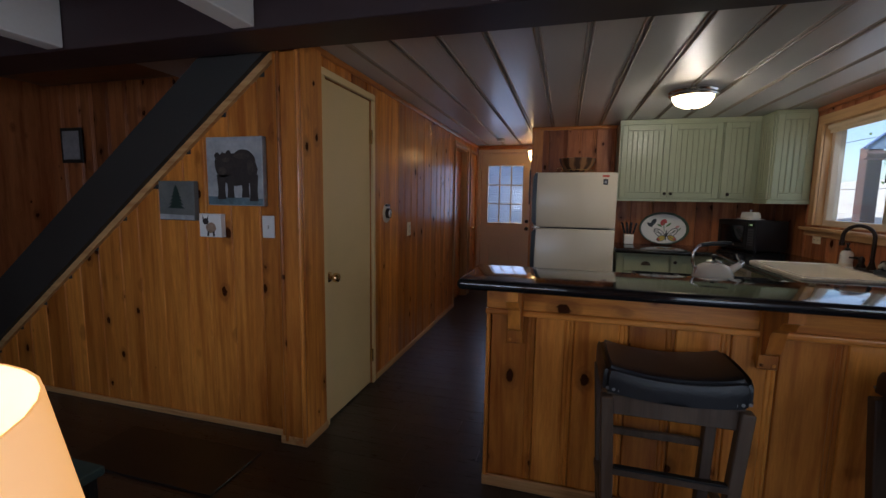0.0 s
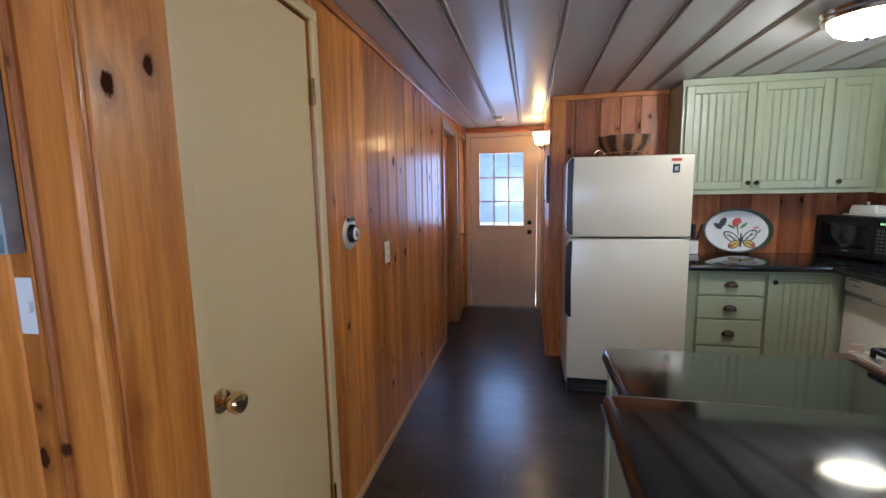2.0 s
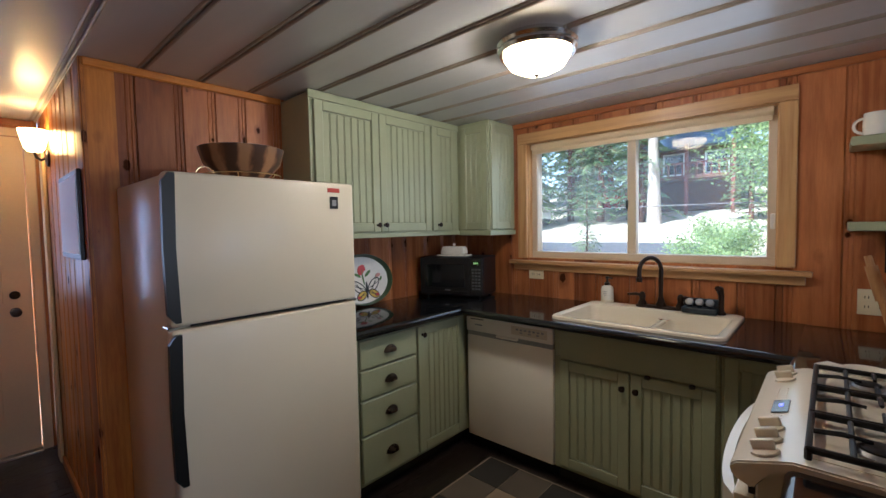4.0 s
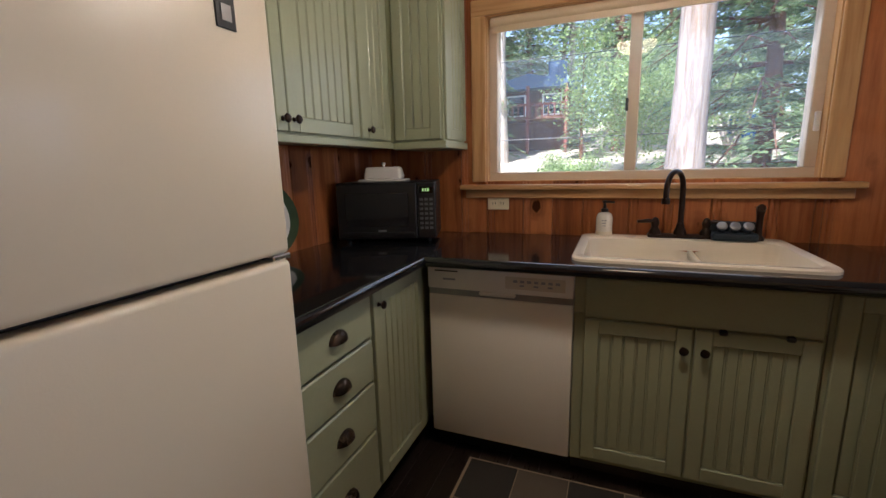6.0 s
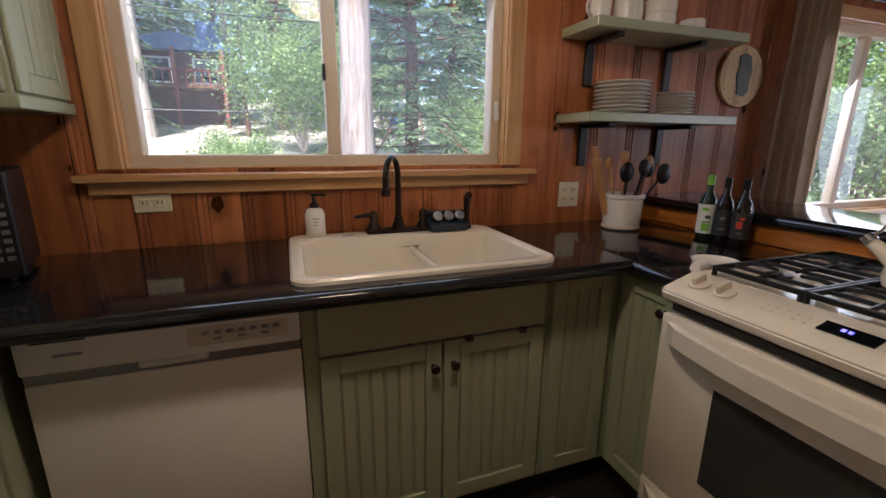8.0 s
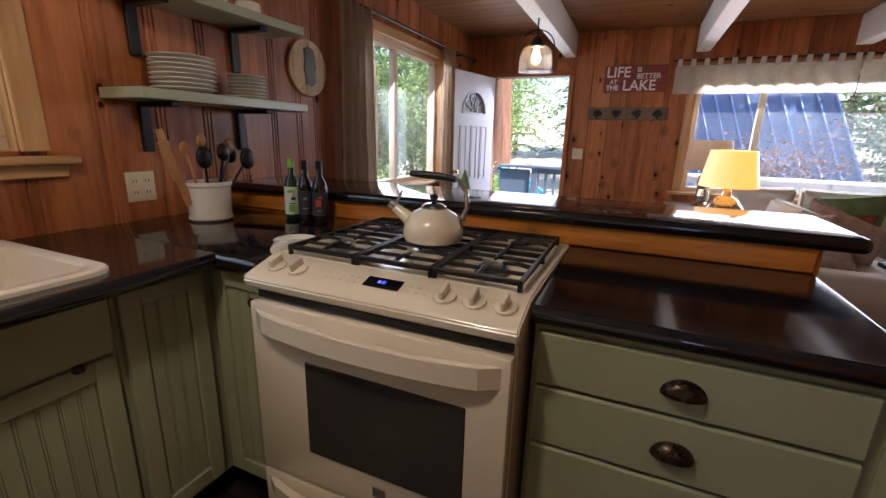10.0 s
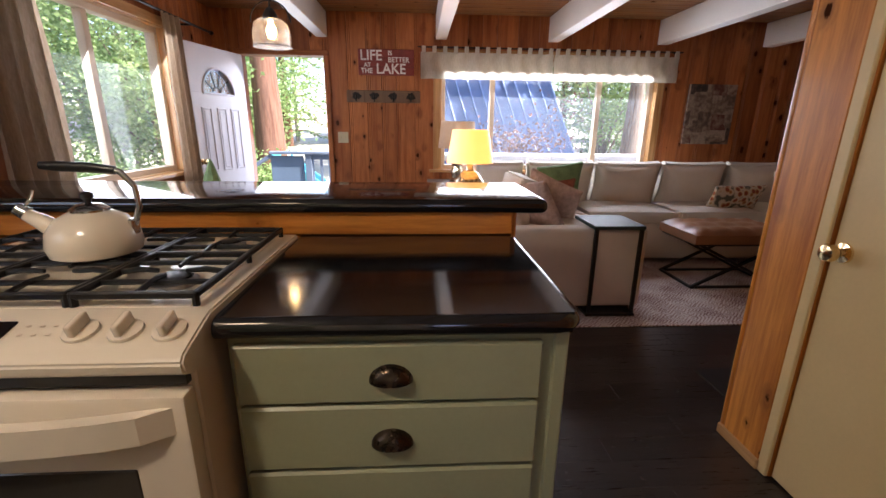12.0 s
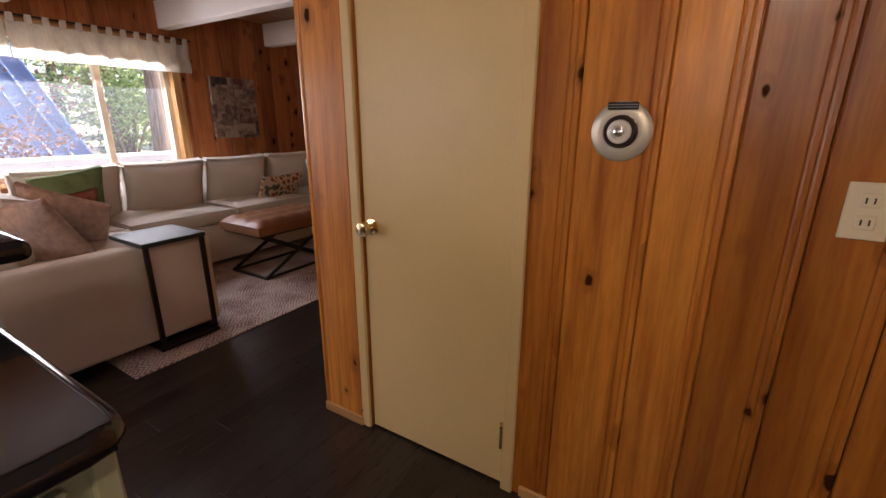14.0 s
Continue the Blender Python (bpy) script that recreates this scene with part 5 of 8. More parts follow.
WINGS = ((0.085, 0.128, 0.066, 42, 0.50), (-0.035, 0.120, 0.066, 142, 0.50), (0.080, 0.070, 0.046, -28, 0.62), (-0.020, 0.066, 0.046, 208, 0.62))
shapes = []
for j, (wx, wz, wr, wa, asp_) in enumerate(WINGS):
    shapes += [(wx, wz, wr, wa, blk, asp_), (wx, wz, wr * 0.84, wa, tray_white if j < 2 else yel, asp_ * 0.92)]
    for k_ in (-0.55, 0.0, 0.55):
        shapes.append((wx, wz, wr * 0.80, wa + 34 * k_, blk, 0.045))
shapes += [(0.025, 0.098, 0.056, 86, blk, 0.13), (0.105, 0.062, 0.014, 0, red_f, 0.7), (-0.045, 0.056, 0.014, 0, red_f, 0.7), (-0.005, 0.232, 0.034, 70, red_f, 0.7), (0.018, 0.246, 0.022, 110, red_f, 0.6), (0.005, 0.185, 0.052, 95, leafg, 0.07), (-0.035, 0.200, 0.027, 150, leafg, 0.3), (0.048, 0.208, 0.030, 40, leafg, 0.3),
           (-0.095, 0.232, 0.042, 60, blk, 0.5), (-0.095, 0.232, 0.030, 60, navy, 0.4), (-0.128, 0.205, 0.032, 140, blk, 0.5), (-0.128, 0.205, 0.022, 140, navy, 0.4), (0.130, 0.190, 0.020, 20, rose_pale, 0.6), (0.150, 0.165, 0.016, 60, leafg, 0.35)]
for i, (cx, cz, r, a, mt, asp) in enumerate(shapes):
    petal((cx, cz), r, a, mt, i * 0.35, asp)

kb = thing("knife_block", (1.955, 2.92, 0.913), "white knife block holding black-handled knives", "knife block", world=False)
part("block", bx(B(), (-0.045, -0.05, 0.0), (0.045, 0.05, 0.10), 0.006, 2), china, kb)
for i in range(7):
    a, b = -0.032 + (i % 4) * 0.021, -0.03 + (i // 4) * 0.045
    part("knife_handle", obox(B(), (a * 1.7, b, 0.165), (0.016, 0.022, 0.115), Euler((radians(-8), radians(a * 500), 0)).to_matrix(), 0.005, 2), black_plastic, kb, "black riveted knife handle")

# bowl with its wire stand on the refrigerator
def staves():
    """Alternating light and dark staves round a turned bowl."""
    m, nt, b = material("staved_bowl_wood", 0.4)
    sep = nt.nodes.new("ShaderNodeSeparateXYZ")
    tc = nt.nodes.new("ShaderNodeTexCoord")
    nt.links.new(tc.outputs["Object"], sep.inputs[0])
    a = maths(nt, "ARCTAN2", sep.outputs["Y"], sep.outputs["X"])
    f = maths(nt, "ADD", maths(nt, "MULTIPLY", maths(nt, "SINE", maths(nt, "MULTIPLY", a, 9.0)), 0.35), noise_tex(nt, place(nt, (1, 1, 0.3)), 25, 4))
    nt.links.new(ramp(nt, f, [(0.35, (0.055, 0.022, 0.010)), (0.5, (0.13, 0.055, 0.024)), (0.75, (0.30, 0.15, 0.065))]), b.inputs["Base Color"])
    return m


bowl_staves = staves()
bo = thing("wooden_bowl", (1.40, 2.62, 1.606), "dark banded wooden salad bowl on a wire stand", "bowl")
part("bowl", lathe(B(), [(0.07, 1.632), (0.10, 1.637), (0.155, 1.70), (0.172, 1.762), (0.165, 1.764), (0.146, 1.705), (0.09, 1.650), (0.004, 1.645)], (1.40, 2.62, 0), 36), bowl_staves, bo, smooth=True)
wire = B()
tube(wire, arc((1.40, 2.62, 1.650), 0.155, 0, 360, (1, 0, 0), (0, 1, 0), 28), 0.003, 6)
tube(wire, arc((1.40, 2.62, 1.610), 0.12, 0, 360, (1, 0, 0), (0, 1, 0), 28), 0.003, 6)
for a in range(0, 360, 60):
    c, s = math.cos(radians(a)), math.sin(radians(a))
    tube(wire, [(1.40 + 0.12 * c, 2.62 + 0.12 * s, 1.610), (1.40 + 0.155 * c, 2.62 + 0.155 * s, 1.650)], 0.003, 6)
tube(wire, arc((1.24, 2.60, 1.64), 0.035, 0, 180, (1, 0, 0), (0, 0, 1), 10), 0.003, 6)
part("wire_stand", wire, brass, bo)


# open shelves with dishes
def shelf(z, label):
    s = thing("wall_shelf", (3.17, 0.25, z), label, "shelf", "open shelves")
    part("board", bx(B(), (3.05, -0.16, z), (EAST - 0.002, 0.660, z + 0.038), 0.003), sage, s)
    for y in (0.515, 0.06):
        b = part("bracket", bx(B(), (EAST - 0.022, y - 0.021, z - 0.19), (EAST - 0.003, y + 0.021, z - 0.001), 0.004), iron, s, "black iron bracket")
        part("bracket_arm", bx(B(), (3.085, y - 0.021, z - 0.020), (EAST - 0.02, y + 0.021, z - 0.001), 0.004), iron, b)
    return s


shelf(1.362, "sage green wall shelf with dinner plates")
shelf(1.715, "sage green wall shelf with mugs and bowls")
for i in range(8):
    p = thing("dinner_plate", (3.165, 0.415, 1.401 + i * 0.0165), "white dinner plate in a stack on the shelf", "plate", "stacked dinner plates")
    part("plate", lathe(B(), [(0.075, 1.401), (0.085, 1.402), (0.118, 1.414), (0.117, 1.417), (0.080, 1.407), (0.004, 1.406)], (3.165, 0.415, 0), 36), china, p, smooth=True) if i == 0 else None
    if i == 0:
        first = p
    else:
        bpy.data.objects.remove(p)
        copy_thing(first, pose(3.165, 0.415, 1.401 + i * 0.0165))
for i in range(7):
    if i == 0:
        first = thing("side_plate", (3.165, 0.105, 1.401), "white side plate in a stack on the shelf", "plate", "stacked side plates")
        part("plate", lathe(B(), [(0.05, 1.401), (0.06, 1.402), (0.082, 1.412), (0.081, 1.415), (0.055, 1.406), (0.004, 1.405)], (3.165, 0.105, 0), 32), china, first, smooth=True)
    else:
        copy_thing(first, pose(3.165, 0.105, 1.401 + i * 0.0145))


def mug(x, y, z, r, h, rz, label, name="mug"):
    o = thing(name, (x, y, z), label, name, "shelf crockery", rz=rz, world=False)
    part("cup", lathe(B(), [(r * 0.8, 0), (r * 0.95, 0.006), (r, h * 0.5), (r * 0.94, h), (r * 0.86, h), (r * 0.9, h * 0.5), (r * 0.7, 0.012), (0.003, 0.010)], (0, 0, 0), 26), china, o, smooth=True)
    if name == "mug":
        part("handle", tube(B(), arc((r * 0.95, 0, h * 0.5), h * 0.3, -100, 100, (1, 0, 0), (0, 0, 1), 10), 0.006, 8), china, o, smooth=True)
    return o


mug(3.15, 0.58, 1.754, 0.045, 0.10, 100, "white ceramic mug on the upper shelf")
mug(3.15, 0.44, 1.754, 0.060, 0.105, -60, "wide white ceramic mug on the upper shelf")
for z in (1.754, 1.806):
    mug(3.15, 0.27, z, 0.068, 0.056, 0, "white bowl in a stack on the upper shelf", "bowl")
mug(3.15, 0.08, 1.754, 0.055, 0.05, 0, "small white bowl on the upper shelf", "bowl")

# round wall plaque
wc = thing("wall_plaque", (EAST - 0.02, -0.44, 1.617), "round pale wood plaque with dark lake shape", "wall plaque", world=False)
wc.matrix_world = Matrix.Translation((EAST - 0.003, -0.44, 1.617)) @ pose(0, 0, 0, 0, -90, 0)
plaque = timber("plaque_wood", (0.62, 0.48, 0.30), (0.48, 0.34, 0.18), "z", 0, rough=0.6, coat=0)
part("disc", lathe(B(), [(0.150, 0.0), (0.153, 0.006), (0.150, 0.016), (0.004, 0.017)], (0, 0, 0), 40), plaque, wc, smooth=True)
lake = [(-0.085, -0.02), (-0.06, -0.04), (-0.02, -0.036), (0.01, -0.045), (0.05, -0.04), (0.085, -0.03), (0.10, 0.0), (0.085, 0.028), (0.04, 0.022), (0.0, 0.032), (-0.04, 0.02), (-0.075, 0.02)]
lake_green = paint("lake_green", (0.015, 0.035, 0.028), 0.4)
part("lake_shape", prism(B(), [(a * 1.15, b * 1.35) for a, b in lake], 0.017, 0.022), lake_green, wc)
for i in range(12):
    a = radians(30 * i)
    part("edge_mark", obox(B(), (0.13 * math.cos(a), 0.13 * math.sin(a), 0.0178), (0.010, 0.003, 0.001), Matrix.Rotation(a, 3, "Z"), 0), ink, wc)


def plate_cover(name, label, c, n, w, h, slots, mat, kind="outlet"):
    """A wall plate at c facing n, w wide and h high."""
    n = Vector(n)
    m = n.to_track_quat("Z", "Y").to_matrix()
    e = thing(name, c, label, kind, world=False)
    e.matrix_world = Matrix.Translation(c) @ m.to_4x4()
    part("cover", bx(B(), (-w / 2, -h / 2, 0.0), (w / 2, h / 2, 0.006), 0.003, 2), mat, e)
    for x, y, a, b in slots:
        part("socket" if kind == "outlet" else "toggle", bx(B(), (x - a / 2, y - b / 2, 0.005), (x + a / 2, y + b / 2, 0.008 if kind == "outlet" else 0.016), 0.002), mat, e)
        if kind == "outlet":
            for s in (-1, 1):
                part("slot", bx(B(), (x + s * a * 0.2 - 0.0015, y - b * 0.2, 0.0078), (x + s * a * 0.2 + 0.0015, y + b * 0.2, 0.0086), 0), ink, e)
    return e


plate_cover("wall_outlet", "ivory outlet under the kitchen window", (EAST - 0.002, 2.266, 1.066), (-1, 0, 0), 0.114, 0.066, ((-0.022, 0, 0.034, 0.028), (0.022, 0, 0.034, 0.028)), switch_plastic)
plate_cover("wall_outlet", "ivory double outlet under the shelves", (EAST - 0.002, 0.565, 1.038), (-1, 0, 0), 0.110, 0.116, ((-0.024, 0.022, 0.03, 0.03), (0.024, 0.022, 0.03, 0.03), (-0.024, -0.022, 0.03, 0.03), (0.024, -0.022, 0.03, 0.03)), switch_plastic)
plate_cover("light_switch", "ivory outlet plate on the pine hall wall", (0.002, 1.600, 1.086), (1, 0, 0), 0.075, 0.116, ((0, 0.022, 0.032, 0.03), (0, -0.022, 0.032, 0.03)), switch_plastic)
plate_cover("light_switch", "white light switch on the pine wall", (-0.235, 0.072, 1.185), (0, -1, 0), 0.076, 0.120, ((0, 0, 0.009, 0.022),), white_plastic, "light switch")
plate_cover("light_switch", "ivory light switch beside the entry door", (2.076, SOUTH + 0.002, 1.121), (0, 1, 0), 0.105, 0.11, ((-0.022, 0, 0.009, 0.022), (0.022, 0, 0.009, 0.022)), switch_plastic, "light switch")
satin_nickel = paint("satin_nickel", (0.66, 0.60, 0.48), 0.36, 0.55, vary=0.05, relief=0.01)
th = thing("thermostat", (0.0, 1.119, 1.234), "round satin metal thermostat with clear dial on pine", "thermostat", world=False)
th.matrix_world = Matrix.Translation((0.001, 1.119, 1.234)) @ pose(0, 0, 0, 0, 90, 0)
part("backplate", lathe(B(), [(0.071, 0), (0.072, 0.003), (0.068, 0.007), (0.045, 0.010), (0.040, 0.009), (0.004, 0.009)], (0, 0, 0), 44), satin_nickel, th, smooth=True)
part("dial_ring", lathe(B(), [(0.040, 0.008), (0.039, 0.024), (0.035, 0.031), (0.029, 0.031), (0.028, 0.026)], (0, 0, 0), 36), bronze, th, "dark bronze dial ring", True)
part("dial", lathe(B(), [(0.029, 0.028), (0.027, 0.034), (0.018, 0.038), (0.016, 0.036), (0.003, 0.037)], (0, 0, 0), 32), china, th, "pale dial under a clear cover", True)
part("lens", lathe(B(), [(0.014, 0.037), (0.011, 0.042), (0.003, 0.044)], (0, 0, 0), 24), chrome, th, smooth=True)
sc_ = part("scale", obox(B(), (-0.060, 0.0, 0.012), (0.017, 0.070, 0.010), None, 0.002), black_plastic, th, "black thermometer scale")
for dx in (-0.003, 0.003):
    part("scale_line", obox(B(), (-0.060 + dx, 0.0, 0.0175), (0.0012, 0.066, 0.0012), None, 0), steel, sc_)


# doors
def flush_door(name, y0, y1, mat, label, ztop=2.0, knob_y=None, hinge_y=None, knob_z=0.895):
    d = thing(name, (-0.02, (y0 + y1) / 2, 0), label, "door", kind="structure")
    part("leaf", bx(B(), (-0.044, y0 + 0.005, 0.008), (-0.006, y1 - 0.005, ztop), 0.003), mat, d)
    part("stop", bx(B(), (-0.068, y0, 0.0), (-0.048, y1, ztop + 0.004), 0), mat, d)
    if knob_y:
        k = part("rosette", lathe(B(), [(0.032, 0), (0.030, 0.006), (0.014, 0.010), (0.012, 0.02)], (-0.006, knob_y, knob_z), 24, Euler((0, radians(90), 0)).to_matrix()), brass, d, "polished brass rosette", True)
        part("door_knob", lathe(B(), [(0.012, 0.018), (0.013, 0.028), (0.026, 0.038), (0.029, 0.052), (0.024, 0.063), (0.004, 0.067)], (-0.006, knob_y, knob_z), 24, Euler((0, radians(90), 0)).to_matrix()), brass, k, "polished brass knob", True)
    if hinge_y:
        for z in (1.762, 0.217):
            part("hinge", bx(B(), (-0.007, hinge_y - 0.012, z - 0.045), (0.002, hinge_y + 0.012, z + 0.045), 0.002), brass, d, "brass butt hinge")
            part("hinge_pin", rod(B(), (0.012, hinge_y, z - 0.046), (0.012, hinge_y, z + 0.046), 0.006), brass, d)
    return d


flush_door("door_closet", CLOSET[0], CLOSET[1], cream, "cream painted flush closet door, closed", 2.0, 0.292, 0.846, 0.885)
flush_door("door_hall_end", ENDDOOR[0], ENDDOOR[1], pine_z, "narrow pine door in the hall, closed", 1.995, 4.15, None, 0.94)
sdr = thing("door_side_room", (-0.10, 3.56, 0), "pine door set back in its jamb, closed", "door", kind="structure", rz=0)
part("leaf", obox(B(), (-0.098, 3.56, 0.99), (0.036, 0.63, 1.96), None, 0.003), pine_z, sdr)

hd = thing("door_back", (0.46, 4.57, 0), "beige back door with nine-pane window, closed", "door", kind="structure")
DX0, DX1, GZ0, GZ1, GX0, GX1 = 0.075, 0.845, 1.005, 1.845, 0.178, 0.692
bm = B()
for lo, hi in (((DX0, 0.01), (GX0, 2.03)), ((GX1, 0.01), (DX1, 2.03)), ((GX0, 0.01), (GX1, GZ0)), ((GX0, GZ1), (GX1, 2.03))):
    bx(bm, (lo[0], 4.552, lo[1]), (hi[0], 4.592, hi[1]), 0.0)
part("leaf", bm, hall_door, hd)
bm = B()
for lo, hi in (((GX0 - 0.02, GZ0 - 0.02), (GX0, GZ1 + 0.02)), ((GX1, GZ0 - 0.02), (GX1 + 0.02, GZ1 + 0.02)), ((GX0, GZ0 - 0.02), (GX1, GZ0)), ((GX0, GZ1), (GX1, GZ1 + 0.02))):
    bx(bm, (lo[0], 4.544, lo[1]), (hi[0], 4.553, hi[1]), 0.003)
part("glazing_bead", bm, hall_door, hd)
for i in (1, 2):
    x = GX0 + (GX1 - GX0) * i / 3
    part("muntin", bx(B(), (x - 0.009, 4.548, GZ0), (x + 0.009, 4.566, GZ1), 0.003), hall_door, hd)
    z = GZ0 + (GZ1 - GZ0) * i / 3
    part("muntin", bx(B(), (GX0, 4.5485, z - 0.009), (GX1, 4.5655, z + 0.009), 0.003), hall_door, hd)
for i in range(3):
    for k in range(3):
        w_, h_ = (GX1 - GX0) / 3, (GZ1 - GZ0) / 3
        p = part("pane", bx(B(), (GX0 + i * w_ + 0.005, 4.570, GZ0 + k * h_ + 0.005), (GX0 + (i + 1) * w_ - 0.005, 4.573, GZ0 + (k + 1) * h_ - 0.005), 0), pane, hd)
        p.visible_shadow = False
for x0, x1 in ((0.20, 0.38), (0.50, 0.68)):
    bm = B()
    for lo, hi in (((x0, 0.25), (x0 + 0.016, 0.82)), ((x1 - 0.016, 0.25), (x1, 0.82)), ((x0, 0.25), (x1, 0.266)), ((x0, 0.804), (x1, 0.82))):
        bx(bm, (lo[0], 4.546, lo[1]), (hi[0], 4.553, hi[1]), 0.003)
    part("raised_panel", bm, hall_door, hd)
for z, r in ((1.034, 0.026), (0.925, 0.028)):
    part("deadbolt" if z > 1 else "door_knob", lathe(B(), [(r, 0), (r, 0.008), (r * 0.6, 0.014), (r * 0.5, 0.03), (r, 0.04), (r * 0.9, 0.055), (0.003, 0.058)] if z < 1 else [(r, 0), (r, 0.012), (0.012, 0.016), (0.003, 0.02)], (0.765, 4.552, z), 22, Euler((radians(90), 0, 0)).to_matrix()), bronze, hd, "dark bronze door hardware", True)
part("threshold", bx(B(), (0.07, 4.50, 0.0), (0.85, 4.60, 0.018), 0.004), steel, hd)

# lights in kitchen and hall
dome = glow("dome_glass", (1.0, 0.74, 0.40), 4.5)
LX, LY = 2.14, 1.60
cl = thing("ceiling_light", (LX, LY, CEIL), "flush ceiling dome light with brushed metal ring", "ceiling light")
part("ring", lathe(B(), [(0.150, 2.145), (0.160, 2.128), (0.152, 2.116), (0.158, 2.104), (0.148, 2.090), (0.132, 2.092)], (LX, LY, 0), 44), chrome, cl, smooth=True)
dm_ = part("dome", lathe(B(), [(0.134, 2.098), (0.130, 2.078), (0.108, 2.046), (0.066, 2.024), (0.012, 2.016)], (LX, LY, 0), 44), dome, cl, "glowing frosted glass dome", True)
dm_.visible_shadow = False
part("finial", lathe(B(), [(0.010, 2.018), (0.012, 2.012), (0.006, 2.004), (0.002, 2.002)], (LX, LY, 0), 16), chrome, cl, smooth=True)
sc_glow = glow("sconce_glass", (1.0, 0.60, 0.20), 7.5)
sc = thing("wall_sconce", (0.90, 4.05, 1.850), "hall sconce with glowing frosted bell shade", "wall lamp")
part("wall_plate", lathe(B(), [(0.05, 0), (0.048, 0.01), (0.02, 0.016), (0.004, 0.018)], (0.918, 4.05, 1.850), 24, Euler((0, radians(-90), 0)).to_matrix()), bronze, sc, smooth=True)
part("arm", tube(B(), [(0.905, 4.05, 1.850), (0.885, 4.05, 1.835), (0.865, 4.05, 1.850), (0.86, 4.05, 1.880)], 0.008, 10), bronze, sc, smooth=True)
part("shade", lathe(B(), [(0.03, 1.880), (0.045, 1.900), (0.055, 1.940), (0.068, 2.000), (0.064, 2.000), (0.05, 1.940), (0.02, 1.895)], (0.86, 4.05, 0), 28), sc_glow, sc, "glowing frosted glass shade", True)
pf = thing("picture_frame", (0.915, 3.25, 1.47), "dark framed picture on the hall wall", "picture")
part("frame", bx(B(), (0.902, 3.08, 1.30), (0.919, 3.60, 1.69), 0.004), black_plastic, pf)
part("mat_board", bx(B(), (0.8995, 3.105, 1.325), (0.903, 3.575, 1.665), 0), white_paint, pf)
sm = thing("smoke_detector", (0.45, 3.85, CEIL), "small white smoke detector on the hall ceiling", "smoke detector")
part("housing", lathe(B(), [(0.05, 2.148), (0.052, 2.13), (0.04, 2.112), (0.004, 2.110)], (0.45, 3.85, 0), 28), white_plastic, sm, smooth=True)

# checked kitchen mat
mt = thing("kitchen_mat", (2.27, 1.58, 0.0), "checked woven kitchen mat in beige and charcoal", "mat")
mat_dark = paint("charcoal_weave", (0.030, 0.026, 0.022), 0.9, vary=0.3, grain=200, relief=0.4)
mat_tan = paint("beige_weave", (0.30, 0.22, 0.14), 0.9, vary=0.2, grain=200, relief=0.4)
mat_mid = paint("taupe_weave", (0.11, 0.085, 0.06), 0.9, vary=0.2, grain=200, relief=0.4)
part("backing", bx(B(), (1.94, 0.98, 0.001), (2.66, 2.235, 0.006), 0.001), mat_tan, mt)
for i in range(3):
    for k in range(6):
        x0, y0 = 1.95 + i * 0.234, 0.99 + k * 0.206
        part("patch", bx(B(), (x0, y0, 0.005), (x0 + 0.230, y0 + 0.202, 0.009), 0.001), (mat_dark, mat_mid, mat_tan)[i % 2 + (k + 1) % 2], mt)

# ---- living room ----
# bar stools
def bar_stool(x, y, rz, label):
    s = thing("bar_stool", (x, y, 0), label, "bar stool", "stools at the bar", rz=rz, world=False)
    bm = B()
    bmesh.ops.create_cube(bm, size=1.0)
    bmesh.ops.subdivide_edges(bm, edges=bm.edges[:], cuts=11, use_grid_fill=True)
    for v in bm.verts:
        a, b, c = v.co * 2
        k = 1 - 0.05 * max(0, c) ** 2
        dip = 0.028 * a * a - 0.008 * b * b
        v.co = Vector((a * 0.235 * k * (1 - 0.03 * abs(b) ** 4), b * 0.172 * k * (1 - 0.03 * abs(a) ** 4), 0.722 + c * 0.045 + (dip if c > 0 else dip * 0.8)))
    bmesh.ops.bevel(bm, geom=[e for e in bm.edges if e.calc_face_angle(0) > 0.9], offset=0.018, segments=3, affect="EDGES")
    st = part("seat", bm, leather, s, "saddle seat in black leather", True)
    for i in range(22):
        t = i / 21 * 2 - 1
        for side in (-1, 1):
            part("nail_head", lathe(B(), [(0.006, 0), (0.005, 0.003), (0.001, 0.005)], (t * 0.215, side * 0.170, 0.690 + 0.022 * t * t), 8, Euler((radians(90 * side), 0, 0)).to_matrix()), steel, st)
    bm = B()
    for yy in (-0.138, 0.138):
        bx(bm, (-0.20, yy - 0.014, 0.610), (0.20, yy + 0.014, 0.682), 0.004)
    for xx in (-0.20, 0.20):
        bx(bm, (xx - 0.014, -0.145, 0.610), (xx + 0.014, 0.145, 0.690), 0.004)
    part("apron", bm, stool_wood, s)
    for sx in (-1, 1):
        for sy in (-1, 1):
            part("leg", obox(B(), (sx * 0.196, sy * 0.134, 0.340), (0.042, 0.042, 0.680), Euler((radians(-sy * 3), radians(sx * 3), 0)).to_matrix(), 0.004), stool_wood, s)
    for sy in (-1, 1):
        part("foot_rail", bx(B(), (-0.195, sy * 0.146 - 0.012, 0.385), (0.195, sy * 0.146 + 0.012, 0.415), 0.004), stool_wood, s)
    part("foot_plate", bx(B(), (-0.175, -0.164, 0.412), (0.175, -0.142, 0.422), 0.002), iron, s)
    for sx in (-1, 1):
        part("side_rail", bx(B(), (sx * 0.206 - 0.012, -0.134, 0.24), (sx * 0.206 + 0.012, 0.134, 0.272), 0.004), stool_wood, s)
    return s


bar_stool(1.69, -0.215, 0, "black leather saddle bar stool with nailhead trim")
bar_stool(2.62, -0.24, 4, "black leather saddle bar stool near the wall")


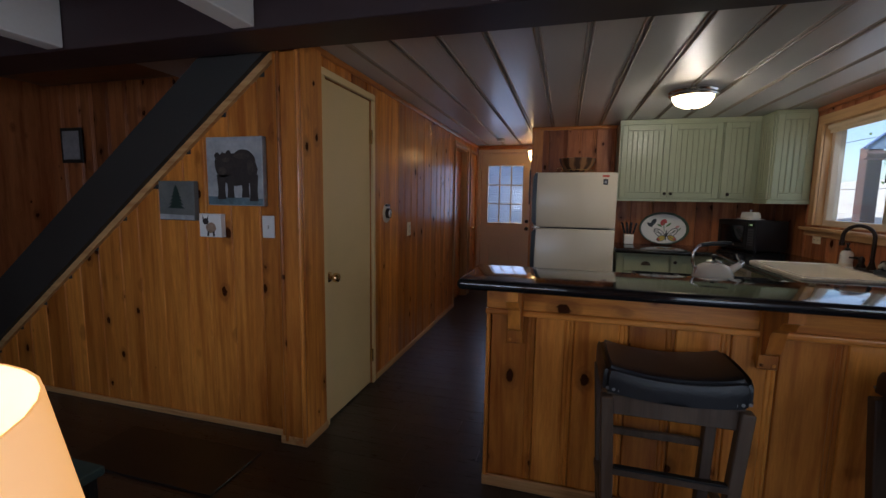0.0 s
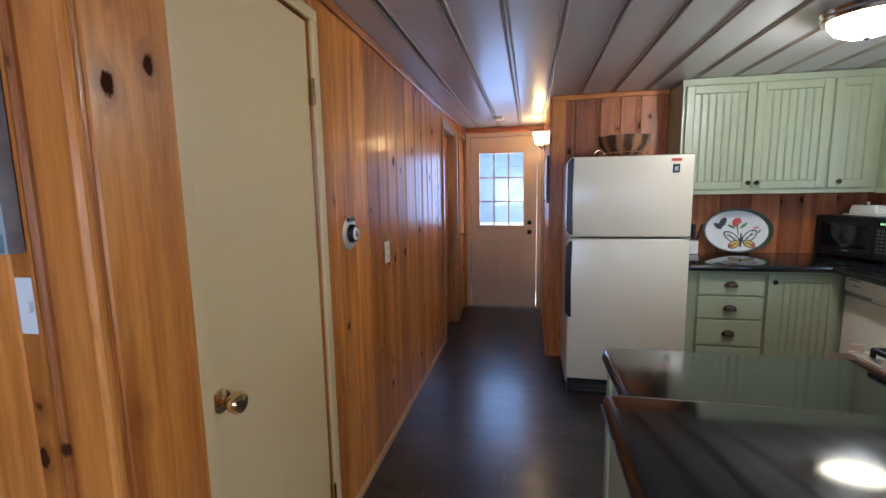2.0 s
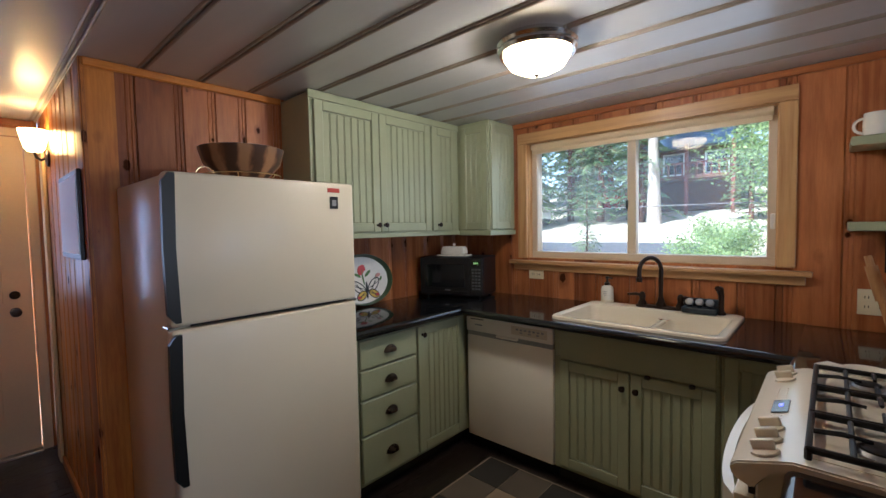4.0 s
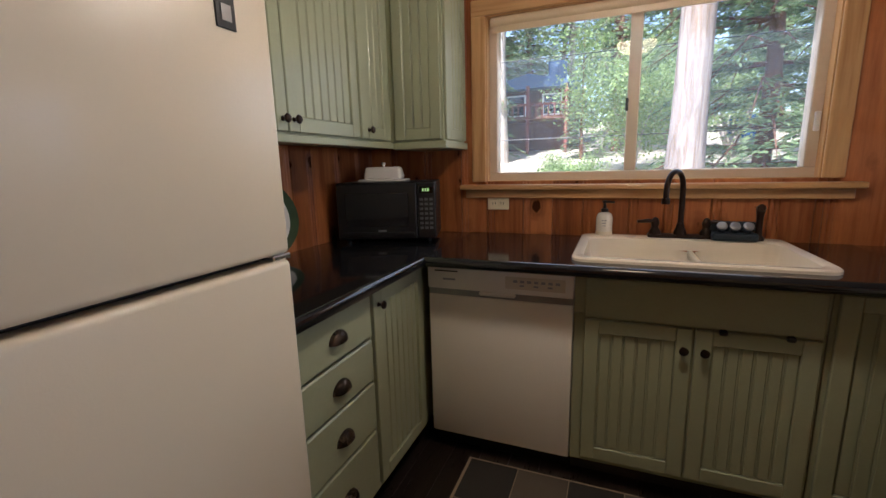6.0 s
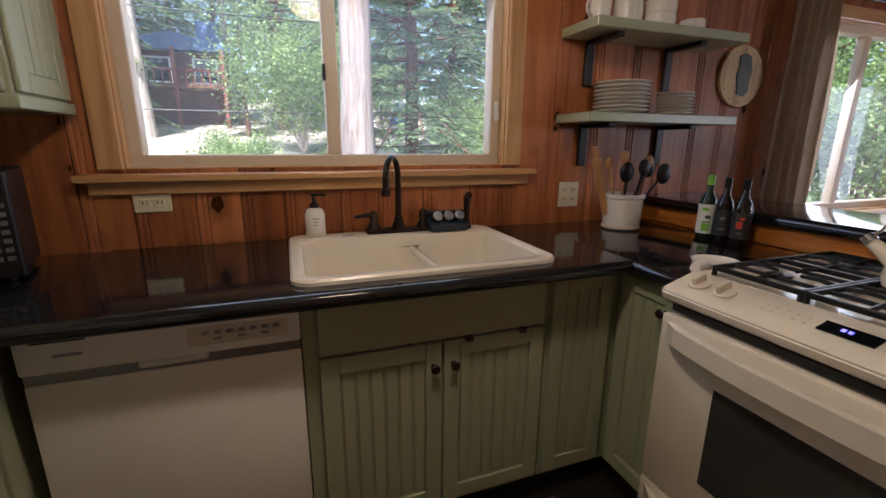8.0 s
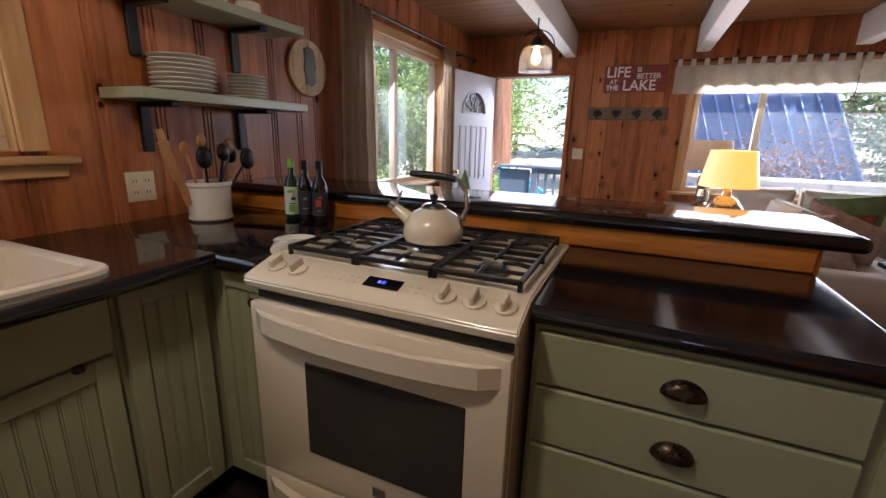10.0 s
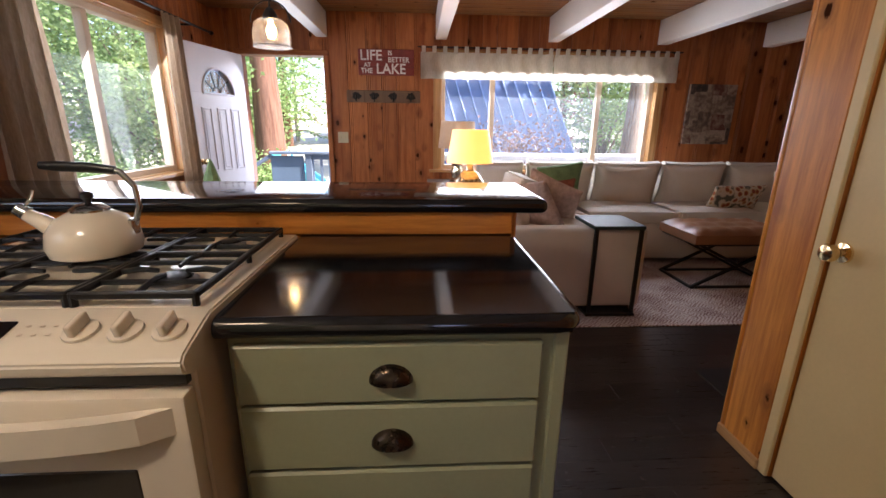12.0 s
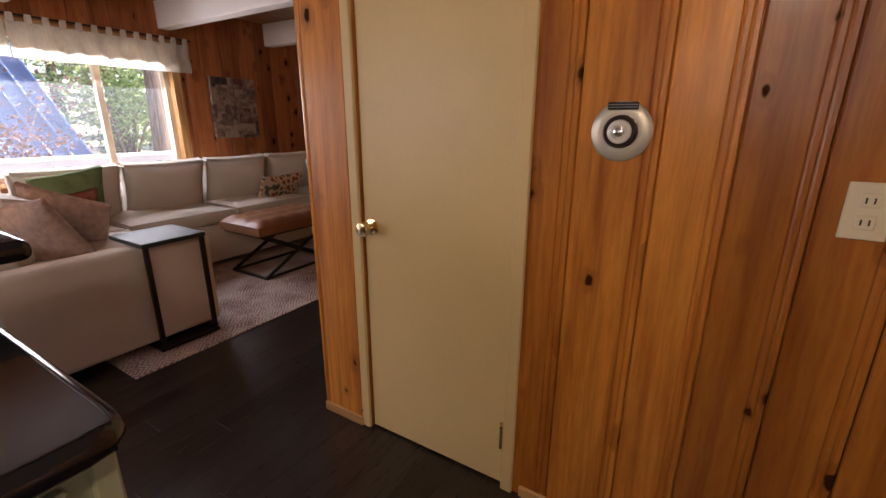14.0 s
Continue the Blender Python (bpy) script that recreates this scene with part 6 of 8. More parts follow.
# small canvases on the wall under the stairs
def canvas(name, x0, x1, z0, z1, mat, label):
    c = thing(name, ((x0 + x1) / 2, 0.055, z0), label, "canvas picture", "canvases under the stairs")
    part("canvas", bx(B(), (x0, 0.036, z0), (x1, 0.071, z1), 0.003), mat, c)
    return c


misty = paint("misty_grey_print", (0.36, 0.37, 0.38), 0.6, vary=0.35, big=6, grain=30)
fur = paint("dark_brown_print", (0.028, 0.020, 0.016), 0.7, vary=0.6, grain=90, big=14)
stone_grey = paint("slate_print", (0.13, 0.135, 0.125), 0.7, vary=0.25, big=8)
teal_water = paint("teal_print", (0.10, 0.15, 0.17), 0.6, vary=0.5, big=14)
fawn = paint("fawn_print", (0.30, 0.20, 0.13), 0.7, vary=0.5, big=25)


def flat(outline, y, mat, parent, name="printed_shape", t=0.0012):
    part(name, prism(B(), outline, y - t, y, lambda u, v, k: (u, k, v)), mat, parent)


def blob(cx, cz, rx, rz, n=18, wob=0.06, ph=0.0):
    return [(cx + rx * math.cos(2 * math.pi * i / n) * (1 + wob * math.sin(5 * i + ph)), cz + rz * math.sin(2 * math.pi * i / n) * (1 + wob * math.cos(3 * i + ph))) for i in range(n)]


c = canvas("bear_canvas", -0.596, -0.235, 1.296, 1.662, misty, "grey canvas print of a dark brown bear")
flat([(-0.592, 1.30), (-0.239, 1.30), (-0.239, 1.335), (-0.592, 1.345)], 0.0362, teal_water, c)
fur_lit = paint("brown_print_highlight", (0.048, 0.035, 0.027), 0.7, vary=0.7, grain=70, big=18)
flat(blob(-0.392, 1.490, 0.128, 0.088, 26, 0.03), 0.0356, fur, c, t=0.0016)
flat(blob(-0.355, 1.535, 0.075, 0.060, 20, 0.04, 2), 0.0354, fur, c, t=0.0018)
flat(blob(-0.478, 1.512, 0.062, 0.066, 22, 0.05, 1), 0.0352, fur, c, t=0.0020)
for x, w, z in ((-0.500, 0.030, 1.330), (-0.440, 0.026, 1.338), (-0.345, 0.028, 1.340), (-0.292, 0.030, 1.322)):
    flat([(x - w, 1.46), (x + w, 1.46), (x + w * 0.75, 1.38), (x + w * 0.9, z), (x - w * 0.9, z), (x - w * 0.7, 1.38)], 0.0350, fur, c, t=0.0018)
flat(blob(-0.522, 1.562, 0.017, 0.019), 0.0349, fur, c)
flat(blob(-0.448, 1.572, 0.017, 0.019), 0.0349, fur, c)
flat(blob(-0.490, 1.482, 0.026, 0.022, 16, 0.04), 0.0341, fur_lit, c)
flat(blob(-0.465, 1.540, 0.026, 0.012, 16, 0.10), 0.0341, fur_lit, c)
flat(blob(-0.360, 1.560, 0.055, 0.016, 18, 0.12), 0.0347, fur_lit, c)
flat(blob(-0.310, 1.500, 0.020, 0.040, 16, 0.12, 3), 0.0347, fur_lit, c)
c = canvas("tree_canvas", -0.944, -0.693, 1.206, 1.428, stone_grey, "grey canvas print of a small pine")
for k in range(6):
    w = 0.018 + 0.009 * k
    flat([(-0.818 - w, 1.375 - k * 0.020), (-0.818 + w, 1.372 - k * 0.020), (-0.818 + w * 0.4, 1.395 - k * 0.020), (-0.818, 1.405 - k * 0.018), (-0.818 - w * 0.4, 1.396 - k * 0.020)], 0.0360 - k * 0.0003, lake_green, c)
flat([(-0.94, 1.21), (-0.697, 1.21), (-0.697, 1.235), (-0.94, 1.24)], 0.0358, misty, c)
c = canvas("fox_canvas", -0.666, -0.517, 1.118, 1.248, white_paint, "small white canvas print of a fawn-coloured animal")
flat(blob(-0.585, 1.17, 0.034, 0.03), 0.0360, fawn, c)
flat(blob(-0.62, 1.205, 0.020, 0.018), 0.0356, fur, c)
flat([(-0.640, 1.215), (-0.628, 1.215), (-0.640, 1.240)], 0.0353, fur, c)
flat([(-0.612, 1.215), (-0.602, 1.215), (-0.600, 1.240)], 0.0353, fur, c)
flat([(-0.61, 1.15), (-0.597, 1.15), (-0.60, 1.122), (-0.612, 1.122)], 0.0353, fur, c)
flat([(-0.575, 1.15), (-0.562, 1.15), (-0.56, 1.122), (-0.572, 1.122)], 0.0353, fur, c)
pf = thing("picture_frame", (-3.0, 0.99, 1.6), "small dark framed picture beside the stairs", "picture")
part("frame", bx(B(), (-3.12, 0.965, 1.62), (-2.86, 0.979, 1.93), 0.004), stair_paint, pf)
part("mat_board", bx(B(), (-3.09, 0.962, 1.65), (-2.89, 0.966, 1.90), 0), misty, pf)

# sectional sofa: east leg ending towards the kitchen, south run, west return
sf = thing("sectional_sofa", (-0.7, -2.4, 0), "oatmeal fabric corner sectional sofa with loose cushions", "sofa")
part("east_base", bx(B(), (-0.225, -3.06, 0.05), (0.735, -1.215, 0.40), 0.025, 3), sofa_cloth, sf, smooth=True)
part("end_arm", bx(B(), (-0.235, -1.36, 0.05), (0.745, -1.205, 0.605), 0.03, 3), sofa_cloth, sf, smooth=True)
part("south_base", bx(B(), (-2.66, -3.06, 0.05), (-0.23, -2.30, 0.40), 0.025, 3), sofa_cloth, sf, smooth=True)
part("west_base", bx(B(), (-2.66, -2.29, 0.05), (-1.94, -1.50, 0.40), 0.025, 3), sofa_cloth, sf, smooth=True)
part("south_back", bx(B(), (-2.66, -3.12, 0.05), (0.74, -2.93, 0.74), 0.04, 3), sofa_cloth, sf, smooth=True)
part("east_back", bx(B(), (0.58, -2.92, 0.05), (0.750, -1.37, 0.66), 0.04, 3), sofa_cloth, sf, smooth=True)
part("west_back", bx(B(), (-2.70, -2.92, 0.05), (-2.53, -1.50, 0.74), 0.04, 3), sofa_cloth, sf, smooth=True)
for c, s in (((0.18, -1.80, 0.455), (0.80, 0.86, 0.16)), ((0.18, -2.55, 0.455), (0.80, 0.66, 0.16)), ((-0.66, -2.60, 0.455), (0.86, 0.70, 0.17)), ((-1.52, -2.60, 0.455), (0.84, 0.70, 0.17)), ((-2.28, -1.90, 0.455), (0.62, 0.72, 0.16)), ((-2.28, -2.60, 0.455), (0.66, 0.66, 0.16))):
    part("seat_cushion", cushion(B(), c, s, None, 0.38, 13, 0.06), sofa_cloth, sf, smooth=True)
lean = Euler((radians(-14), 0, 0)).to_matrix()
for x, w in ((0.50, 0.46), (-0.10, 0.68), (-0.785, 0.68), (-1.46, 0.66), (-2.12, 0.64)):
    part("back_cushion", cushion(B(), (x, -2.79, 0.69), (w, 0.30, 0.49), lean, 0.72, 13, 0.03), sofa_cloth, sf, smooth=True)
for y, w in ((-2.45, 0.5), (-1.85, 0.6)):
    part("back_cushion", cushion(B(), (-2.44, y, 0.66), (0.22, w, 0.42), Euler((0, radians(14), 0)).to_matrix(), 0.22), sofa_cloth, sf, smooth=True)
part("back_cushion", cushion(B(), (0.50, -2.0, 0.66), (0.2, 0.66, 0.42), Euler((0, radians(-14), 0)).to_matrix(), 0.22), sofa_cloth, sf, smooth=True)
for x, y in ((0.66, -1.28), (-0.16, -1.28), (-2.58, -1.6), (-2.02, -1.6), (-0.3, -2.36)):
    part("foot", bx(B(), (x - 0.03, y - 0.03, 0.0), (x + 0.03, y + 0.03, 0.052), 0.004), stool_wood, sf)

pink = paint("patterned_blush_weave", (0.46, 0.33, 0.27), 0.9, vary=0.35, big=30, grain=160, relief=0.3)
greenp = paint("green_print_cloth", (0.16, 0.24, 0.10), 0.9, vary=0.4, big=12, grain=160, relief=0.3)
rust = paint("rust_rose_cloth", (0.28, 0.09, 0.05), 0.9, vary=0.5, big=20, grain=160)


def floral():
    m, nt, b = material("floral_cloth", 0.9)
    v = node(nt, "ShaderNodeTexVoronoi", Scale=16.0)
    nt.links.new(place(nt, (1, 1, 1), False), v.inputs["Vector"])
    c = ramp(nt, v.outputs["Distance"], [(0.22, (0.25, 0.045, 0.03)), (0.36, (0.40, 0.22, 0.07)), (0.46, (0.60, 0.50, 0.38)), (0.62, (0.52, 0.42, 0.30)), (0.75, (0.10, 0.09, 0.06))])
    nt.links.new(c, b.inputs["Base Color"])
    return m


floral_cloth = floral()


def pillow(c, s, m, mat, label):
    p = thing("throw_pillow", c, label, "pillow", "sofa pillows", world=True)
    part("pillow", cushion(B(), c, s, m, 0.8, 11, 0.02), mat, p, smooth=True)
    return p


pillow((0.42, -1.72, 0.66), (0.46, 0.16, 0.44), Euler((radians(-30), radians(8), radians(-60))).to_matrix(), pink, "blush patterned throw pillow on the sofa")
pillow((0.20, -1.98, 0.66), (0.46, 0.15, 0.44), Euler((radians(-25), radians(-20), radians(-40))).to_matrix(), pink, "blush woven throw pillow leaning on another")
g = pillow((-0.02, -2.53, 0.71), (0.46, 0.15, 0.44), Euler((radians(-18), radians(6), radians(10))).to_matrix(), greenp, "green print pillow with rust roses")
pillow((-1.72, -2.42, 0.62), (0.56, 0.14, 0.26), Euler((radians(-24), 0, radians(8))).to_matrix(), floral_cloth, "floral lumbar pillow on the sofa")
pillow((-2.26, -2.36, 0.66), (0.14, 0.45, 0.42), Euler((0, radians(18), 0)).to_matrix(), almond, "striped cream pillow in the sofa corner")
part("printed_rose", cushion(B(), (-0.06, -2.475, 0.66), (0.22, 0.06, 0.26), Euler((radians(-18), radians(6), radians(10))).to_matrix(), 0.7), rust, g, smooth=True)

# C-shaped side table hugging the sofa's end
ct = thing("side_table", (0.02, -1.25, 0), "black C-shaped side table at the sofa's end", "side table")
part("top", bx(B(), (-0.17, -1.50, 0.615), (0.17, -1.13, 0.64), 0.003), paint("dark_green_top", (0.030, 0.045, 0.038), 0.5, spec=0.25), ct, "dark green painted top")
for x in (-0.155, 0.145):
    part("leg", bx(B(), (x - 0.012, -1.165, 0.02), (x + 0.012, -1.141, 0.615), 0.003), iron, ct)
part("base", bx(B(), (-0.17, -1.48, 0.012), (0.17, -1.13, 0.032), 0.003), iron, ct)

# tufted ottoman on X frames
ot = thing("ottoman", (-1.255, -1.80, 0), "tan tufted leather ottoman on black crossed legs", "ottoman")
X0, X1, Y0, Y1 = -1.67, -0.84, -2.12, -1.60
bm = B()
bmesh.ops.create_grid(bm, x_segments=32, y_segments=20, size=0.5)
for v in bm.verts:
    u, w = v.co.x + 0.5, v.co.y + 0.5
    tuft = abs(math.sin(u * math.pi * 5)) ** 0.5 * abs(math.sin(w * math.pi * 3)) ** 0.5
    edge = min(1, 8 * min(u, 1 - u, w, 1 - w))
    v.co = Vector((X0 + u * (X1 - X0), Y0 + w * (Y1 - Y0), 0.455 + 0.03 * edge + 0.022 * tuft))
r = bmesh.ops.extrude_edge_only(bm, edges=[e for e in bm.edges if e.is_boundary])
for v in [g for g in r["geom"] if isinstance(g, bmesh.types.BMVert)]:
    v.co.z = 0.385
bmesh.ops.contextual_create(bm, geom=[e for e in bm.edges if e.is_boundary])
part("cushion", bm, tan_leather, ot, "tan tufted leather top", True)
for y in (Y0 + 0.04, Y1 - 0.04):
    for a, b in (((X0 + 0.05), (X1 - 0.05)), ((X1 - 0.05), (X0 + 0.05))):
        part("cross_leg", obox(B(), ((X0 + X1) / 2, y, 0.20), (math.hypot(X1 - X0 - 0.1, 0.36), 0.022, 0.022), Euler((0, math.atan2(0.36, b - a) if b > a else -math.atan2(0.36, a - b), 0)).to_matrix(), 0.002), iron, ot)
    part("foot_bar", bx(B(), (X0 + 0.04, y - 0.012, 0.010), (X1 - 0.04, y + 0.012, 0.030), 0.002), iron, ot)
for x in (X0 + 0.05, X1 - 0.05):
    part("end_bar", bx(B(), (x - 0.012, Y0 + 0.04, 0.0105), (x + 0.012, Y1 - 0.04, 0.0295), 0.002), iron, ot)
part("under_frame", bx(B(), (X0 + 0.02, Y0 + 0.02, 0.365), (X1 - 0.02, Y1 - 0.02, 0.386), 0.002), iron, ot)


def rug_cloth():
    m, nt, b = material("faded_rug", 0.95)
    p = place(nt, (1, 1, 1), False)
    w = node(nt, "ShaderNodeTexVoronoi", Scale=9.0)
    w.distance = "MANHATTAN"
    nt.links.new(p, w.inputs["Vector"])
    f = maths(nt, "SINE", maths(nt, "MULTIPLY", w.outputs["Distance"], 26.0))
    n = noise_tex(nt, p, 4, 4)
    fine = noise_tex(nt, p, 220, 2)
    c = ramp(nt, maths(nt, "ADD", maths(nt, "MULTIPLY", f, 0.22), n), [(0.25, (0.22, 0.12, 0.10)), (0.45, (0.42, 0.31, 0.27)), (0.75, (0.62, 0.54, 0.47))])
    nt.links.new(c, b.inputs["Base Color"])
    bump(nt, b, fine, 0.5, 0.004)
    return m


rug = thing("area_rug", (-0.75, -1.7, 0), "faded blush and grey patterned area rug", "rug")
part("rug_body", bx(B(), (-2.05, -2.75, 0.001), (0.37, -0.985, 0.010), 0.004), rug_cloth(), rug)
dm = thing("door_mat", (-0.6, -0.3, 0), "black mat on the floor by the stairs", "mat")
part("mat", bx(B(), (-1.05, -0.47, 0.001), (-0.17, -0.12, 0.009), 0.003), black_plastic, dm)


# lamps and their tables
def end_table(x, y, top, label, h):
    t = thing("end_table", (x, y, 0), label, "end table", "lamp tables")
    part("top", bx(B(), (x - h, y - 0.22, top - 0.03), (x + h, y + 0.22, top), 0.005), stool_wood, t)
    for sx in (-1, 1):
        for sy in (-1, 1):
            part("leg", bx(B(), (x + sx * (h - 0.03) - 0.02, y + sy * 0.19 - 0.02, 0.0), (x + sx * (h - 0.03) + 0.02, y + sy * 0.19 + 0.02, top - 0.031), 0.003), stool_wood, t)
    return t


end_table(0.905, -1.83, 0.62, "narrow dark wood lamp table behind the sofa", 0.14)
end_table(0.985, -2.92, 0.70, "dark wood lamp table by the window", 0.22)
lit = glow("lit_shade", (1.0, 0.42, 0.06), 0.5)
shade_cloth = cloth("cream_shade", (0.72, 0.58, 0.44), (0.80, 0.68, 0.54), 0.5)
mercury = paint("mercury_glass", (0.62, 0.55, 0.42), 0.16, 0.8, vary=0.5, big=30, relief=0.2)
lp = thing("table_lamp", (0.905, -1.83, 0.62), "lit table lamp with glass globe base", "table lamp", "table lamps")
part("base", lathe(B(), [(0.07, 0.62), (0.072, 0.635), (0.05, 0.65), (0.10, 0.70), (0.125, 0.77), (0.115, 0.84), (0.07, 0.90), (0.035, 0.92), (0.02, 0.99)], (0.905, -1.83, 0), 30), mercury, lp, "mercury glass globe base", True)
part("shade", lathe(B(), [(0.176, 0.981), (0.178, 0.982), (0.136, 1.222), (0.134, 1.222), (0.174, 0.983)], (0.905, -1.83, 0), 36), lit, lp, "glowing cream drum shade", True)
part("harp", tube(B(), [(0.905, -1.83, 0.98), (0.905, -1.83, 1.20)], 0.004, 6), brass, lp)
bulb("table_lamp_bulb", (0.905, -1.83, 1.10), 0.9, (1.0, 0.55, 0.25), 0.04)
lp = thing("table_lamp", (0.905, -2.92, 0.70), "unlit table lamp with crystal base", "table lamp", "table lamps")
part("base", lathe(B(), [(0.07, 0.70), (0.075, 0.715), (0.05, 0.74), (0.06, 0.80), (0.05, 0.86), (0.06, 0.92), (0.05, 0.98), (0.02, 1.00), (0.015, 1.05)], (0.905, -2.92, 0), 16), mercury, lp, "faceted crystal base")
part("shade", lathe(B(), [(0.190, 1.035), (0.192, 1.036), (0.166, 1.292), (0.164, 1.292), (0.188, 1.037)], (0.905, -2.92, 0), 36), shade_cloth, lp, "cream drum shade", True)

def seeded_glass():
    m, nt, b = material("seeded_glass")
    tr_ = nt.nodes.new("ShaderNodeBsdfTransparent")
    tl = nt.nodes.new("ShaderNodeBsdfTranslucent")
    tl.inputs["Color"].default_value = (0.95, 0.88, 0.78, 1)
    gl = node(nt, "ShaderNodeBsdfGlossy", Roughness=0.05)
    a, c = node(nt, "ShaderNodeMixShader", Fac=0.07), node(nt, "ShaderNodeMixShader", Fac=0.10)
    nt.links.new(tr_.outputs[0], a.inputs[1])
    nt.links.new(tl.outputs[0], a.inputs[2])
    nt.links.new(a.outputs[0], c.inputs[1])
    nt.links.new(gl.outputs[0], c.inputs[2])
    nt.links.new(c.outputs[0], nt.nodes["Material Output"].inputs["Surface"])
    return m


seeded = seeded_glass()
# pendant with seeded glass cloche
pd = thing("pendant_lamp", (2.235, -1.6, HIGH), "glass cloche pendant lamp with lit bulb", "pendant lamp")
part("stem", rod(B(), (2.235, -1.6, 1.93), (2.235, -1.6, 2.30), 0.006), iron, pd)
part("canopy", lathe(B(), [(0.06, 2.302), (0.06, 2.285), (0.012, 2.275)], (2.235, -1.6, 0), 24), iron, pd)
part("cap", lathe(B(), [(0.045, 1.885), (0.045, 1.91), (0.03, 1.935), (0.02, 1.95)], (2.235, -1.6, 0), 24), iron, pd, smooth=True)
cg = part("cloche", lathe(B(), [(0.118, 1.722), (0.118, 1.81), (0.105, 1.86), (0.07, 1.888), (0.046, 1.893), (0.046, 1.890), (0.068, 1.885), (0.102, 1.857), (0.115, 1.81), (0.115, 1.722)], (2.235, -1.6, 0), 32), seeded, pd, "clear glass cloche", True)
cg.visible_shadow = False
part("rim_ring", tube(B(), arc((2.235, -1.6, 1.724), 0.117, 0, 360, (1, 0, 0), (0, 1, 0), 32), 0.003, 6), iron, pd)
part("hoop", tube(B(), arc((2.235, -1.6, 1.87), 0.125, 0, 180, (1, 0, 0), (0, 0, 1), 20), 0.004, 6), iron, pd)
part("bulb", lathe(B(), [(0.012, 1.885), (0.016, 1.86), (0.030, 1.83), (0.033, 1.805), (0.024, 1.785), (0.004, 1.777)], (2.235, -1.6, 0), 20), glow("pendant_bulb", (1.0, 0.62, 0.24), 10.0), pd, "glowing bulb", True)


# curtains
def drape(name, at, along, u0, u1, z0, z1, folds, depth, mat, label, gather=0.0, tabs=0):
    """A hanging cloth with folds between u0 and u1; gather narrows it towards the top."""
    bm = B()
    n, k = folds * 10, 14
    rows = []
    for j in range(k + 1):
        z = z0 + (z1 - z0) * j / k
        row = []
        for i in range(n + 1):
            t = i / n
            c = (u0 + u1) / 2
            u = c + (u0 + (u1 - u0) * t - c) * (1 - gather * j / k)
            d = depth * math.sin(t * folds * 2 * math.pi + 0.6 * math.sin(j * 0.5)) * (0.75 + 0.25 * math.sin(3 * t + j * 0.2)) + 0.3 * depth * math.sin(t * 23)
            row.append(bm.verts.new((at + d, u, z) if along == "y" else (u, at + d, z)))
        rows.append(row)
    for p, q in zip(rows, rows[1:]):
        for i in range(n):
            bm.faces.new((p[i], p[i + 1], q[i + 1], q[i]))
    bmesh.ops.solidify(bm, geom=bm.faces[:], thickness=0.002)
    c = thing(name, (at, (u0 + u1) / 2, z0) if along == "y" else ((u0 + u1) / 2, at, z0), label, "curtain", "curtains")
    part("cloth", bm, mat, c, smooth=True)
    if tabs:
        for i in range(tabs):
            u = u0 + 0.03 + (u1 - u0 - 0.06) * i / (tabs - 1)
            part("tab", bx(B(), (u - 0.02, at - 0.012, z1 - 0.01), (u + 0.02, at + 0.014, z1 + 0.055), 0.004), mat, c)
    return c


cr = thing("curtain_rod", (3.2, -1.8, 2.05), "dark metal curtain rod over the side window", "curtain rod")
part("rod", rod(B(), (3.21, -0.55, 2.05), (3.21, -3.0, 2.05), 0.010), iron, cr)
for y in (-0.55, -3.0):
    part("finial", lathe(B(), [(0.010, -0.02), (0.018, -0.01), (0.018, 0.01), (0.010, 0.02)], (3.21, y, 2.05), 14, Euler((radians(90), 0, 0)).to_matrix()), iron, cr, smooth=True)
for y in (-0.68, -2.62):
    part("bracket", bx(B(), (3.20, y - 0.008, 2.035), (EAST, y + 0.008, 2.05), 0.002), iron, cr)
drape("window_curtain", 3.20, "y", -1.06, -0.60, 0.10, 2.045, 5, 0.030, linen, "beige linen curtain beside the side window", 0.2)
drape("window_curtain", 3.20, "y", -2.46, -2.13, 0.10, 2.045, 4, 0.026, linen, "beige linen curtain gathered near the door", 0.2)


sheer = cloth("sheer_cotton", (0.66, 0.60, 0.50), (0.80, 0.75, 0.66), 0.32)
vr = thing("valance_rod", (-0.05, -3.1, 1.99), "thin dark rod over the front window", "curtain rod")
part("rod", rod(B(), (1.30, -3.10, 1.99), (-1.39, -3.10, 1.99), 0.007), iron, vr)
for x in (1.26, -0.05, -1.34):
    part("bracket", bx(B(), (x - 0.006, SOUTH, 1.984), (x + 0.006, -3.10, 1.994), 0.001), iron, vr)
drape("valance", -3.10, "x", -0.06, 1.27, 1.70, 1.945, 9, 0.014, sheer, "white tab-top cotton valance", 0.0, 13)
drape("valance", -3.10, "x", -1.36, -0.07, 1.70, 1.945, 9, 0.014, sheer, "white tab-top cotton valance", 0.0, 13)

# sign and hook rail
sg = thing("wall_sign", (1.61, SOUTH + 0.01, 1.73), "red wooden sign with white lettering", "sign")
sign_red = paint("worn_red_paint", (0.23, 0.040, 0.032), 0.6, vary=0.3, big=10)
for i in range(3):
    part("board", bx(B(), (1.335, SOUTH + 0.001, 1.730 + i * 0.081), (1.890, SOUTH + 0.022, 1.809 + i * 0.081), 0.003), sign_red, sg)
turn = Matrix(((-1, 0, 0, 0), (0, 0, 1, 0), (0, 1, 0, 0), (0, 0, 0, 1)))


def sign_text(text, x, z, size):
    letters(text, size, white_paint, sg, Matrix.Translation((x, SOUTH + 0.0235, z)) @ turn @ Matrix.Diagonal((0.95, 1, 1, 1)), depth=0.001)


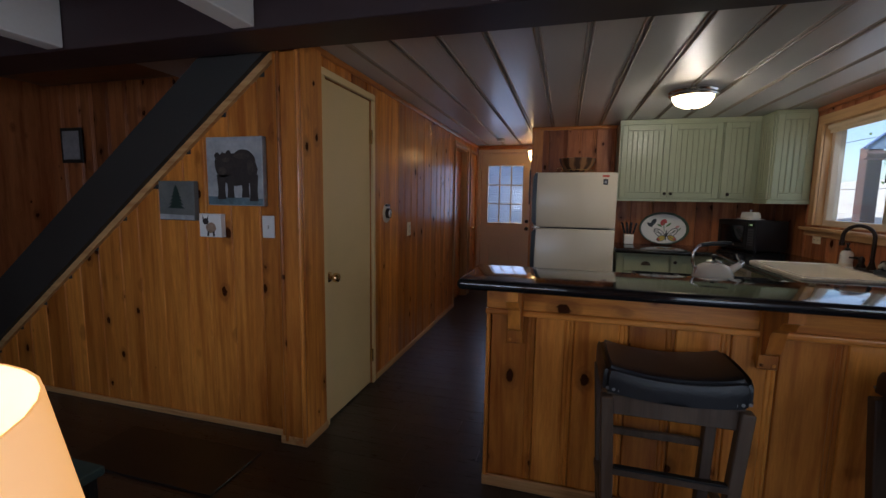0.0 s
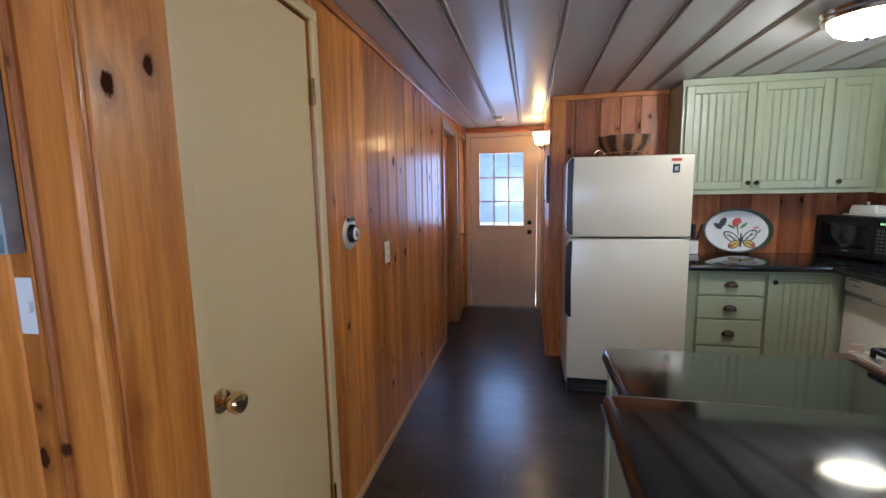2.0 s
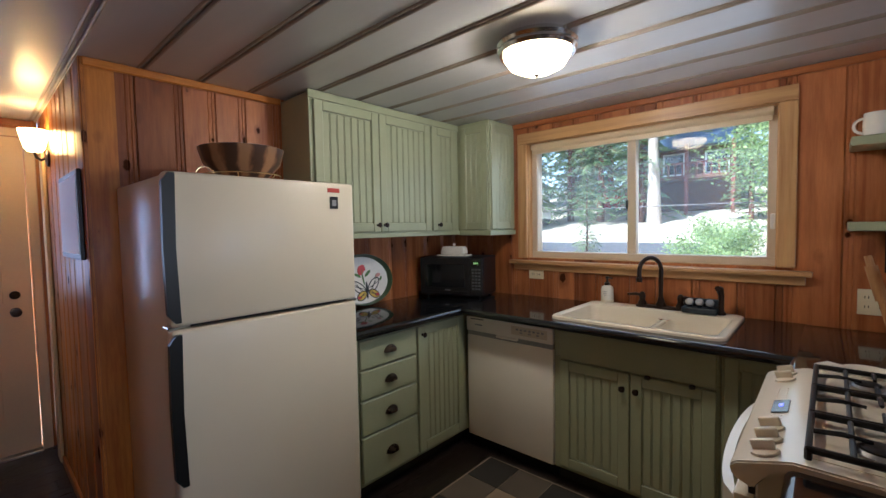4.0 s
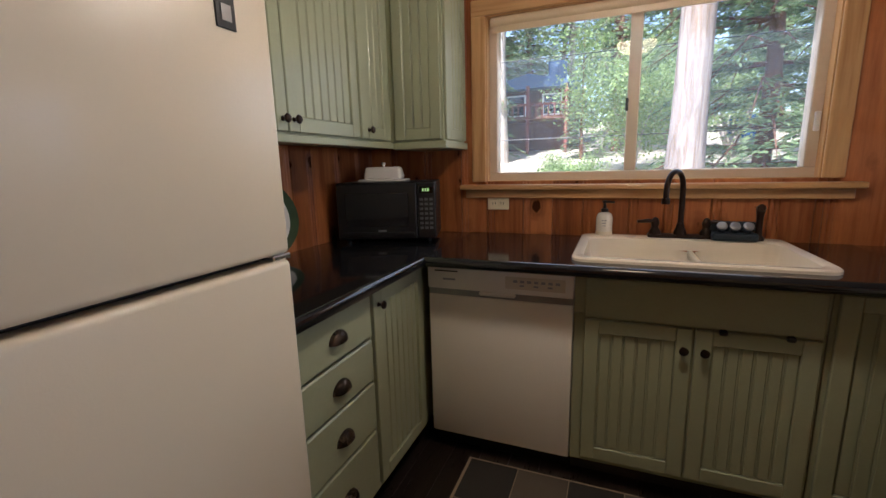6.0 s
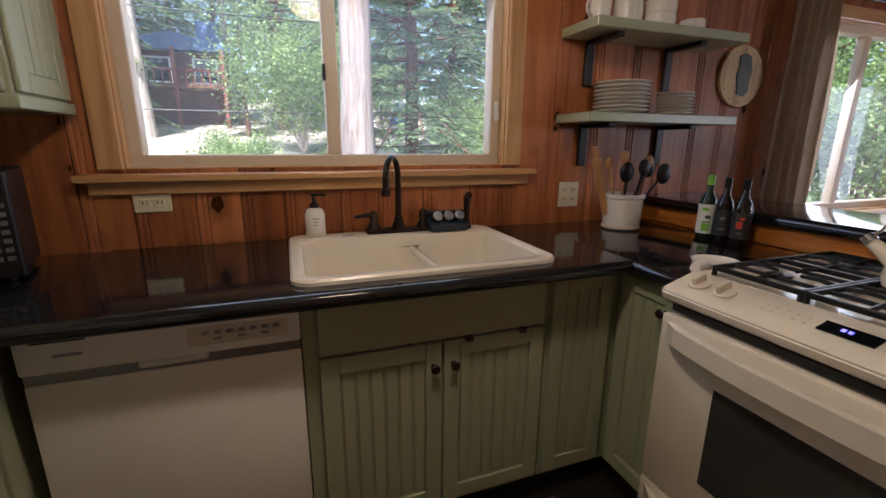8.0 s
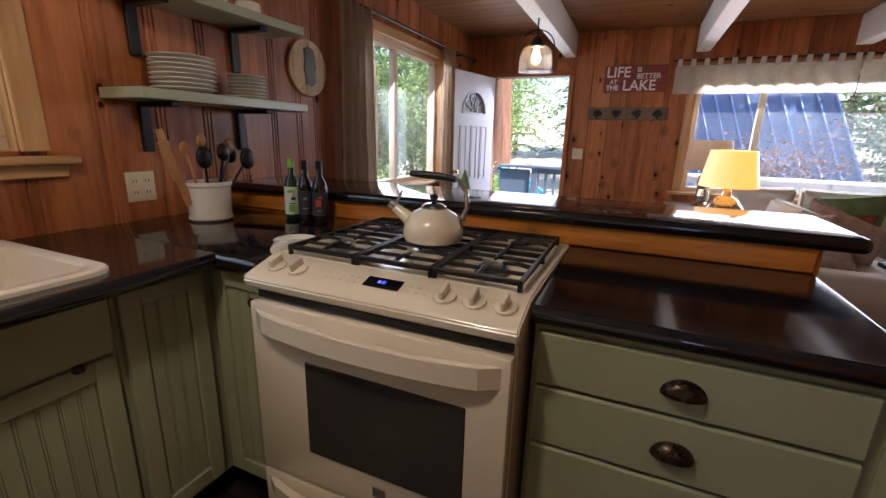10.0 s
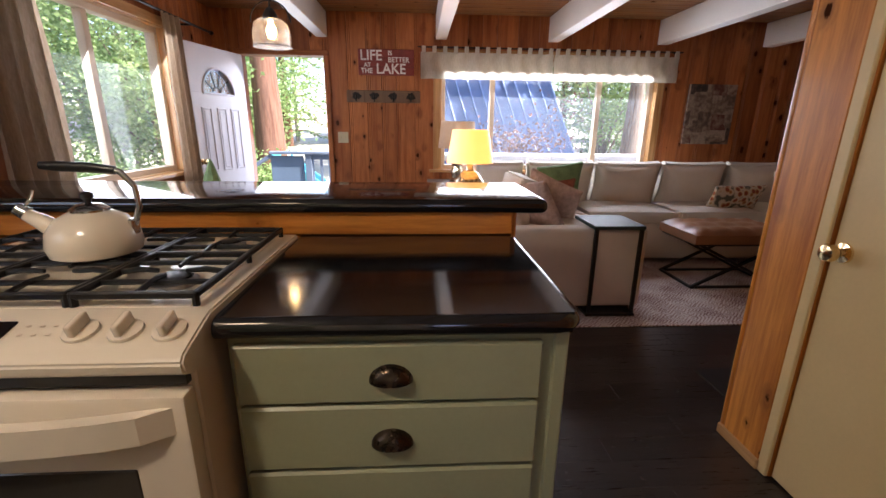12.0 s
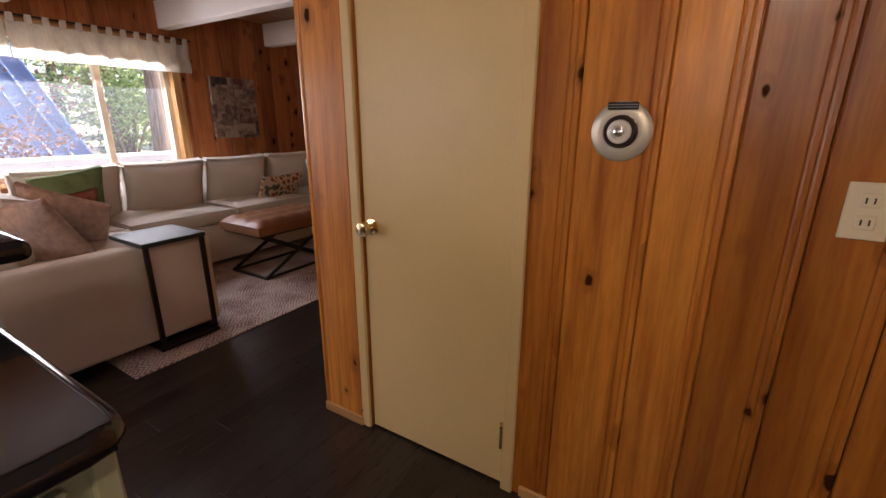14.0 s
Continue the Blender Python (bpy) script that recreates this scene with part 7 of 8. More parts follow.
sign_text("LIFE", 1.872, 1.868, 0.135)
sign_text("IS", 1.595, 1.915, 0.060)
sign_text("BETTER", 1.595, 1.852, 0.066)
sign_text("AT", 1.835, 1.805, 0.058)
sign_text("THE", 1.865, 1.748, 0.066)
sign_text("LAKE", 1.715, 1.745, 0.135)
hk = thing("coat_rack", (1.65, SOUTH + 0.01, 1.47), "dark hook rail with animal silhouettes", "coat rack")
part("board", bx(B(), (1.275, SOUTH + 0.001, 1.468), (2.017, SOUTH + 0.022, 1.585), 0.004), weathered, hk)
for x in (1.37, 1.55, 1.74, 1.92):
    part("hook", tube(B(), [(x, SOUTH + 0.022, 1.54), (x, SOUTH + 0.05, 1.52), (x, SOUTH + 0.055, 1.49), (x, SOUTH + 0.04, 1.48)], 0.006, 8), iron, hk)
    part("silhouette", prism(B(), blob(x, 1.53, 0.045, 0.035, 14, 0.25, x * 9), SOUTH + 0.022, SOUTH + 0.027, lambda u, v, k: (u, k, v)), iron, hk)


def collage():
    m, nt, b = material("collage_print", 0.6)
    v = node(nt, "ShaderNodeTexVoronoi", Scale=7.0)
    v.distance = "CHEBYCHEV"
    nt.links.new(place(nt, (1, 1, 1), False), v.inputs["Vector"])
    n = noise_tex(nt, place(nt, (1, 1, 1), False), 18, 5)
    c = ramp(nt, maths(nt, "ADD", maths(nt, "MULTIPLY", v.outputs["Color"], 0.7), maths(nt, "MULTIPLY", n, 0.6)), [(0.40, (0.03, 0.025, 0.025)), (0.55, (0.16, 0.11, 0.08)), (0.70, (0.36, 0.30, 0.23)), (0.9, (0.12, 0.04, 0.03))])
    nt.links.new(c, b.inputs["Base Color"])
    return m


ap = thing("wall_art", (-1.81, SOUTH + 0.02, 1.08), "unframed collage print in brown and grey", "wall art")
part("canvas", bx(B(), (-2.075, SOUTH + 0.001, 1.090), (-1.552, SOUTH + 0.030, 1.700), 0.004), collage(), ap)

# entry door, standing open
ed = thing("door_entry", (3.03, SOUTH, 0), "pale panelled entry door with fan window, standing open", "door", kind="structure", world=False)
ed.matrix_world = Matrix.Translation((3.035, SOUTH + 0.02, 0.0)) @ pose(0, 0, 0, 0, 0, 77)
# own axes: x along the leaf from the hinge, y through its thickness
W, H, cx, cz, R = 0.80, 1.89, 0.40, 1.50, 0.215
bm = B()
n = 14
ringo = [(cx + R * math.cos(math.pi * i / n), cz + R * math.sin(math.pi * i / n)) for i in range(n + 1)]
left = [(0, cz), (0, H), (cx, H), (cx, cz + R)]
prism(bm, [(0.0, 0.01), (W, 0.01), (W, cz), (0.0, cz)], -0.02, 0.02, lambda u, v, k: (u, k, v))
prism(bm, [(0.0, cz + 0.0005), (cx - R, cz + 0.0005)] + [(x, z) for x, z in ringo[::-1]][1:n // 2 + 1] + [(cx, H), (0.0, H)], -0.02, 0.02, lambda u, v, k: (u, k, v))
prism(bm, [(W, cz + 0.0005), (W, H), (cx, H)] + [(x, z) for x, z in ringo[::-1]][n // 2:], -0.02, 0.02, lambda u, v, k: (u, k, v))
part("leaf", bm, door_white, ed)
for s in (1, -1):
    part("fan_frame", tube(B(), [(x, s * 0.022, z) for x, z in ringo] + [(cx - R, s * 0.022, cz), (cx + R, s * 0.022, cz)], 0.010, 8), door_white, ed)
for a in (36, 72, 108, 144):
    part("fan_bar", tube(B(), [(cx + 0.06 * math.cos(radians(a)), 0, cz + 0.06 * math.sin(radians(a))), (cx + R * math.cos(radians(a)), 0, cz + R * math.sin(radians(a)))], 0.006, 6), bronze, ed)
part("fan_bar", tube(B(), arc((cx, 0, cz), 0.06, 0, 180, (1, 0, 0), (0, 0, 1), 10), 0.006, 6), bronze, ed)
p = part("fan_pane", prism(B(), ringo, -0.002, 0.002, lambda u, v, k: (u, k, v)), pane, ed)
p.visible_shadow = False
for x0, x1, z0, z1 in ((0.14, 0.27, 0.82, 1.38), (0.33, 0.46, 0.82, 1.38), (0.53, 0.66, 0.82, 1.38), (0.14, 0.34, 0.18, 0.66), (0.46, 0.66, 0.18, 0.66)):
    for s in (1, -1):
        fr_ = B()
        for lo, hi in (((x0, z0), (x0 + 0.018, z1)), ((x1 - 0.018, z0), (x1, z1)), ((x0, z0), (x1, z0 + 0.018)), ((x0, z1 - 0.018), (x1, z1))):
            bx(fr_, (lo[0], s * 0.0195, lo[1]), (hi[0], s * 0.027, hi[1]), 0.004)
        bx(fr_, (x0 + 0.03, s * 0.0195, z0 + 0.03), (x1 - 0.03, s * 0.024, z1 - 0.03), 0.004)
        part("raised_panel", fr_, door_white, ed)
part("door_knob", lathe(B(), [(0.028, 0), (0.026, 0.006), (0.012, 0.012), (0.024, 0.03), (0.026, 0.045), (0.004, 0.055)], (0.74, 0.02, 0.92), 20, Euler((radians(-90), 0, 0)).to_matrix()), brass, ed, smooth=True)
# small dining table with an unclear gnome-like shape
tb = thing("dining_table", (2.75, -1.75, 0), "round wooden dining table by the side window", "table")
part("tabletop", lathe(B(), [(0.42, 0.72), (0.43, 0.735), (0.42, 0.75), (0.004, 0.751)], (2.72, -1.75, 0), 40), weathered, tb, smooth=True)
part("pedestal", lathe(B(), [(0.24, 0.0), (0.22, 0.03), (0.05, 0.08), (0.05, 0.68), (0.12, 0.72)], (2.72, -1.75, 0), 24), weathered, tb, smooth=True)
# soft cone for a gnome-like hat shape; the napkin is made up
nb = thing("napkin_bundle", (2.80, -1.75, 0.75), "green and rust gnome-like shape on the table", "napkin")
bm = lathe(B(), [(0.085, 0.752), (0.07, 0.80), (0.05, 0.87), (0.025, 0.95), (0.004, 1.0)], (2.80, -1.75, 0), 9)
for v in bm.verts:
    v.co += Vector((noise.noise(v.co * 14), noise.noise(v.co * 17 + Vector((5, 0, 0))), 0)) * 0.012
part("napkin", bm, greenp, nb)
part("napkin_fold", lathe(B(), [(0.075, 0.752), (0.07, 0.77), (0.05, 0.80), (0.004, 0.82)], (2.72, -1.72, 0), 9), rust, nb)

# ---- outdoors ----
def soil():
    m, nt, b = material("dry_forest_ground", 0.95)
    p = place(nt, (1, 1, 1), False)
    f = maths(nt, "ADD", maths(nt, "MULTIPLY", noise_tex(nt, p, 0.6, 5), 0.6), maths(nt, "MULTIPLY", noise_tex(nt, p, 14, 4), 0.4))
    nt.links.new(ramp(nt, f, [(0.35, (0.30, 0.25, 0.19)), (0.5, (0.52, 0.47, 0.39)), (0.65, (0.38, 0.35, 0.22))]), b.inputs["Base Color"])
    return m


def ground_z(x, y):
    rise = 0.145 * max(0.0, min(x - 10.5, 45.0))
    return -0.55 + rise + 0.05 * max(0.0, min(-y - 18, 30.0)) + 0.12 * noise.noise(Vector((x * 0.2, y * 0.2, 0)))


bm = B()
xs = [-400, -120, -60, -30, -15, -8, -3.5, 0, 3.4, 5, 7, 9, 11, 14, 18, 23, 30, 40, 55, 80, 140, 400]
ys = [-400, -140, -80, -55, -40, -30, -24, -19, -15, -11, -8, -5.5, -3.4, 0, 2, 4.7, 7, 10, 14, 20, 30, 45, 80, 400]
grid = [[bm.verts.new((x, y, ground_z(x, y) if not (-3.5 < x < 3.5 and -3.5 < y < 4.8) else -0.55)) for y in ys] for x in xs]
for a, b in zip(grid, grid[1:]):
    for i in range(len(ys) - 1):
        bm.faces.new((a[i], a[i + 1], b[i + 1], b[i]))
structure("ground", bm, soil(), "dry sunlit forest ground", "ground")
asphalt = paint("worn_asphalt", (0.065, 0.068, 0.075), 0.9, vary=0.25, grain=40, big=0.8, relief=0.2)
bm = B()
va = [[bm.verts.new((x, y, -0.46 + (0.012 if x < 10 else 0))) for x in (6.2, 10.4)] for y in range(-60, 61, 6)]
for p, q in zip(va, va[1:]):
    bm.faces.new((p[0], p[1], q[1], q[0]))
structure("road", bm, asphalt, "narrow asphalt road in front of the kitchen window", "road")

bm = B()
va = [[bm.verts.new((x, y, ground_z(x, y) + 0.03)) for y in (3.7, 7, 10, 14, 20, 30)] for x in (13.6, 16, 18.6)]
for p, q in zip(va, va[1:]):
    for i in range(5):
        bm.faces.new((p[i], p[i + 1], q[i + 1], q[i]))
structure("side_road", bm, asphalt, "shaded asphalt side road climbing past the cabins", "road")

bark = timber("grey_bark", (0.48, 0.43, 0.39), (0.13, 0.105, 0.09), "z", 0, rough=0.95, coat=0)
redbark = timber("red_bark", (0.22, 0.11, 0.07), (0.09, 0.045, 0.03), "z", 0, rough=0.95, coat=0)
needles = foliage("fir_needles", (0.060, 0.120, 0.055), (0.32, 0.43, 0.20))
bright_leaf = foliage("bright_leaves", (0.12, 0.21, 0.06), (0.44, 0.56, 0.23))
red_leaf = foliage("plum_leaves", (0.07, 0.04, 0.03), (0.20, 0.10, 0.08))


def leaf_mesh(quads):
    me = bpy.data.meshes.new("crown")
    vs, fs = [], []
    for c, u, v in quads:
        i = len(vs)
        vs += [c - u * 0.5, c + v * 0.5 - u * 0.1, c + u * 0.5, c - v * 0.5 - u * 0.1]
        fs.append((i, i + 1, i + 2, i + 3))
    me.from_pydata([tuple(p) for p in vs], [], fs)
    return me


def conifer(seed, h, r, low, leaf, per, name, label, mat_trunk):
    """A fir: tapered trunk, drooping whorled limbs, sprays of needles."""
    rnd = random.Random(seed)
    t = thing(name, (0, 0, 0), label, "tree", "forest trees", world=False)
    tr_ = h * 0.011 + 0.05
    pts = [(0.04 * math.sin(i * 1.3), 0.04 * math.cos(i * 1.7), h * i / 8) for i in range(9)]
    part("trunk", tube(B(), pts, [tr_ * (1.25 if i == 0 else 1 - 0.92 * i / 8) for i in range(9)], 12), mat_trunk, t, smooth=True)
    limbs, quads = B(), []
    z = low
    while z < h * 0.97:
        f = 1 - (z - low) / (h - low)
        reach = r * (0.25 + 0.75 * f) * rnd.uniform(0.75, 1.1)
        for k in range(rnd.randint(4, 6)):
            a = rnd.uniform(0, 2 * math.pi)
            d = Vector((math.cos(a), math.sin(a), 0))
            L = reach * rnd.uniform(0.7, 1.1)
            drop = rnd.uniform(0.15, 0.4) * L
            p3 = [Vector((0, 0, z)), d * L * 0.5 + Vector((0, 0, z + 0.02 * L)), d * L + Vector((0, 0, z - drop))]
            tube(limbs, p3, [0.02 + 0.012 * L, 0.012 + 0.006 * L, 0.004], 5)
            for q in range(int(per * (0.4 + L / r))):
                s = rnd.uniform(0.18, 1.0)
                c = p3[0].lerp(p3[1], s * 2) if s < 0.5 else p3[1].lerp(p3[2], s * 2 - 1)
                side = Vector((-d.y, d.x, 0)) * rnd.choice((-1, 1))
                out = (d * rnd.uniform(0.3, 1.0) + side * rnd.uniform(0.3, 1.0) + Vector((0, 0, rnd.uniform(-0.5, 0.1)))).normalized()
                w = leaf * rnd.uniform(0.7, 1.4)
                n = Vector((rnd.uniform(-0.5, 0.5), rnd.uniform(-0.5, 0.5), 1)).normalized()
                quads.append((c + side * rnd.uniform(0, 0.16) * L + out * w * 0.5, out * w, out.cross(n).normalized() * w * 0.38))
        z += rnd.uniform(0.3, 0.55) * (h / 14)
    part("limbs", limbs, mat_trunk, t)
    me = leaf_mesh(quads)
    me.materials.append(needles)
    c = new("crown", me)
    c.parent = t
    return t


def broadleaf(seed, h, r, leaf, count, mat, name, label):
    rnd = random.Random(seed)
    t = thing(name, (0, 0, 0), label, "tree" if h > 3 else "bush", "forest trees" if h > 3 else "bushes", world=False)
    limbs, quads = B(), []
    tops = []
    for k in range(7):
        a = rnd.uniform(0, 6.28)
        e = Vector((math.cos(a) * r * rnd.uniform(0.3, 0.9), math.sin(a) * r * rnd.uniform(0.3, 0.9), h * rnd.uniform(0.5, 0.95)))
        m_ = Vector((e.x * 0.3, e.y * 0.3, e.z * 0.5))
        tube(limbs, [(0, 0, 0), m_, e], [0.012 * h, 0.007 * h, 0.004], 6)
        tops += [m_, e, m_.lerp(e, 0.5), e + Vector((rnd.uniform(-1, 1), rnd.uniform(-1, 1), rnd.uniform(-0.5, 0.5))) * r * 0.4]
    for i in range(count):
        c = rnd.choice(tops) + Vector((rnd.gauss(0, 1), rnd.gauss(0, 1), rnd.gauss(0, 0.8))) * r * 0.22
        u = Vector((rnd.uniform(-1, 1), rnd.uniform(-1, 1), rnd.uniform(-0.8, 0.8))).normalized() * leaf * rnd.uniform(0.6, 1.4)
        v = u.cross(Vector((rnd.uniform(-1, 1), rnd.uniform(-1, 1), 1))).normalized() * u.length * 0.7
        quads.append((c, u, v))
    part("limbs", limbs, bark, t)
    me = leaf_mesh(quads)
    me.materials.append(mat)
    c = new("crown", me)
    c.parent = t
    return t


rnd = random.Random(21)
# the large pale trunk and the fir beside it, seen from the sink
def put(t, x, y, s=1.0, rz=0.0, dz=0.0):
    t.matrix_world = Matrix.Translation((x, y, ground_z(x, y) + dz - 0.05)) @ pose(0, 0, 0, 0, 0, rz) @ Matrix.Scale(s, 4)


fir_a = conifer(3, 13.0, 3.2, 0.8, 0.145, 240, "fir_tree", "drooping green fir beside the road", redbark)
put(fir_a, 12.3, -1.2)
big = conifer(5, 22.0, 3.4, 7.5, 0.30, 36, "pine_tree", "tall pine with a pale sunlit trunk", bark)
put(big, 8.6, 0.72, 0.95)
dark_pine = conifer(11, 22.0, 3.4, 7.5, 0.30, 36, "pine_tree", "tall pine with a dark reddish trunk", redbark)
put(dark_pine, 4.5, -8.4)
fir_c = conifer(8, 15.0, 2.8, 0.8, 0.30, 56, "fir_tree", "dense green fir in the woods", redbark)
put(fir_c, 21.0, -7.5)
asp = broadleaf(2, 5.0, 2.2, 0.105, 9500, bright_leaf, "young_tree", "bright green leafy young tree")
put(asp, 20.0, -0.4)
bsh = broadleaf(6, 1.5, 1.2, 0.085, 4500, bright_leaf, "shrub", "sunlit green shrub by the road")
put(bsh, 11.8, 1.5, 0.5)
plum_b = broadleaf(9, 3.4, 1.9, 0.14, 1500, red_leaf, "shrub", "sparse dark red leaved shrub by the deck")
put(plum_b, -1.6, -10.2, 0.7, 0, 0.1)


def again(t, x, y, s, rz):
    c = copy_thing(t, Matrix.Translation((x, y, ground_z(x, y) - 0.05)) @ pose(0, 0, 0, 0, 0, rz))
    c.scale = (s, s, s)


for x, y, s in ((25, 10.5, 0.9), (24.6, 8.2, 0.7), (24.5, 3.4, 0.45), (31, 15, 1.0), (34, 21, 1.2), (27, 17.5, 0.9), (39, 13.5, 1.2), (25.5, 12.6, 0.8), (33, 9.5, 1.0), (23, 14, 0.8), (46, 20, 1.4), (42, 27, 1.4), (13.2, 6.2, 0.22), (40, 9.0, 1.2), (44, -2.0, 1.3), (52, 2.0, 1.6), (36, 16.5, 1.2), (30, -9.5, 1.0), (56, 12, 1.7), (54, -10, 1.6), (42, -14, 1.4), (30, 22, 1.3), (-2.5, -34, 1.4), (4.5, -30, 1.3), (9.5, -27, 1.2), (-18, -32, 1.4), (17, -12, 0.9), (27, 1.8, 1.0), (19.5, -5.0, 0.9), (33, 13.0, 1.1), (38, 2.0, 1.3), (36, -8.0, 1.2), (26, -15, 1.1), (44, 14, 1.4), (16, 16, 1.0), (48, 7, 1.5), (50, -4, 1.5),
                (-8.5, -22, 1.1), (-6.0, -30, 1.3), (-12, -19, 1.1), (15, -22, 1.2), (-17, -24, 1.2), (22, -28, 1.3), (-11, -36, 1.5)):
    again(fir_c, x, y, s, rnd.uniform(0, 360))
for x, y, s in ((14.5, -9.0, 0.9), (31, 4.6, 0.9), (24.0, 7.4, 1.0), (-5.6, -12.5, 0.9), (-8.5, -15, 0.9), (10.5, -6.8, 0.8), (-7.2, -19, 0.9)):
    again(big, x, y, s, rnd.uniform(0, 360))
for x, y, s in ((19.5, 1.1, 1.1), (24, -3.0, 1.3), (16.0, -4.6, 0.7), (12.5, -10, 1.2), (8.3, -12.5, 1.1), (6.3, -11.5, 0.9), (-6.5, -17, 1.3), (12, 11.0, 1.1), (14.2, -7.6, 1.0), (6.8, -8.8, 0.9), (8.8, -10.2, 1.0)):
    again(asp, x, y, s, rnd.uniform(0, 360))
for x, y, s in ((13.4, 3.2, 0.75), (15.2, 3.0, 0.85), (17.0, 3.3, 0.8), (11.6, 3.9, 0.4), (12.6, -3.2, 0.7), (14.2, -4.4, 0.8), (7.0, -7.0, 0.9), (8.2, -4.4, 0.8), (4.6, -7.6, 0.8)):
    again(bsh, x, y, s, rnd.uniform(0, 360))

# brown cabin over the road
plank_brown = timber("brown_siding", (0.16, 0.075, 0.045), (0.08, 0.035, 0.022), "x", 0, rough=0.8, coat=0)
roof_blue = paint("blue_metal_roof", (0.15, 0.22, 0.42), 0.5, 0.0, vary=0.2, grain=8, big=0.7, relief=0)
roof_dark = paint("dark_blue_roof", (0.07, 0.13, 0.24), 0.6, vary=0.2, relief=0)
hx, hy = 29.0, 6.4
hz = ground_z(hx, hy)
hs = thing("cabin_house", (hx, hy, hz), "brown two-storey cabin with balcony across the road", "house")
part("wall", bx(B(), (hx, hy - 2.0, hz - 0.5), (hx + 6, hy + 2.6, hz + 3.75), 0.02), plank_brown, hs)
part("roof", prism(B(), [(hy - 2.5, hz + 3.65), (hy + 3.3, hz + 3.65), (hy + 3.3, hz + 3.85), (hy + 0.4, hz + 4.5), (hy - 2.5, hz + 3.85)], hx - 0.8, hx + 6.6, lambda u, v, k: (k, u, v)), roof_dark, hs)
part("chimney", bx(B(), (hx + 0.3, hy - 1.6, hz + 3.7), (hx + 1.3, hy - 0.6, hz + 5.3), 0.02), roof_dark, hs)
bl = part("balcony", bx(B(), (hx - 1.6, hy - 2.0, hz + 1.75), (hx, hy + 2.6, hz + 1.95), 0.01), plank_brown, hs)
red_wood = timber("red_railing", (0.26, 0.085, 0.065), (0.16, 0.05, 0.04), "z", 0, rough=0.8, coat=0)
part("rail", bx(B(), (hx - 1.62, hy - 2.0, hz + 2.55), (hx - 1.5, hy + 2.6, hz + 2.67), 0.01), red_wood, bl)
for i in range(14):
    part("baluster", bx(B(), (hx - 1.6, hy - 2.0 + i * 0.35, hz + 1.95), (hx - 1.54, hy - 1.92 + i * 0.35, hz + 2.55), 0), red_wood, bl)
for y in (-1.9, 0.3, 2.5):
    part("post", bx(B(), (hx - 1.6, hy + y - 0.08, hz - 0.4), (hx - 1.44, hy + y + 0.08, hz + 3.65), 0), red_wood, hs)
for y in (-0.9, 1.3):
    wd = part("window", bx(B(), (hx - 0.03, hy + y - 0.6, hz + 2.1), (hx + 0.02, hy + y + 0.6, hz + 3.4), 0.01), white_paint, hs)
    part("pane", bx(B(), (hx - 0.05, hy + y - 0.5, hz + 2.2), (hx - 0.02, hy + y + 0.5, hz + 3.3), 0), black_glass, wd)


def car(x, y, rz, col, label):
    z = ground_z(x, y)
    c = thing("parked_car", (x, y, z), label, "car", "parked cars", rz=rz, world=False)
    body = prism(B(), [(-2.1, 0.35), (2.1, 0.35), (2.15, 0.8), (1.2, 0.95), (0.6, 1.45), (-1.2, 1.5), (-2.0, 1.0), (-2.15, 0.8)], -0.85, 0.85, lambda u, v, k: (u, k, v))
    bmesh.ops.bevel(body, geom=body.edges[:], offset=0.06, segments=2, affect="EDGES")
    part("body", body, col, c)
    part("windows", prism(B(), [(1.08, 0.98), (0.58, 1.38), (-1.15, 1.42), (-1.75, 1.02)], -0.87, 0.87, lambda u, v, k: (u, k, v)), black_glass, c)
    for sx in (-1.3, 1.3):
        for sy in (-0.8, 0.8):
            part("wheel", rod(B(), (sx, sy - 0.1, 0.33), (sx, sy + 0.1, 0.33), 0.33, n=18), iron, c)
    return c


car_blue, car_red, car_white = paint("blue_car_paint", (0.03, 0.10, 0.28), 0.25), paint("red_car_paint", (0.32, 0.03, 0.03), 0.25), paint("white_car_paint", (0.75, 0.75, 0.75), 0.25)
car(27.0, -4.4, -14, car_blue, "blue car parked under the firs")
car(28.8, 11.2, 20, car_red, "red car parked by the cabin")
car(24.0, 15.0, 60, car_white, "white car parked across the road")
car(25.5, 34.5, -34, car_white, "white car parked across the road")

# A-frame neighbour with a blue metal roof
P0, P1, Q0, Q1 = Vector((-1.7, -16.5, 8.0)), Vector((-4.1, -12.6, -0.3)), Vector((3.4, -17.0, 8.0)), Vector((1.2, -13.1, -0.3))
af = thing("a_frame_house", (1.0, -15.0, -0.5), "A-frame house with a steep blue metal roof", "house")
nrm = (Q0 - P0).cross(P1 - P0).normalized()
nrm = nrm if nrm.y > 0 else -nrm
bm = B()
vs = [bm.verts.new(p) for p in (P0, P1, Q1, Q0)]
bm.faces.new(vs)
bmesh.ops.solidify(bm, geom=bm.faces[:], thickness=0.12)
rf = part("roof", bm, roof_blue, af, "blue metal roof with raised seams")
for i in range(14):
    t = i / 13
    a, b = P0.lerp(Q0, t) + nrm * 0.03, P1.lerp(Q1, t) + nrm * 0.03
    part("seam", tube(B(), [a, b], 0.035, 5), roof_blue, rf)
bm = B()
vs = [bm.verts.new(p) for p in (P0 + Vector((0, -0.3, 0)), P1 + Vector((0, -0.3, 0)), P1 + Vector((0.6, -8.5, 0)))]
bm.faces.new(vs)
bmesh.ops.solidify(bm, geom=bm.faces[:], thickness=0.1)
part("gable_wall", bm, plank_brown, af)

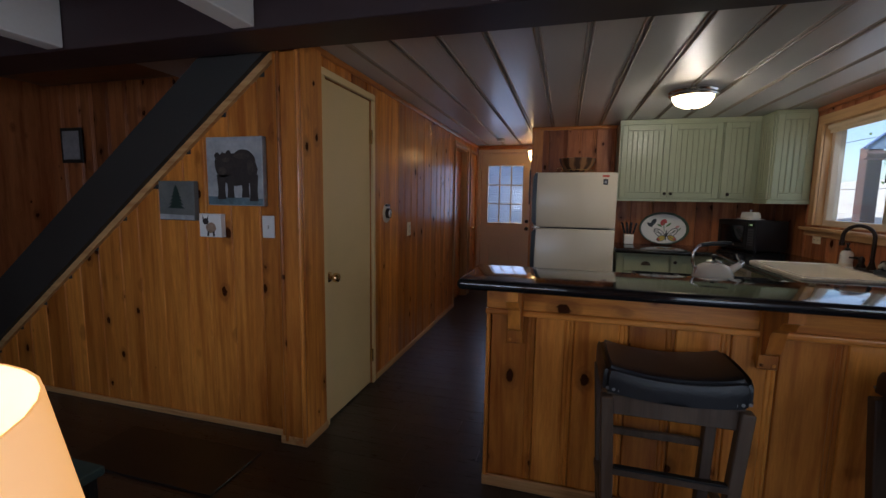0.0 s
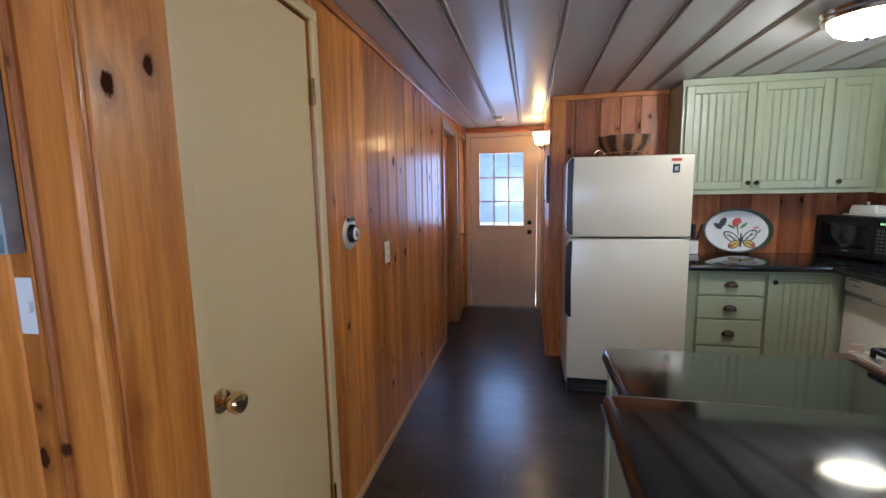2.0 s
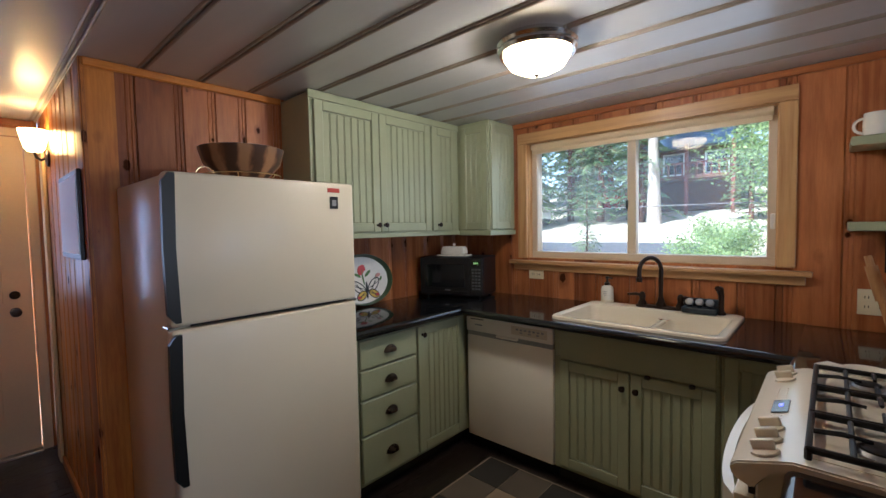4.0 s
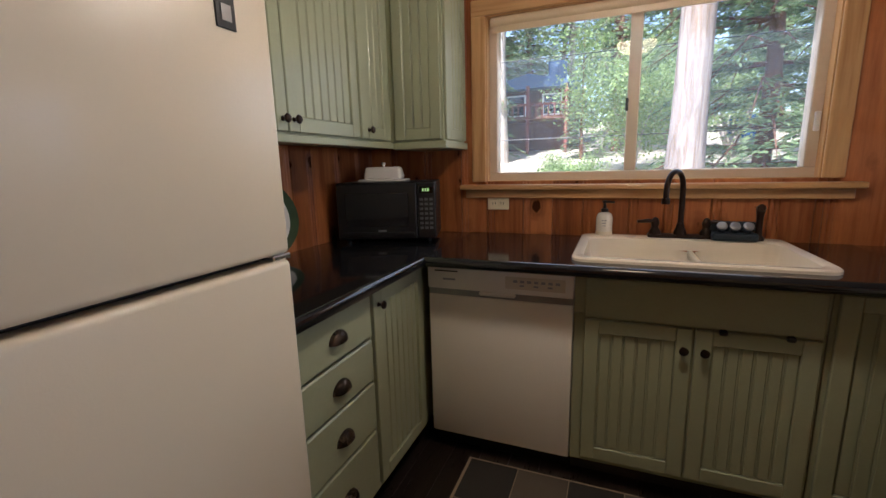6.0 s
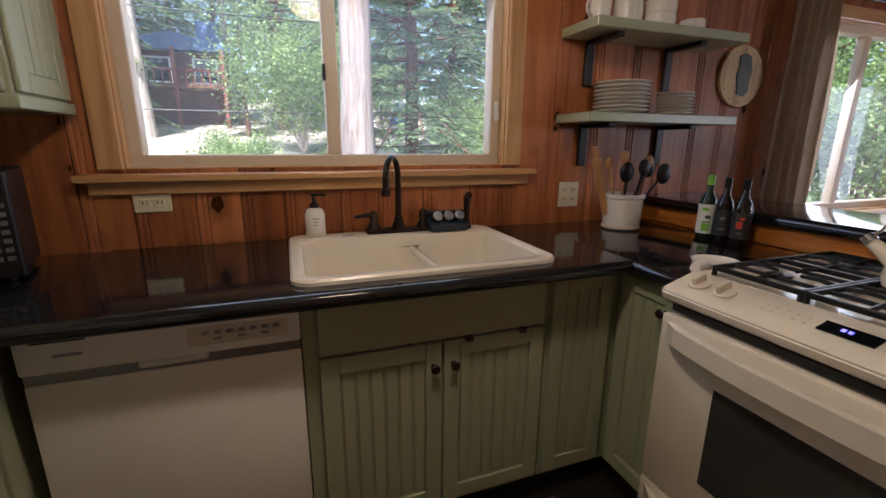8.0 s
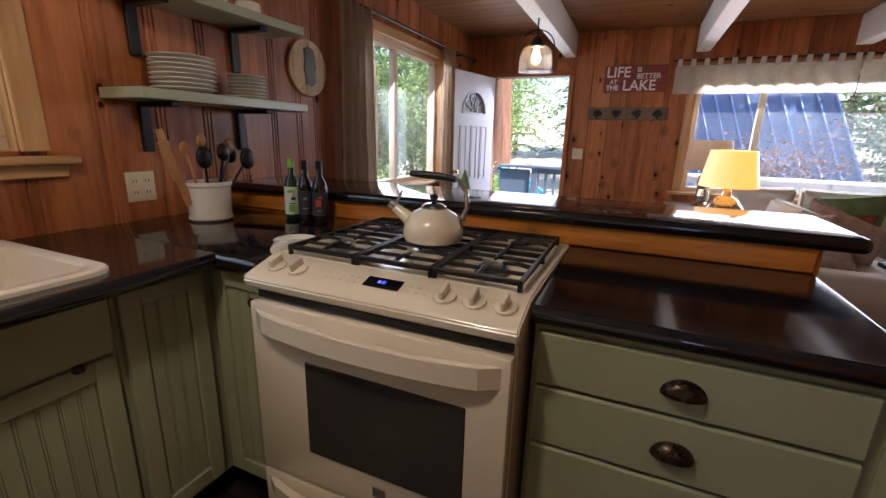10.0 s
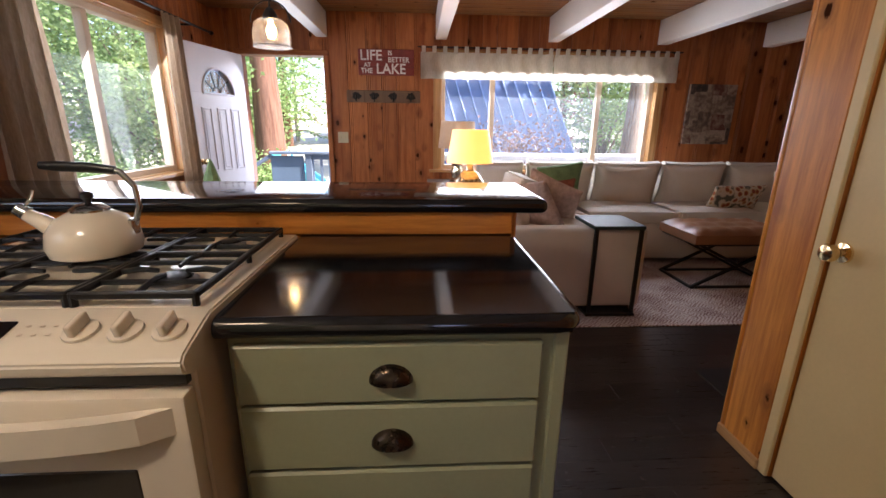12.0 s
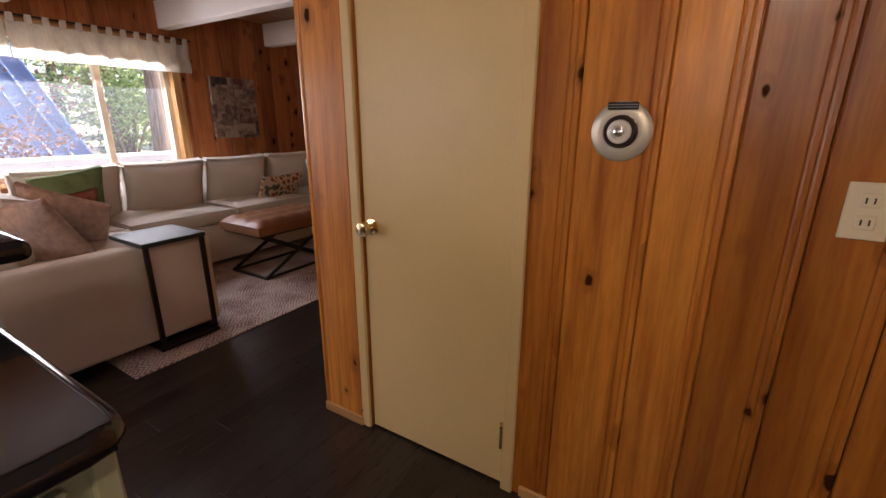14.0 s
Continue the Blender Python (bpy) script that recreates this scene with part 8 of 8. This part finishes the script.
# carport over the drive beside the house
cpt = thing("carport", (7.4, 7.4, -0.5), "carport with a blue-grey metal roof on brown posts", "carport")
E0, E1, R0, R1 = Vector((5.65, 6.25, 2.2)), Vector((7.7, 6.55, 2.2)), Vector((7.7, 8.6, 3.15)), Vector((9.75, 8.9, 3.15))
bm = B()
bm.faces.new([bm.verts.new(p) for p in (E0, E1, R1, R0)])
bmesh.ops.solidify(bm, geom=bm.faces[:], thickness=0.06)
rf = part("roof", bm, paint("blue_grey_metal", (0.30, 0.40, 0.50), 0.35, 0.3, vary=0.12, grain=10, relief=0), cpt, "blue-grey ribbed metal roof")
for i in range(8):
    part("rib", tube(B(), [E0.lerp(E1, i / 7) + Vector((0, 0, 0.02)), R0.lerp(R1, i / 7) + Vector((0, 0, 0.02))], 0.022, 5), roof_blue, rf)
part("eave_board", tube(B(), [E0 + Vector((0, 0, -0.09)), E1 + Vector((0, 0, -0.09))], 0.07, 6), plank_brown, cpt)
for p in (E0.lerp(R0, 0.12), E1.lerp(R1, 0.12), R0, R1):
    part("post", bx(B(), (p.x - 0.10, p.y - 0.10, -0.62), (p.x + 0.10, p.y + 0.10, p.z - 0.06), 0.01), plank_brown, cpt)

# cables over the road
cb = thing("utility_cables", (9.6, 0.0, 4.0), "thin dark utility cables along the road", "cables")
for x, z in ((9.6, 3.9), (9.9, 1.75), (9.7, 3.2)):
    part("cable", tube(B(), [(x, -30 + i * 5, z + 0.35 * ((i - 6) / 6) ** 2) for i in range(13)], 0.008, 5), iron, cb)
for y in (-30, 30):
    part("pole", tube(B(), [(9.7, y, -0.6), (9.7, y, 6.0)], [0.14, 0.10], 10), bark, cb)

# deck, railing, slide
# deck grey, darkened so it also gives the railing's shade by colour
deck_grey_rail_shade = paint("deck_grey_and_rail_shade", (0.15, 0.19, 0.25), 0.7, vary=0.2)
dk = thing("deck", (0, -4.2, -0.5), "grey painted wooden deck outside the entry", "deck", kind="structure")
for i in range(13):
    part("deck_board", bx(B(), (-4.5, -3.33 - (i + 1) * 0.135, -0.09), (3.8, -3.335 - i * 0.135, -0.055), 0.004), deck_grey_rail_shade, dk)
part("skirt", bx(B(), (-4.5, -5.09, -0.6), (3.8, -3.35, -0.095), 0), stair_paint, dk)
rl = thing("deck_railing", (0.5, -5.03, -0.05), "white-capped deck railing with balusters", "railing")
part("top_rail", bx(B(), (-4.5, -5.10, 0.825), (1.098, -4.97, 0.865), 0.006), white_paint, rl)
# rails, posts and balusters by the entry: shade painted as grey-blue, not white
part("top_rail", bx(B(), (1.10, -5.10, 0.825), (3.45, -4.97, 0.865), 0.006), deck_grey_rail_shade, rl, "rail coloured grey-blue for its shade")
part("under_rail", bx(B(), (-4.5, -5.055, 0.75), (1.05, -5.015, 0.824), 0.004), white_paint, rl)
part("under_rail", bx(B(), (1.15, -5.055, 0.75), (2.95, -5.015, 0.824), 0.004), deck_grey_rail_shade, rl)
part("bottom_rail", bx(B(), (-4.5, -5.055, 0.02), (2.95, -5.015, 0.07), 0.004), deck_grey_rail_shade, rl)
x = -4.4
while x < 2.9:
    part("baluster", bx(B(), (x - 0.018, -5.053, 0.07), (x + 0.018, -5.017, 0.75), 0), white_paint if x < 1.05 else deck_grey_rail_shade, rl)
    x += 0.125
for x in (-4.45, -2.6, -0.75, 1.1, 2.90):
    part("post", bx(B(), (x - 0.045, -5.08, -0.05), (x + 0.045, -4.99, 0.824), 0.004), white_paint if x < 1 else deck_grey_rail_shade, rl)
part("panel", bx(B(), (2.98, -5.06, 0.05), (3.45, -5.02, 0.80), 0.006), paint("blue_panel_paint", (0.12, 0.17, 0.23), 0.7), rl)
part("stair_rail", obox(B(), (3.85, -5.03, 0.55), (0.95, 0.09, 0.05), Euler((0, radians(32), 0)).to_matrix(), 0.004), deck_grey_rail_shade, rl)
sl = thing("play_slide", (3.3, -6.4, -0.55), "turquoise plastic play slide beyond the deck", "slide")
turq = paint("turquoise_plastic", (0.06, 0.26, 0.33), 0.5)
part("chute", obox(B(), (3.28, -6.2, 0.40), (0.75, 0.42, 0.06), Euler((0, radians(-38), 0)).to_matrix(), 0.02, 2), turq, sl)
for s in (-0.2, 0.2):
    part("side_wall", obox(B(), (3.28, -6.2 + s, 0.46), (0.75, 0.05, 0.14), Euler((0, radians(-38), 0)).to_matrix(), 0.02, 2), turq, sl)
part("ladder", obox(B(), (3.66, -6.2, 0.08), (0.08, 0.4, 1.4), Euler((0, radians(8), 0)).to_matrix(), 0.02), turq, sl)
# neighbour's pale wall outside the back door
nb = thing("neighbour_wall", (0.5, 8.4, -0.5), "pale blue-grey sided neighbour wall behind the house", "house wall", kind="structure")
side_blue = paint("blue_grey_siding", (0.19, 0.23, 0.34), 0.7, vary=0.1)
for i in range(16):
    part("siding_board", bx(B(), (-4, 8.4 - 0.012, -0.5 + i * 0.2), (5, 8.5, -0.302 + i * 0.2), 0.006), side_blue, nb)
part("corner_board", bx(B(), (0.86, 8.36, -0.5), (0.98, 8.4, 2.7), 0.004), white_paint, nb)
part("rail", bx(B(), (-2, 6.9, 0.80), (3, 6.96, 0.86), 0.004), white_paint, nb)

# ---- planks of walls and floor, last ----
MESHES = {}


def plank_mesh(name, w, h, mat, upright=True):
    """A board of width w and height h with a moulded bead along one edge; its back at depth 0."""
    key = (name, round(w, 3), round(h, 3), mat.name)
    if key in MESHES:
        return MESHES[key]
    t = 0.016
    if w > 0.09:
        prof = [(0.001, 0.0), (0.001, t - 0.005), (0.005, t), (w - 0.040, t), (w - 0.036, t - 0.0045), (w - 0.031, t - 0.001), (w - 0.022, t - 0.001), (w - 0.018, t - 0.0045), (w - 0.013, t - 0.001), (w - 0.004, t - 0.001), (w - 0.001, t - 0.006), (w - 0.001, 0.0)]
    else:
        prof = [(0.001, 0.0), (0.001, t - 0.004), (0.004, t), (w - 0.004, t), (w - 0.001, t - 0.004), (w - 0.001, 0.0)]
    bm = prism(B(), prof, 0.0, h)
    bmesh.ops.recalc_face_normals(bm, faces=bm.faces[:])
    me = bpy.data.meshes.new("plank")
    bm.to_mesh(me)
    bm.free()
    me.materials.append(mat)
    MESHES[key] = me
    return me


def piece(name, me, parent, m):
    ob = new(name, me)
    ob.parent = parent
    ob.matrix_basis = m
    return ob


rnd = random.Random(4)
for w, axis, face, side, u0, u1, z0, z1, holes, mat, width, off in WALLS:
    u, edges = u0 + off, []
    widths = [width * f for f in (0.78, 1.0, 1.12)]
    while u < u1 - 1e-3:
        nxt = u + rnd.choice(widths)
        if u1 - nxt < 0.06:
            nxt = u1
        edges.append((u, nxt))
        u = nxt
    for a, b in edges:
        cuts = [h for h in holes if h[0] < b and h[1] > a]
        for p, q, lo, hi in carve(a, b, z0, z1, cuts):
            if q - p < 0.012:
                continue
            me = plank_mesh("plank", q - p, hi - lo, mat)
            # width along the wall, depth out of the face into the room
            if axis == "x":
                m = Matrix(((0, -side, 0, face + 0.017 * side), (1, 0, 0, p), (0, 0, 1, lo), (0, 0, 0, 1)))
            else:
                m = Matrix(((1, 0, 0, p), (0, -side, 0, face + 0.017 * side), (0, 0, 1, lo), (0, 0, 0, 1)))
            piece("plank", me, w, m)

# sloped planks under the stairs
x, k = -0.14, 0
while x > -2.7:
    a = max(x - (0.15, 0.19, 0.17)[k % 3], -2.82)
    zl, zr = max(0.0, stair_z(a) - 0.04), stair_z(x) - 0.04
    bm = B()
    prism(bm, [(a + 0.001, 0.0), (x - 0.001, 0.0), (x - 0.001, zr), (a + 0.001, zl)], 0.074, 0.09, lambda u, v, d: (u, d, v))
    bmesh.ops.bevel(bm, geom=[e for e in bm.edges if abs(e.verts[0].co.x - e.verts[1].co.x) < 1e-4 and e.verts[0].co.y < 0.08 and e.verts[1].co.y < 0.08], offset=0.005, segments=1, affect="EDGES")
    part("plank", bm, pine_z, bear_wall)
    x, k = a, k + 1

# bar front boards
pony, a, b, lo, hi = BAR_FACE
x, k = a, 0
while x < b - 0.02:
    n = min(x + (0.20, 0.165, 0.22, 0.18)[k % 4], b)
    piece("plank", plank_mesh("plank", n - x, hi - lo, pine_z), pony, Matrix(((1, 0, 0, x - AT[pony.name].x), (0, -1, 0, 0.019 - AT[pony.name].y), (0, 0, 1, lo - AT[pony.name].z), (0, 0, 0, 1))))
    x, k = n, k + 1

# floor boards along x; those near the walk are pieces, the rest one mesh
FLOORM = {}
rest = B()
row, y, count = 0, SOUTH, 0
while y < 4.55:
    y1 = min(y + 0.128, 4.55)
    x = -3.3 + (row * 0.37) % 0.9 - 0.9
    xmax = EAST if y < 3.02 else 0.92
    xmin = -3.3 if y < 1.0 else -1.2 if y > 2.7 else 0.0
    while x < xmax:
        x1 = x + 0.9
        a, b = max(x, xmin), min(x1, xmax)
        x = x1
        if b - a < 0.01:
            continue
        if -0.4 < b and a < 2.8 and -1.6 < y and count < 300:
            key = (round(b - a, 3), round(y1 - y, 3))
            if key not in FLOORM:
                bm = bx(B(), (0.0008, 0.0008, -0.006), (b - a - 0.0008, y1 - y - 0.0008, 0.0), 0.0004)
                me = bpy.data.meshes.new("floor_plank")
                bm.to_mesh(me)
                bm.free()
                me.materials.append(floor_wood)
                FLOORM[key] = me
            piece("floor_plank", FLOORM[key], floor, pose(a, y, 0))
            count += 1
        else:
            bx(rest, (a + 0.0008, y + 0.0008, -0.006), (b - 0.0008, y1 - 0.0008, 0.0), 0)
    y, row = y1, row + 1
tagged(part("floor_planks_far", rest, floor_wood, floor), kind="stuff")
